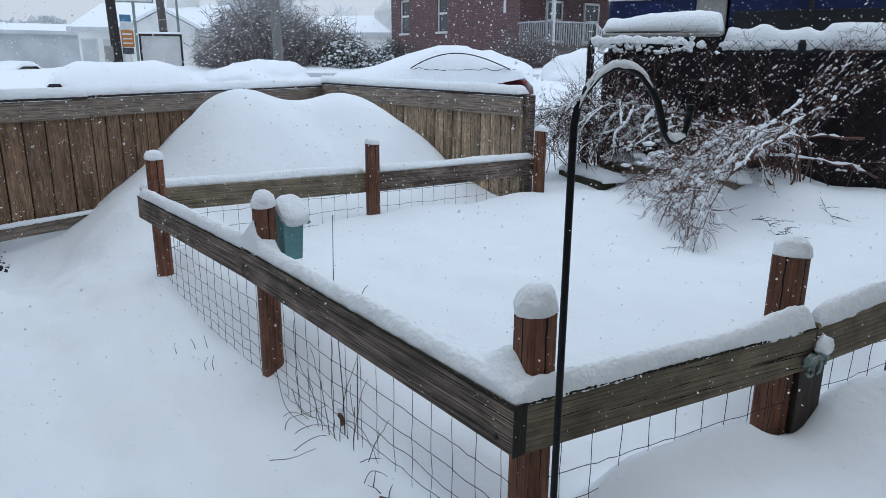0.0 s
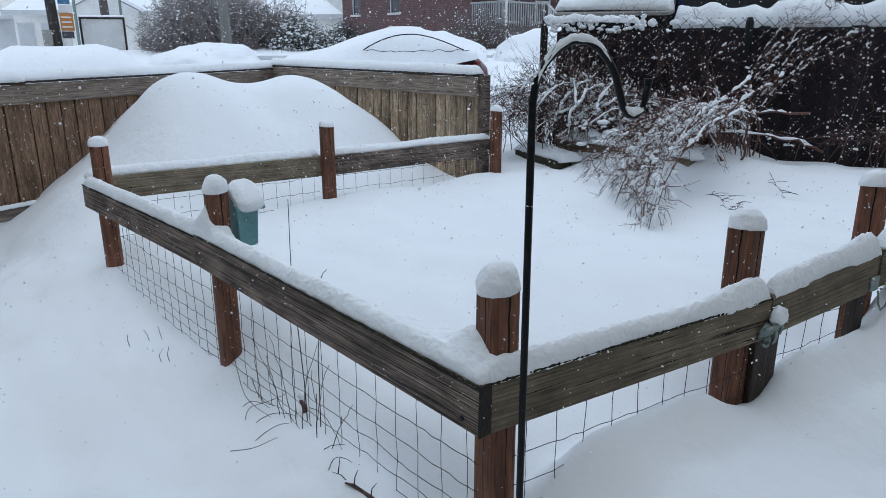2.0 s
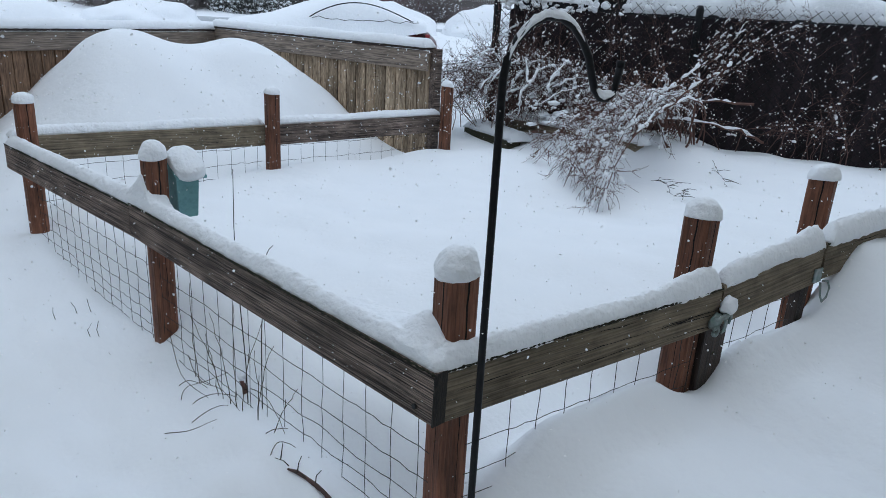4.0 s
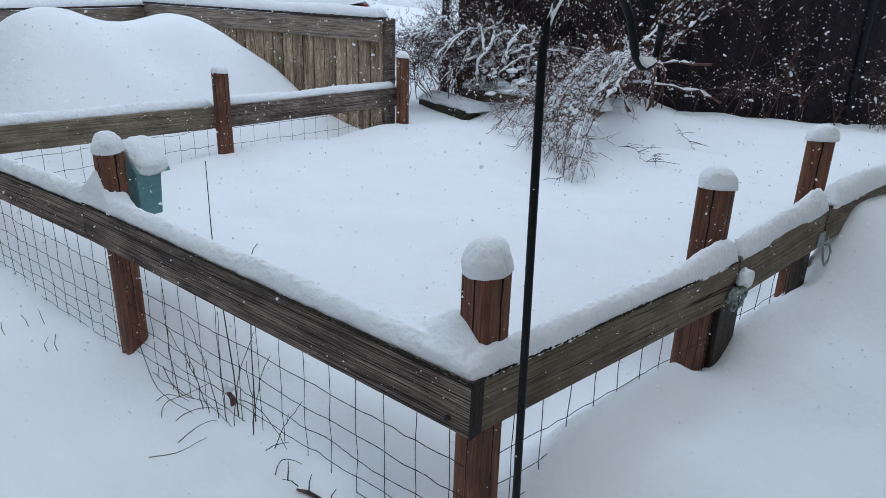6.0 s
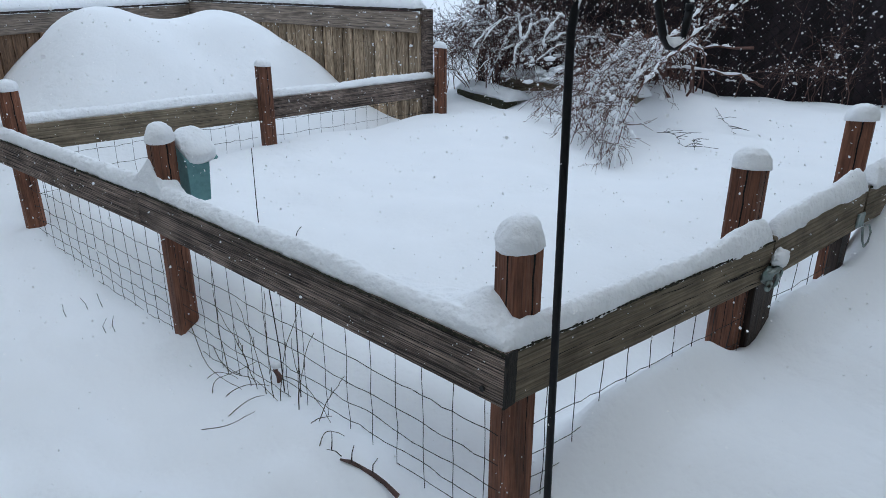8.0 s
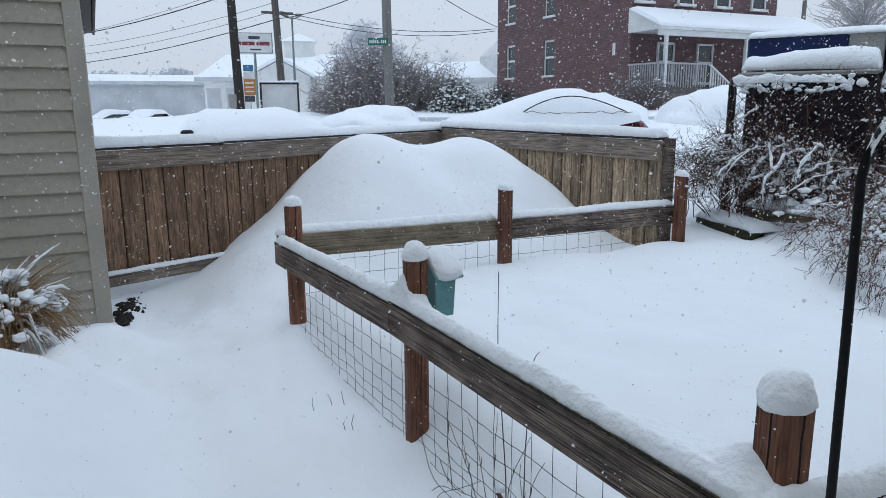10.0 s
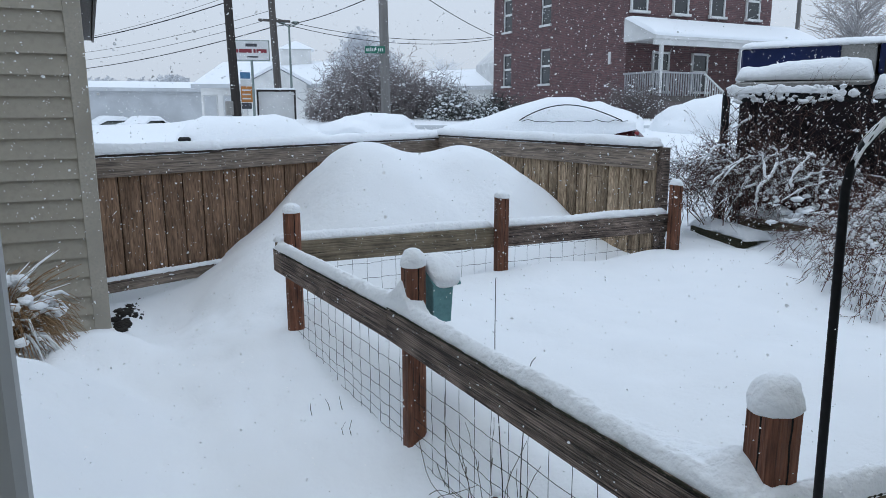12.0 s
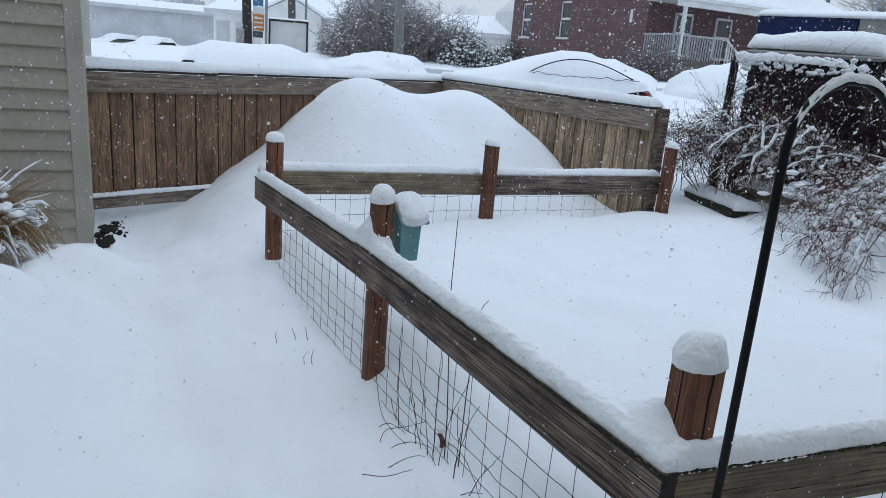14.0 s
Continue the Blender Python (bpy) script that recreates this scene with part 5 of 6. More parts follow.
def bowed(pts, lift):
    """A smooth cane over the snow through a few plan points, lifted a little in its middle."""
    run, n = [], 5
    P = [pts[0]] + list(pts) + [pts[-1]]
    for a, b, c, e in zip(P, P[1:], P[2:], P[3:]):
        for k in range(n):
            t = k / n
            x, y = (0.5 * (2 * b[q] + (c[q] - a[q]) * t + (2 * a[q] - 5 * b[q] + 4 * c[q] - e[q]) * t * t + (3 * b[q] - a[q] - 3 * c[q] + e[q]) * t ** 3) for q in (0, 1))
            run.append((x, y))
    run.append(pts[-1][:2])
    m_ = len(run) - 1
    return [(x + 0.003 * nz(k * 0.7, x * 9, 1), y + 0.003 * nz(k * 0.7, y * 9, 2), height(x, y) + 0.006 + lift * math.sin(math.pi * k / m_)) for k, (x, y) in enumerate(run)]


for pts, lift in ((((0.0, 1.61), (-0.07, 1.28), (-0.066, 1.09)), 0.02), (((0.007, 1.43), (-0.034, 1.215), (-0.020, 1.07), (-0.045, 0.89)), 0.02), (((-0.246, 1.028), (-0.20, 0.945), (-0.116, 0.916)), 0.01), (((-0.162, 1.006), (-0.10, 0.98), (-0.047, 0.972)), 0.01), (((-0.114, 1.111), (-0.05, 1.06), (0.001, 1.022)), 0.02), (((-0.123, 1.194), (-0.08, 1.22), (0.05, 1.175)), 0.02), (((0.05, 1.0), (0.03, 0.833), (-0.014, 0.65)), 0.03), (((-0.063, 0.68), (-0.03, 0.674), (0.012, 0.678)), 0.01), (((-0.09, 1.29), (-0.06, 1.25), (-0.03, 1.18)), 0.02), (((-0.10, 0.585), (-0.06, 0.60), (-0.03, 0.56)), 0.01)):
    runs.append(bowed(pts, lift))
# canes that lean up against the wire: foot, top, bow
for y0, y1, z1, wob in ((1.246, 1.289, 0.296, 0.012), (0.942, 0.945, 0.334, 0.004), (0.90, 0.755, 0.337, 0.025), (0.80, 0.682, 0.292, 0.022), (0.80, 0.804, 0.227, -0.012), (0.69, 0.541, 0.212, 0.012), (1.046, 1.286, 0.175, -0.035), (1.09, 1.161, 0.147, -0.012), (0.99, 1.13, 0.24, -0.03)):
    z0 = height(-0.03, y0) - 0.01
    runs.append([(-0.03 + 0.008 * nz(y0 * 7, k * 0.8, 3), y0 + (y1 - y0) * k / 9 + wob * math.sin(k / 9 * math.pi) + 0.005 * nz(y0 * 11, k * 0.9, 5), z0 + (z1 - z0) * k / 9) for k in range(10)])
    x, y, z = runs[-1][5]
    runs.append([(x, y, z), (x - 0.008, y - 0.018, z + 0.022), (x - 0.012, y - 0.028, z + 0.050)])
sprig("brush", "tangle of thin bare canes beside the wire mesh", runs, BRUSHTWIG, 0.0016)
stump = thing("cut_stub", (0.035, 1.01, height(0.035, 1.01)), "short cut woody stub capped with snow", "stub")
part("stub", tube(bmesh.new(), [(0, 0, -0.05), (0.0, 0, 0.02), (-0.010, 0.006, 0.045), (0.006, -0.004, 0.065)], [0.009, 0.010, 0.008, 0.003], 8), TWIG_RED, stump)
lone("stub_snow", lump(bmesh.new(), (0, 0, 0), (0.020, 0.020, 0.016), 4.0, 0.2, 2), CRUMB, "small dab of snow on a cut stub", "snow", m=pose(0.030, 1.012, height(0.035, 1.01) + 0.068), smooth=True)
logx, logy = -0.083, 0.39
log = thing("fallen_log", (logx, logy, height(logx, logy) - 0.002), "thin weathered log lying half buried in snow", "log", turn=-84)
part("log_body", tube(bmesh.new(), [(-0.11, 0.004, -0.012), (-0.07, 0.004, 0.0), (-0.03, 0.004, 0.003), (0.02, 0.003, 0.004), (0.06, 0.002, 0.0), (0.11, 0.0, -0.015)], [0.003, 0.006, 0.005, 0.0065, 0.006, 0.007], 8), TWIG, log)
for k in range(5):
    part("shoot", tube(bmesh.new(), [(-0.14 + 0.04 * k, 0, 0.006), (-0.15 + 0.04 * k, 0.012 * (-1) ** k, 0.025), (-0.17 + 0.045 * k, 0.03 * (-1) ** k, 0.035)], [0.002, 0.0015, 0.001], 4, False), DARKTWIG, log)

# ---- twigs lying on the snow beside the arching shrub ----
def spray(label, a, b, count, rnd_):
    """A lying twig: one wandering stem with short side shoots pointing forward."""
    a, b = Vector((*a, 0)), Vector((*b, 0))
    n, main, runs_ = 10, [], []
    for k in range(n + 1):
        p = a.lerp(b, k / n)
        x, y = p.x + 0.02 * nz(k * 0.6, a.x * 5, 1), p.y + 0.02 * nz(k * 0.6, a.y * 5, 2)
        main.append((x, y, height(x, y) + 0.012 + 0.03 * math.sin(k / n * 3.0)))
    runs_.append(main)
    w = (b - a).normalized()
    for k in range(count):
        x, y, z = main[rnd_.randint(2, n)]
        s_ = rnd_.choice((-1, 1, 1)) * rnd_.uniform(0.15, 0.7)
        u = Vector((w.x - w.y * s_, w.y + w.x * s_, rnd_.uniform(0.0, 0.5))).normalized() * rnd_.uniform(0.06, 0.24)
        runs_.append([(x, y, z), (x + u.x * 0.5 + rnd_.gauss(0, 0.006), y + u.y * 0.5, z + u.z * 0.6), (x + u.x, y + u.y, max(z + u.z * 0.8, height(x + u.x, y + u.y) + 0.004))])
    sprig("fallen_twig", label, runs_, DARKTWIG, 0.0019, "twigs on the snow")


spray("long bare twig trailing over the snow bank", (4.35, 1.58), (3.72, 1.13), 8, rnd)
spray("bare twig half sunk in the snow", (3.46, 1.57), (3.10, 1.18), 12, rnd)
spray("small bare twig on the snow", (3.30, 1.22), (3.02, 1.08), 5, rnd)

# ---- dry ornamental grass by the house ----
grass = thing("ornamental_grass", (-1.62, 3.60, height(-1.62, 3.60)), "clump of dry straw-coloured grass bowed under snow", "grass clump")
bm, cap = bmesh.new(), bmesh.new()
rnd = random.Random(31)
for i in range(620):
    a, rise = rnd.uniform(0, 2 * math.pi), rnd.uniform(0.26, 0.55)
    out = rnd.uniform(0.10, 0.46)
    fall = rnd.uniform(0.5, 1.6) if i % 16 else 0.25
    pts = []
    for k in range(8):
        t = k / 7
        pts.append(Vector((math.cos(a) * out * (0.10 + 0.90 * t), math.sin(a) * out * (0.10 + 0.90 * t), max(0.0, rise * (1.9 * t - 0.9 * t * t * (1 + fall))))) + Vector((rnd.gauss(0, 0.008), rnd.gauss(0, 0.008), 0)))
    tube(bm, pts, [0.003, 0.003, 0.003, 0.0028, 0.0026, 0.0022, 0.0018, 0.001], 3, False)
    if i % 13 == 0:
        r = rnd.uniform(0.005, 0.011)
        tube(cap, [pts[q] + Vector((0, 0, r * w)) for q, w in ((2, 0.7), (3, 1.0), (4, 1.1), (5, 1.0), (6, 0.6))], [r * 0.5, r * rnd.uniform(1.0, 1.7), r * rnd.uniform(1.0, 1.8), r * 1.1, r * 0.4], 6)
for i in range(34):
    # taller stalks that lean out of the clump, some lined with snow
    a, ln, out = rnd.uniform(-1.2, 1.2), rnd.uniform(0.36, 0.52), rnd.uniform(0.10, 0.44)
    pts = [Vector((math.cos(a) * out * q * q, math.sin(a) * out * q * q, ln * (1.5 * q - 0.5 * q * q))) + Vector((rnd.gauss(0, 0.008), rnd.gauss(0, 0.008), 0)) for q in (0.0, 0.2, 0.4, 0.6, 0.8, 1.0)]
    tube(bm, pts, [0.003, 0.003, 0.0028, 0.0025, 0.002, 0.0015], 3, False)
    if i % 6 == 0:
        tube(cap, [q + Vector((0, 0, 0.004)) for q in pts[2:]], [0.002, 0.007, 0.005, 0.002], 5)
for i in range(150):
    # the crown of the clump carries a broken cap
    a, q = rnd.uniform(0, 2 * math.pi), 0.34 * rnd.random() ** 0.7
    r = rnd.uniform(0.010, 0.034)
    lump(cap, (math.cos(a) * q, math.sin(a) * q, 0.42 - q * q * 2.6 + rnd.uniform(-0.03, 0.02)), (r * rnd.uniform(0.8, 1.7), r * rnd.uniform(0.8, 1.7), r * rnd.uniform(0.6, 0.9)), i, 0.6, 2)
part("blades", bm, STRAW, grass)
lone("grass_snow", cap, CRUMB, "snow weighing down the dry grass", "snow", kind="stuff", m=grass.matrix_world, smooth=True)


# ---- street: parked cars under snow ----
def loft(sections, k=14, rough=0.0, seed=0.0):
    """A hull along x from sections of (x, half width, top, bottom), rounded over its top."""
    bm, rows = bmesh.new(), []
    for x, w, t, b in sections:
        ring = []
        for q in range(k + 1):
            a = math.pi * q / k
            c, s = math.cos(a), math.sin(a)
            u, v = -math.copysign(abs(c) ** 0.55, c), abs(s) ** 0.7
            r = 1 + rough * nz(x * 1.3 + seed, u * 1.5, v * 1.5)
            ring.append(bm.verts.new((x, u * w * r, b + (t - b) * v * r)))
        rows.append(ring)
    for r0, r1 in zip(rows, rows[1:]):
        for q in range(k):
            bm.faces.new((r0[q], r0[q + 1], r1[q + 1], r1[q]))
    bm.faces.new(rows[0])
    bm.faces.new(rows[-1][::-1])
    bmesh.ops.recalc_face_normals(bm, faces=bm.faces)
    return bm


def fine(sections, n=5):
    out = []
    for a, b in zip(sections, sections[1:]):
        for i in range(n):
            t = i / n
            t = t * t * (3 - 2 * t)
            out.append(tuple(p + (q - p) * t for p, q in zip(a, b)))
    return out + [sections[-1]]


def wheel(parent, x, y, r=0.31):
    w = part("wheel", tube(bmesh.new(), [(0, -0.1, 0), (0, 0.1, 0)], r, 20), RUBBER, parent, "", pose(x, y, r))
    part("rim", tube(bmesh.new(), [(0, -0.105, 0), (0, 0.105, 0)], r * 0.6, 16), METAL, w)


car = thing("car", (5.55, 12.75, 0.12), "dark red sedan buried under thick snow", "car", turn=-34.2)
part("body", loft(fine([(0.05, 0.6, 0.62, 0.3), (0.3, 0.8, 0.78, 0.22), (1.1, 0.84, 0.9, 0.2), (1.6, 0.82, 1.1, 0.2), (2.3, 0.78, 1.33, 0.2), (3.0, 0.78, 1.28, 0.2), (3.7, 0.8, 0.94, 0.2), (4.10, 0.76, 0.80, 0.3), (4.25, 0.6, 0.66, 0.35)])), CARBODY, car, smooth=True)
for x in (0.8, 3.4):
    for y in (-0.76, 0.76):
        wheel(car, x, y)
part("tail_lamp", boxed(3.98, 4.08, -0.80, -0.62, 0.70, 0.77, bevel=0.02), REDLAMP, car, "red tail lamp")
arc = [(1.75 + 1.98 * k / 16, -0.85, 0.98 + 0.30 * math.sin(math.pi * (k / 16) ** 0.9)) for k in range(17)]
part("window_frame", tube(bmesh.new(), arc, 0.011, 6), RUBBER, car, "dark window surround showing through the snow")
part("window_edge", tube(bmesh.new(), [(1.8 + 0.12 * k, -0.858, 0.965 + 0.09 * nz(k * 0.7, 4, 4)) for k in range(18)], 0.006, 5), RUBBER, car)
lone("car_snow", loft(fine([(-0.3, 0.5, 0.5, 0.0), (0.2, 0.9, 0.88, 0.0), (1.0, 0.9, 1.02, 0.1), (1.5, 0.86, 1.2, 0.3), (2.3, 0.84, 1.46, 0.5), (2.9, 0.84, 1.42, 0.6), (3.5, 0.85, 1.16, 0.7), (4.0, 0.84, 1.02, 0.8)]), 16, 0.05, 2.0), CRUMB, "smooth thick blanket of snow over a parked car", "snow", m=car.matrix_world, smooth=True)
van = thing("car", (0.30, 12.3, 0.1), "parked car wholly covered by snow", "car", turn=-11)
part("body", loft(fine([(0.05, 0.7, 0.8, 0.25), (0.5, 0.8, 0.98, 0.2), (1.8, 0.8, 0.98, 0.2), (2.4, 0.78, 0.7, 0.25)])), CARGREY, van, smooth=True)
for x in (0.5, 1.9):
    for y in (-0.76, 0.76):
        wheel(van, x, y, 0.28)
part("side_window", boxed(0.04, 0.24, -0.86, -0.70, 0.66, 0.77, bevel=0.03), RUBBER, van, "dark patch of window left clear of snow")
lone("car_snow", loft(fine([(-0.02, 0.75, 0.80, 0.0), (0.16, 0.82, 1.00, 0.45), (0.42, 0.92, 1.10, 0.1), (1.0, 0.93, 1.10, 0.05), (1.65, 0.93, 1.11, 0.0), (1.95, 0.92, 1.04, 0.0), (2.25, 0.85, 0.86, 0.0), (2.7, 0.8, 0.70, 0.0)]), 16, 0.04, 5.0), CRUMB, "smooth thick blanket of snow over a parked car", "snow", m=van.matrix_world, smooth=True)
for i, (x, y, rx, ry, rz) in enumerate(((5.3, 15.9, 1.35, 1.0, 0.52), (2.6, 10.6, 1.3, 0.8, 0.25), (9.6, 13.2, 2.6, 1.6, 0.95), (-2.0, 14.0, 2.4, 1.5, 0.45), (12.4, 11.0, 2.0, 1.4, 0.95), (4.2, 9.4, 1.8, 0.9, 0.25))):
    lone("snow_bank", lump(bmesh.new(), (0, 0, 0), (rx, ry, rz), i * 7.0, 0.22, 4), CRUMB, "lumpy bank of ploughed snow", "snow bank", "ploughed banks", m=pose(x, y, height(x, y) - 0.05, 0, 0, i * 30), smooth=True)
truck = thing("car", (8.58, 33.82, 0.75), "distant pickup truck in the snow", "car", turn=-20)
part("body", loft(fine([(0, 0.7, 0.7, 0.3), (1.2, 0.8, 0.9, 0.2), (1.6, 0.8, 1.3, 0.2), (2.6, 0.8, 1.3, 0.2), (2.8, 0.8, 0.8, 0.2), (4.2, 0.8, 0.8, 0.3)])), CARGREY, truck, smooth=True)
part("rack", tube(bmesh.new(), [(2.8, -0.7, 0.8), (2.8, -0.7, 1.4), (4.1, -0.7, 1.4), (4.1, -0.7, 0.8)], 0.03, 6), RUBBER, truck)
for i, (px_x, px_y, px_z) in enumerate(((2.24, 52.04, -0.42), (0.07, 54.13, -0.42), (4.87, 56.84, -0.42))):
    lot_car = thing("car", (px_x, px_y, px_z), "distant parked car half covered by snow", "car", "cars on the lot", turn=48 - 25 * i)
    part("body", loft(fine([(-2, 0.7, 0.75, 0.3), (-1.1, 0.8, 0.9, 0.2), (-0.4, 0.8, 1.25, 0.2), (0.9, 0.8, 1.2, 0.2), (1.5, 0.8, 0.9, 0.2), (2, 0.7, 0.8, 0.3)])), CARGREY, lot_car, smooth=True)
    lone("car_snow", loft(fine([(-2.1, 0.7, 0.95, 0.7), (-1.1, 0.85, 1.05, 0.8), (-0.4, 0.85, 1.45, 1.1), (0.9, 0.85, 1.4, 1.1), (1.5, 0.85, 1.1, 0.8), (2.1, 0.7, 0.95, 0.7)]), 14, 0.1, i), CRUMB, "snow on a distant parked car", "snow", m=lot_car.matrix_world, smooth=True)


# ---- utility poles, lamp, signs and cables ----
def pole_thing(name, label, foot, lean, tall, r0, r1, material):
    ob = thing(name, foot, label, "pole")
    part("shaft", tube(bmesh.new(), [(lean * k / 6, 0, tall * k / 6 - 0.5) for k in range(7)], [r0 + (r1 - r0) * k / 6 for k in range(7)], 12), material, ob, smooth=True)
    return ob


big = pole_thing("utility_pole", "tall weathered grey wooden utility pole", (7.12, 19.55, 0.5), -0.12, 9.5, 0.15, 0.12, POLEGREY)
part("street_sign", boxed(-0.62, -0.02, -0.17, -0.155, 2.49, 2.70, bevel=0.01), GREENSIGN, big, "green street-name sign", pose(0, 0, 0, 0, 0, -20))
for i in range(9):
    if i != 5:
        part("lettering", boxed(-0.58 + i * 0.058, -0.545 + i * 0.058, -0.176, -0.172, 2.55, 2.64), WHITE, big, "", pose(0, 0, 0, 0, 0, -20))
tar = pole_thing("utility_pole", "dark tarred utility pole carrying small signs", (3.77, 25.7, 0.4), -0.22, 9.0, 0.17, 0.13, POLEDARK)
for i, (z0, z1, m_, w) in enumerate(((2.05, 2.28, SKYBLUE, 0.36), (1.80, 2.03, WHITE, 0.40), (1.22, 1.78, ORANGE, 0.40), (0.98, 1.2, INK, 0.36))):
    part("sign_panel", boxed(0.14, 0.14 + w, -0.10, -0.07, z0, z1, bevel=0.01), m_, tar, ("pale blue panel", "white panel", "orange panel", "dark panel")[i])
for i in range(3):
    part("lettering", boxed(0.18, 0.48, -0.106, -0.102, 1.32 + i * 0.15, 1.37 + i * 0.15), WHITE, tar)
part("meter_box", boxed(-0.42, -0.16, -0.15, 0.1, 0.75, 1.25, bevel=0.02), PANEL, tar)
far_pole = pole_thing("utility_pole", "leaning grey utility pole", (7.85, 36.1, 0.6), -0.35, 11.0, 0.2, 0.15, POLEWOOD)
part("cross_arm", boxed(-0.9, 0.7, -0.06, 0.06, 5.15, 5.27, bevel=0.01), POLEWOOD, far_pole)
street_lamp = thing("street_lamp", (8.94, 37.86, 0.7), "thin street lamp with twin floodlights", "street lamp")
part("shaft", tube(bmesh.new(), [(0, 0, 0), (0, 0, 5.1)], [0.08, 0.05], 8), METAL, street_lamp)
for s in (-1, 1):
    arm = part("arm", tube(bmesh.new(), [(0, 0, 5.05), (0.45 * s, 0, 5.2)], 0.03, 6), METAL, street_lamp)
    part("floodlight", boxed(0.36 * s - 0.17, 0.36 * s + 0.17, -0.15, 0.15, 5.2, 5.34, bevel=0.03), METAL, arm)
sign = thing("pole_sign", (5.76, 32.45, 0.7), "white rectangular business sign on a post", "sign", turn=-14)
part("panel", boxed(-0.78, 0.78, -0.08, 0.08, 3.58-0.7, 4.43-0.7, bevel=0.02), WHITE, sign)
part("sign_frame", boxed(-0.81, 0.81, -0.07, 0.09, 3.58-0.73, 4.43-0.67, bevel=0.02), METAL, sign)
part("post", tube(bmesh.new(), [(0.0, 0, 0), (0, 0, 2.9)], 0.06, 8), METAL, sign)
zs = 3.97 - 0.7
for x0, x1 in ((-0.66, -0.56), (-0.53, 0.02), (0.10, 0.20), (0.23, 0.68)):
    part("lettering", boxed(x0, x1, -0.088, -0.082, zs - 0.07, zs + 0.09), REDINK, sign)
part("emblem", boxed(-0.24, 0.26, -0.088, -0.082, zs + 0.20, zs + 0.33, bevel=0.002), INK, sign, "dark oval emblem")
part("lettering", boxed(-0.2, 0.3, -0.088, -0.082, zs - 0.28, zs - 0.22), INK, sign)
board = thing("notice_board", (5.36, 26.39, 0.7), "blank white roadside board in a dark frame", "sign", turn=-16)
part("panel", boxed(-0.66, 0.66, -0.04, 0.02, 0.30, 1.32), WHITE, board)
for x in (-0.72, 0.66):
    part("upright", boxed(x, x + 0.07, -0.07, 0.05, -0.3, 1.40, bevel=0.01), POLEDARK, board)
part("head", boxed(-0.72, 0.73, -0.08, 0.06, 1.325, 1.40, bevel=0.01), POLEDARK, board)
lone("board_snow", snow_ridge([(-0.72, 0, 1.40), (0.73, 0, 1.40)], 0.18, 0.07, 41.0), CRUMB, "line of snow on the roadside board", "snow", m=board.matrix_world, smooth=True)


def cable(a, b, sag, r):
    a, b = Vector(a), Vector(b)
    bm = tube(bmesh.new(), [a.lerp(b, k / 14) - Vector((0, 0, sag * 4 * (k / 14) * (1 - k / 14))) for k in range(15)], r, 4, False)
    lone("cable", bm, RUBBER, "black overhead cable strung between poles", "cable", "overhead cables")


cable((-2.4, 59.13, 4.26), (7.79, 36.09, 5.54), 0.3, 0.028)
cable((7.79, 36.09, 5.54), (7.26, 19.49, 4.87), 0.2, 0.02)
cable((-2.35, 59.13, 4.86), (7.81, 36.09, 5.97), 0.3, 0.014)
cable((-2.3, 59.13, 5.41), (7.74, 36.1, 6.35), 0.3, 0.014)
cable((-2.22, 59.13, 6.34), (7.71, 36.11, 7.73), 0.3, 0.014)
cable((-2.79, 39.11, 4.43), (3.76, 25.7, 5.13), 0.2, 0.024)
cable((7.81, 36.09, 5.92), (20.09, 35.41, 5.46), 0.5, 0.016)
cable((7.8, 36.09, 5.76), (20.1, 35.41, 5.34), 0.6, 0.016)
cable((7.26, 19.49, 5.34), (15.77, 27.51, 4.57), 0.15, 0.014)

# ---- brick house across the street ----
BRICKWALL = bpy.data.materials.new("brick_wall")
BRICKWALL.use_nodes = True
bn, bl = BRICKWALL.node_tree.nodes, BRICKWALL.node_tree.links
tcb, mpb, tex = bn.new("ShaderNodeTexCoord"), bn.new("ShaderNodeMapping"), bn.new("ShaderNodeTexBrick")
nb, mx = bn.new("ShaderNodeTexNoise"), bn.new("ShaderNodeMix")
sb, ab, cb = bn.new("ShaderNodeSeparateXYZ"), bn.new("ShaderNodeMath"), bn.new("ShaderNodeCombineXYZ")
bl.new(tcb.outputs["Object"], sb.inputs["Vector"])
bl.new(sb.outputs["X"], ab.inputs[0])
bl.new(sb.outputs["Y"], ab.inputs[1])
bl.new(ab.outputs[0], cb.inputs["X"])
bl.new(sb.outputs["Z"], cb.inputs["Y"])
bl.new(cb.outputs["Vector"], mpb.inputs["Vector"])
bl.new(mpb.outputs["Vector"], tex.inputs["Vector"])
tex.inputs["Color1"].default_value, tex.inputs["Color2"].default_value, tex.inputs["Mortar"].default_value = (0.250, 0.125, 0.125, 1), (0.145, 0.080, 0.086, 1), (0.25, 0.19, 0.185, 1)
tex.inputs["Scale"].default_value, tex.inputs["Brick Width"].default_value, tex.inputs["Row Height"].default_value, tex.inputs["Mortar Size"].default_value = 1.0, 0.215, 0.075, 0.008
nb.inputs["Scale"].default_value, nb.inputs["Detail"].default_value, nb.inputs["Roughness"].default_value = 2.2, 9, 0.8
mx.data_type = "RGBA"
mx.blend_type = "MULTIPLY"
mx.inputs["Factor"].default_value = 0.8
bl.new(tex.outputs["Color"], mx.inputs["A"])
bl.new(nb.outputs["Fac"], mx.inputs["B"])
bl.new(tcb.outputs["Object"], nb.inputs["Vector"])
bl.new(mx.outputs["Result"], bn["Principled BSDF"].inputs["Base Color"])
bn["Principled BSDF"].inputs["Roughness"].default_value = 0.9

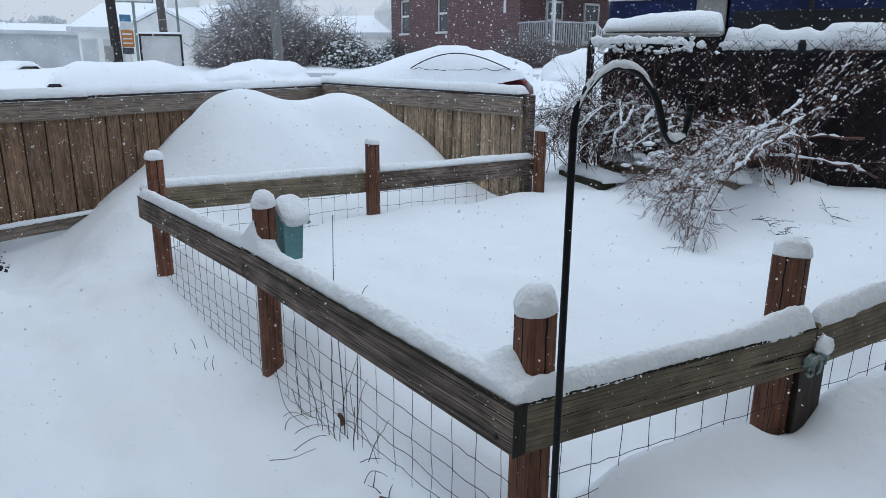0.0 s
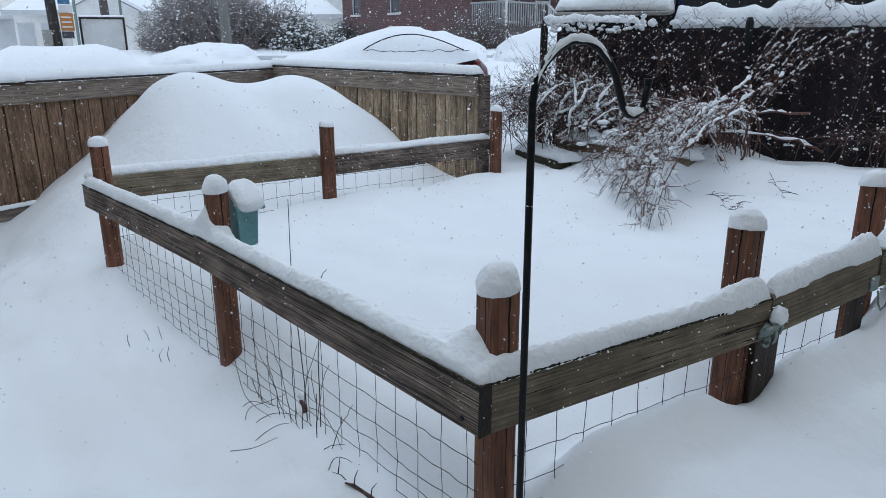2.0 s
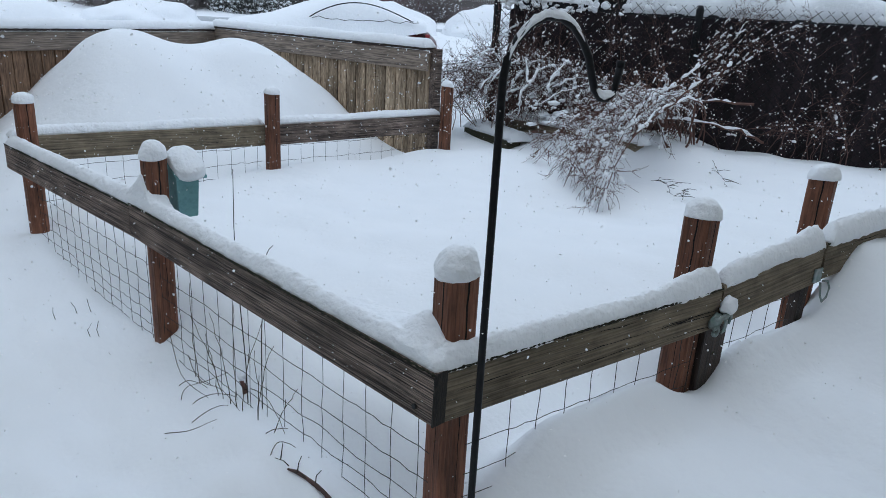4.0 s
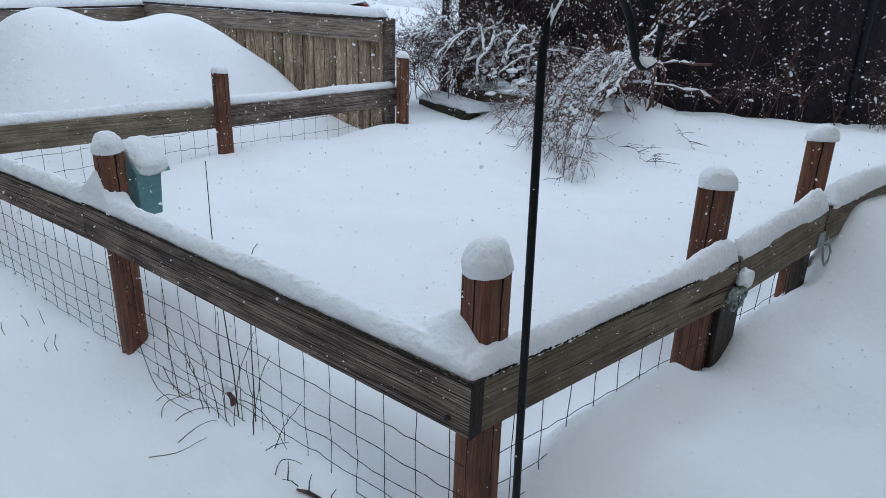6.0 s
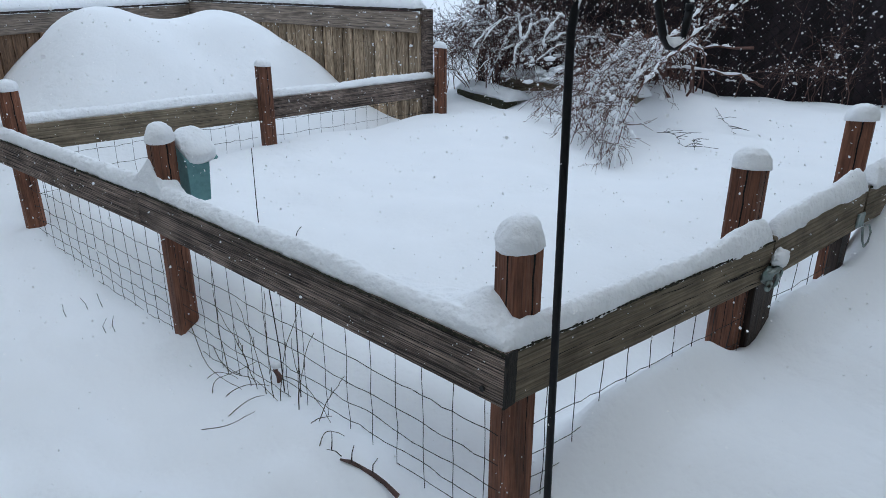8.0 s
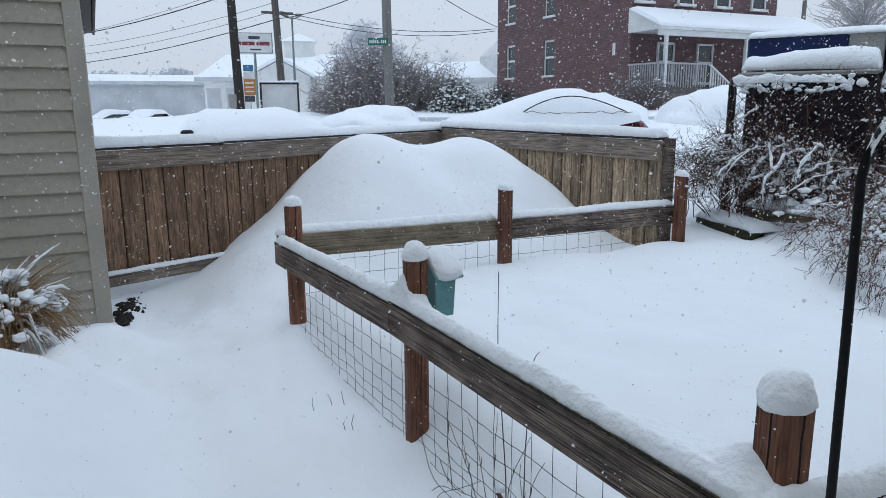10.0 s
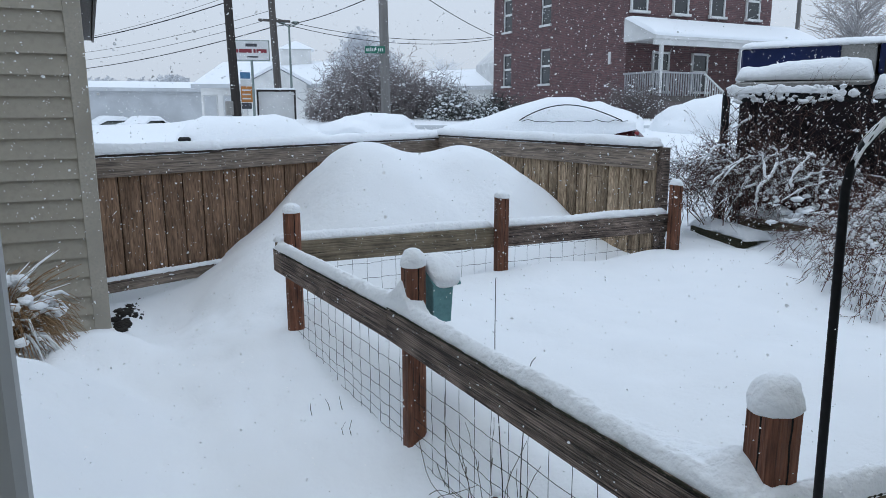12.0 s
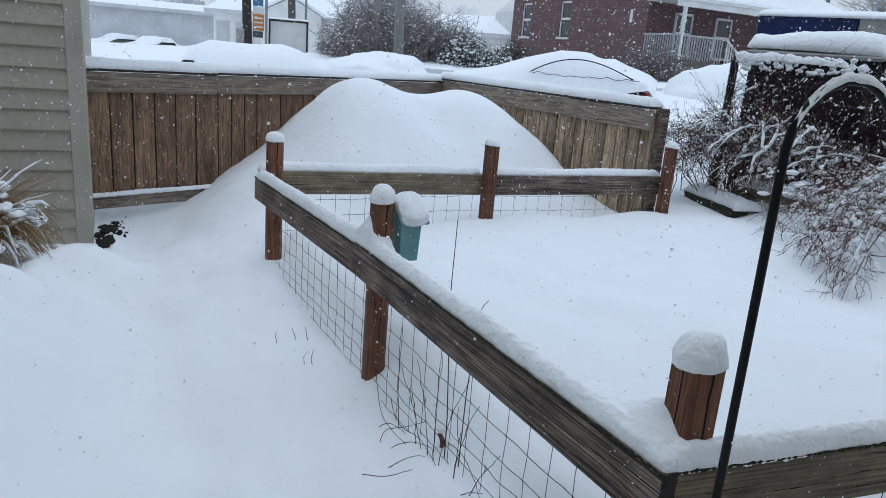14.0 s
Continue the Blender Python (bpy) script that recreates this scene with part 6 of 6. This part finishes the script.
brick_house = thing("brick_house", (18.6, 22.1, 0.5), "two-storey red brick house with white porch under snow", "house")


def holed_wall(length, tall, holes, th):
    """A wall in the plane x = 0 along +y with rectangular openings (y0, y1, z0, z1)."""
    ys = sorted({0, length, *(h[0] for h in holes), *(h[1] for h in holes)})
    zs_ = sorted({0, tall, *(h[2] for h in holes), *(h[3] for h in holes)})
    bm = bmesh.new()
    for y0, y1 in zip(ys, ys[1:]):
        for z0, z1 in zip(zs_, zs_[1:]):
            cy, cz = (y0 + y1) / 2, (z0 + z1) / 2
            if not any(h[0] < cy < h[1] and h[2] < cz < h[3] for h in holes):
                box(bm, 0, th, y0, y1, z0, z1)
    bmesh.ops.remove_doubles(bm, verts=bm.verts, dist=0.0005)
    return bm


HOLES = [(y, y + 0.85, z, z + 1.62) for y in (5.28, 8.72) for z in (2.07, 4.79)]
part("wall", holed_wall(10.5, 8.5, HOLES, 0.3), BRICKWALL, brick_house)
part("wall", boxed(0.31, 8.3, 0.0, 0.3, 0, 8.5), BRICKWALL, brick_house)
part("wall", boxed(0.31, 8.3, 10.2, 10.5, 0, 8.5), BRICKWALL, brick_house)
part("wall", boxed(8.0, 8.3, 0.31, 10.19, 0, 8.5), BRICKWALL, brick_house)
part("roof", boxed(-0.25, 8.55, -0.25, 10.75, 8.5, 8.75, bevel=0.03), POLEDARK, brick_house)


def sash(parent, m, w, h):
    win = part("window", boxed(0.10, 0.13, 0.02, w - 0.02, 0.02, h - 0.02), GLASS, parent, "dim sash window", m)
    bm = bmesh.new()
    box(bm, 0.05, 0.14, -0.01, 0.06, 0, h)
    box(bm, 0.05, 0.14, w - 0.06, w + 0.01, 0, h)
    box(bm, 0.05, 0.14, 0.0, w, h - 0.09, h)
    box(bm, 0.05, 0.14, 0.0, w, h * 0.48, h * 0.54)
    part("frame", bm, WHITE, win, "white painted sash frame")
    part("sill", boxed(-0.08, 0.14, -0.05, w + 0.05, -0.1, 0.0, bevel=0.01), WHITE, win, "snowy white sill")


for y0, y1, z0, z1 in HOLES:
    sash(brick_house, pose(0, y0, z0), y1 - y0, z1 - z0)
for x in (0.12, 2.35, 4.45, 6.62):
    sash(brick_house, pose(x + 0.85, -0.15, 4.75, 0, 0, 90), 0.85, 1.5)
for x in (1.4, 3.6, 6.4):
    sash(brick_house, pose(x + 0.9, -0.15, 1.6, 0, 0, 90), 0.9, 1.6)
part("porch_roof", (lambda bm: [bm.faces.new([v[i] for i in f]) for v in [[bm.verts.new(p) for p in ((-0.15, -1.85, 3.62), (9.45, -1.85, 3.62), (9.45, -0.02, 4.45), (-0.15, -0.02, 4.45), (-0.15, -1.85, 3.50), (9.45, -1.85, 3.50), (9.45, -0.02, 3.50), (-0.15, -0.02, 3.50))]] for f in ((0, 1, 2, 3), (4, 7, 6, 5), (0, 4, 5, 1), (1, 5, 6, 2), (3, 2, 6, 7), (0, 3, 7, 4))] and bm)(bmesh.new()), WHITE, brick_house, "white porch roof")
part("porch_beam", boxed(-0.1, 9.4, -1.78, -1.66, 3.28, 3.498), WHITE, brick_house)
part("porch_deck", boxed(-0.1, 9.35, -1.8, -0.02, 1.15, 1.35), POLEWOOD, brick_house)
for x in (0.28, 4.6, 9.2):
    part("porch_post", boxed(x - 0.06, x + 0.06, -1.78, -1.66, 0.2, 3.28), WHITE, brick_house)
for x in range(20):
    part("baluster", boxed(-0.05 + x * 0.13, -0.01 + x * 0.13, -1.74, -1.70, 1.36, 2.22), PORCH, brick_house)
part("porch_rail", boxed(-0.1, 2.6, -1.76, -1.68, 2.22, 2.29), PORCH, brick_house)
for k in range(12):
    part("baluster", boxed(-0.09, -0.05, -1.58 + k * 0.13, -1.54 + k * 0.13, 1.36, 2.22), PORCH, brick_house)
part("porch_rail", boxed(-0.11, -0.03, -1.675, -0.03, 2.22, 2.29), PORCH, brick_house)
part("porch_skirt", boxed(-0.08, 9.3, -1.77, -1.74, 0.2, 1.145), DARKBUSH, brick_house, "dark lattice under the porch deck")
part("stair_rail", boxed(0, 1.5, -0.03, 0.03, -0.07, 0.0), WHITE, brick_house, "", pose(2.66, -1.75, 2.25, 0, 32, 0))
for x in range(9):
    part("baluster", boxed(2.7 + x * 0.14, 2.74 + x * 0.14, -1.74, -1.70, 0.6, 2.2 - x * 0.085), WHITE, brick_house)
part("plaque", boxed(-0.02, 0.0, 0.9, 1.06, 2.7, 3.2), WHITE, brick_house)
lone("porch_snow", loft(fine([(-0.2, 0.9, 0.16, 0.0), (0.1, 1.0, 0.2, 0.0), (9.3, 1.0, 0.2, 0.0), (9.55, 0.9, 0.16, 0.0)], 3), 14, 0.04, 3.0), CRUMB, "snow on the porch roof", "snow", m=pose(18.6, 22.1, 0.5) @ pose(0, -0.95, 4.02, 24, 0, 0), smooth=True)


# ---- buildings further off ----
def hall(name, label, a, b, z0, eave, ridge, depth, material, doors=()):
    """A plain building whose front runs from a to b, with a snowy pitched or flat roof."""
    a, b = Vector((*a[:2], 0)), Vector((*b[:2], 0))
    turn_ = math.degrees(math.atan2(b.y - a.y, b.x - a.x))
    ln = (b - a).length
    ob = thing(name, (a.x, a.y, z0), label, "building", turn=turn_)
    part("wall", boxed(0, ln, 0, depth, -0.5, eave), material, ob)
    bm = bmesh.new()
    v = [bm.verts.new(p) for p in ((-0.4, -0.4, eave), (ln + 0.4, -0.4, eave), (ln + 0.4, depth + 0.4, eave), (-0.4, depth + 0.4, eave), (-0.4, depth / 2, ridge), (ln + 0.4, depth / 2, ridge))]
    for f in ((0, 1, 5, 4), (2, 3, 4, 5), (1, 2, 5), (3, 0, 4), (3, 2, 1, 0)):
        bm.faces.new([v[i] for i in f])
    part("roof", bm, SNOW, ob, "roof white with snow")
    part("eave_board", boxed(-0.42, ln + 0.42, -0.44, -0.40, eave - 0.22, eave + 0.02), GREYWALL, ob)
    for x0, x1, zz, m_ in doors:
        w = part("window", boxed(x0 * ln, x1 * ln, -0.05, 0.0, 0.1, zz), m_, ob, "dim window")
        part("frame", boxed(x0 * ln - 0.08, x1 * ln + 0.08, -0.03, 0.0, 0.02, zz + 0.08), WHITE, w)
    return ob


hall("garage_building", "long low grey building with snowy flat roof", (-2.63, 55.12, 0.44), (7.17, 54.53, 0.6), 0.3, 2.65, 3.3, 9, GREYWALL)
hall("service_building", "white single-storey building with snowy roof", (5.12, 44.72, 0.71), (11.37, 41.34, 0.85), 0.3, 2.6, 4.3, 11, OFFWHITE, ((0.03, 0.13, 1.9, GREYWALL), (0.2, 0.34, 1.9, GREYWALL), (0.4, 0.55, 1.9, GLASS), (0.85, 0.93, 1.2, GREYWALL)))
gable = thing("gable_building", (7.22, 41.33, 0.3), "white gabled wing with snowy roof", "building", turn=-14)
bm = bmesh.new()
v = [bm.verts.new(p) for p in ((0, 0, 0), (3.4, 0, 0), (3.4, 0, 2.6), (1.7, 0, 3.5), (0, 0, 2.6), (0, 9, 0), (3.4, 9, 0), (3.4, 9, 2.6), (1.7, 9, 3.5), (0, 9, 2.6))]
for f in ((0, 1, 2, 3, 4), (9, 8, 7, 6, 5), (0, 4, 9, 5), (1, 6, 7, 2), (2, 7, 8, 3), (3, 8, 9, 4)):
    bm.faces.new([v[i] for i in f])
part("wall", bm, OFFWHITE, gable)
for s in (-1, 1):
    part("roof", boxed(0, 2.2, -0.4, 9.2, 0.02, 0.17), SNOW, gable, "roof white with snow", pose(1.7, 0, 3.52, 0, 28, 0) if s > 0 else pose(1.7, 0, 3.52, 0, 152, 0) @ pose(0, 0, -0.19))
part("vent", boxed(1.5, 1.9, -0.03, 0.0, 2.5, 2.75), GREYWALL, gable)
cupola = thing("cupola", (11.82, 47.45, 4.0), "white roof cupola capped with snow", "cupola", turn=-15)
part("body", boxed(-1.0, 1.0, -1.0, 1.0, -1.6, 1.35, bevel=0.05), OFFWHITE, cupola)
part("roof", (lambda bm: (bmesh.ops.create_cone(bm, cap_ends=True, segments=4, radius1=1.7, radius2=0.1, depth=0.6), bm)[1])(bmesh.new()), SNOW, cupola, "", pose(0, 0, 1.65, 0, 0, 45))
hall("low_house", "low house with snow-covered roof", (17.63, 41.16, 1.65), (21.28, 37.03, 1.74), 0.6, 2.2, 3.4, 6, OFFWHITE)
clap = thing("clapboard_house", (19.38, 34.66, 0.5), "narrow white clapboard house end", "house", turn=-12)
bm = bmesh.new()
v = [bm.verts.new(p) for p in ((1.2, 0, 0), (2.6, 0, 0), (2.6, 0, 5.0), (1.2, 0, 3.7), (1.2, 6, 0), (2.6, 6, 0), (2.6, 6, 5.0), (1.2, 6, 3.7))]
for f in ((0, 1, 2, 3), (7, 6, 5, 4), (0, 3, 7, 4), (1, 5, 6, 2), (3, 2, 6, 7)):
    bm.faces.new([v[i] for i in f])
part("wall", bm, WHITE, clap)
w = part("window", boxed(1.5, 2.1, -0.04, 0.0, 1.7, 2.6), GLASS, clap, "dim window")
part("frame", boxed(1.44, 2.16, -0.02, 0.0, 1.62, 2.68), WHITE, w)
for i in range(14):
    part("clapboard", boxed(1.2, 2.6, -0.03, -0.005, 0.2 + i * 0.19, 0.22 + i * 0.19), GREYWALL, clap)
low_wall = thing("low_wall", (6.64, 16.5, 0.3), "low grey concrete wall along the street", "wall", turn=-32)
part("slab", boxed(-0.3, 9.0, -0.1, 0.1, 0, 0.62, bevel=0.02), GREYWALL, low_wall)


# ---- bushes and trees across the street ----
def far_bush(name, label, at, size, seed, n, snow_n, material, twig=0.022, big=0.036):
    rnd_ = random.Random(seed)
    bm, wood, cap_ = bmesh.new(), bmesh.new(), bmesh.new()
    ob = thing(name, at, label, "bush")
    for i in range(n):
        a = rnd_.uniform(0, 2 * math.pi)
        x, y = size[0] * 0.8 * rnd_.uniform(-1, 1), size[1] * 0.6 * rnd_.uniform(-1, 1)
        top = size[2] * (1 - 0.75 * (x / size[0]) ** 2) * rnd_.uniform(0.6, 1.05) * (1 + 0.18 * nz(x * 1.3, seed, 0))
        p, w, pts = Vector((x, y, 0)), Vector((0.35 * x / size[0], rnd_.gauss(0, 0.2), 1)).normalized(), []
        for k in range(6):
            pts.append(p.copy())
            p = p + w * top / 5
            w = (w + Vector((rnd_.gauss(0, 0.2), rnd_.gauss(0, 0.2), 0))).normalized()
        tube(wood, pts, [twig * (1 - 0.13 * k) for k in range(6)], 3, False)
        for k in range(7):
            j = rnd_.randint(1, 5)
            q = pts[j]
            u = Vector((rnd_.gauss(0, 1), rnd_.gauss(0, 1), rnd_.gauss(0.35, 0.6))).normalized() * rnd_.uniform(0.2, 0.55)
            mid = q + u * 0.5 + Vector((0, 0, rnd_.uniform(-0.05, 0.08)))
            tube(bm, [q, mid, q + u], [twig * 0.6, twig * 0.45, twig * 0.25], 3, False)
            e = q + u
            for _ in range(2):
                u2 = Vector((rnd_.gauss(0, 1), rnd_.gauss(0, 1), rnd_.gauss(0.2, 0.7))).normalized() * rnd_.uniform(0.12, 0.3)
                tube(bm, [mid, mid + u2], [twig * 0.4, twig * 0.2], 3, False)
            if rnd_.random() < snow_n:
                s = rnd_.uniform(0.012, big)
                lump(cap_, mid, (s * 1.3, s * 1.3, s * 0.7), i, 0.3, 1)
    tagged(part("stems", wood, material, ob), kind="stuff")
    tagged(part("crown", bm, material, ob), kind="stuff")
    lone("bush_snow", cap_, CRUMB, "snow sprinkled through the bush", "snow", "snow on far bushes", "stuff", m=pose(*at), smooth=True)


far_bush("bush", "large bare grey bush dusted with snow", (7.85, 22.64, 0.7), (2.1, 1.5, 2.60), 51, 520, 0.40, BUSHTWIG, 0.015)
far_bush("bush", "spreading bare bush beside the street", (9.75, 22.81, 0.7), (1.8, 1.2, 2.1), 52, 240, 0.40, BUSHTWIG, 0.015)
far_bush("evergreen_shrub", "low dark shrub heavy with snow", (10.59, 21.24, 0.7), (1.5, 1.0, 1.25), 53, 120, 0.9, EVERGREEN, 0.018, 0.065)
far_bush("bush", "bare brown bush before the porch", (16.7, 19.4, 0.9), (1.5, 0.7, 1.5), 55, 110, 0.3, DARKBUSH, 0.011)
far_bush("bush", "wide bare grey bush beside the white building", (7.30, 24.79, 0.6), (1.2, 1.2, 1.3), 56, 150, 0.35, BUSHTWIG, 0.014)
far_bush("evergreen_shrub", "dark shrub against the brick house", (12.83, 22.28, 0.7), (0.9, 0.8, 1.2), 54, 60, 0.25, EVERGREEN)


def far_tree(at, tall, width, seed, n, bark):
    rnd_ = random.Random(seed)
    ob = thing("tree", at, "bare tree coloured pale grey for haze", "tree", "far trees")
    part("trunk", tube(bmesh.new(), [(0, 0, -1), (0.1, 0, tall * 0.4), (0, 0, tall * 0.75)], [0.22, 0.15, 0.05], 8), bark, ob)
    bm = bmesh.new()
    for i in range(n):
        z = tall * rnd_.uniform(0.18, 0.75)
        a, up = rnd_.uniform(0, 2 * math.pi), rnd_.uniform(0.3, 0.6)
        w = Vector((math.cos(a) * width * rnd_.uniform(0.4, 1), math.sin(a) * width * rnd_.uniform(0.4, 1), tall * 0.25 * rnd_.uniform(0.5, 1.2)))
        s = Vector((0, 0, z))
        tube(bm, [s, s + w * 0.5 + Vector((0, 0, 0.2)), s + w], [0.05, 0.035, 0.015], 3, False)
        for k in range(9):
            t = rnd_.uniform(0.3, 1)
            u = Vector((rnd_.gauss(0, 1), rnd_.gauss(0, 1), rnd_.gauss(0.6, 0.6))) * width * 0.2
            tube(bm, [s + w * t, s + w * t + u], [0.02, 0.01], 3, False)
    part("crown", bm, bark, ob)


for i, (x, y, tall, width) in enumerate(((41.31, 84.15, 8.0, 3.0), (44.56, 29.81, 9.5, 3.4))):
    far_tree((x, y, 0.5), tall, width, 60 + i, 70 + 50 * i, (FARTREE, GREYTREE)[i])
# wooded rise far beyond the street; its pale colour stands in for snowfall haze
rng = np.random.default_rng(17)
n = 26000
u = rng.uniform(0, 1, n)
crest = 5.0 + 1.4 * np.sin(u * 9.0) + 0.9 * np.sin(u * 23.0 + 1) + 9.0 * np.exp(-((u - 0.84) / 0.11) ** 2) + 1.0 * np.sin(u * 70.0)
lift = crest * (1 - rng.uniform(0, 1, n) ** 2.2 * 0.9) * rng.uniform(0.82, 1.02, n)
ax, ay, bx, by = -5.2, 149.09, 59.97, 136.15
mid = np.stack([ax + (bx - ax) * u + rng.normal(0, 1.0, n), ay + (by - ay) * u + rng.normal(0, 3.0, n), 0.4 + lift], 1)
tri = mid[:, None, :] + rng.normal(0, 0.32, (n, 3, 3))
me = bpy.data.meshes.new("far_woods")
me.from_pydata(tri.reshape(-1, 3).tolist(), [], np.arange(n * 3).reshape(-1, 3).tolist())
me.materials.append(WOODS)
tagged(new("far_woods", me), "distant wooded rise coloured pale grey for haze", "woods", "", "stuff")
pole_thing("utility_pole", "distant grey utility pole", (36.97, 28.39, 0.5), -0.1, 9.5, 0.14, 0.11, POLEGREY)

# ---- falling snow, hanging in the air ----
rng = np.random.default_rng(7)


def flakes(count, near, far_, size, power):
    """Loose flakes through the air in front of the house, each a small six-sided sheet."""
    ang = rng.uniform(radians(-12), radians(100), count)
    dist = near + (far_ - near) * rng.uniform(0, 1, count) ** power
    pos = np.stack([-1.05 + np.sin(ang) * dist, -0.95 + np.cos(ang) * dist, 1.27 + dist * rng.uniform(-0.75, 0.42, count)], 1)
    ground = np.array([height(p[0], p[1]) for p in pos]) if far_ < 8 else np.full(count, 0.9)
    pos = pos[pos[:, 2] > ground + 0.03]
    n = len(pos)
    corner = np.array([[math.cos(k * math.pi / 3), math.sin(k * math.pi / 3), 0] for k in range(6)])[None] * rng.uniform(0.55, 1.1, (n, 6, 1))
    turn_ = np.linalg.qr(rng.normal(0, 1, (n, 3, 3)))[0]
    corner = corner @ turn_
    s = size * rng.uniform(0.5, 1.3, (n, 1, 1))
    v = (pos[:, None, :] + corner * s).reshape(-1, 3)
    f = np.arange(n * 6).reshape(-1, 6)
    return v, f


groups, at0 = [], 0
for spec in ((1500, 0.8, 2.2, 0.0022, 1.0), (28000, 2.0, 6.5, 0.0040, 0.8), (20000, 6.0, 16.0, 0.0066, 0.8), (46000, 15.0, 34.0, 0.0115, 0.7)):
    v, f = flakes(*spec)
    groups.append((v, f + at0))
    at0 += len(v)
me = bpy.data.meshes.new("falling_snow")
me.from_pydata(np.concatenate([g[0] for g in groups]).tolist(), [], np.concatenate([g[1] for g in groups]).tolist())
me.materials.append(FLAKE)
tagged(new("falling_snow", me), "white snowflakes hanging in the air", "snowflakes", "", "stuff")
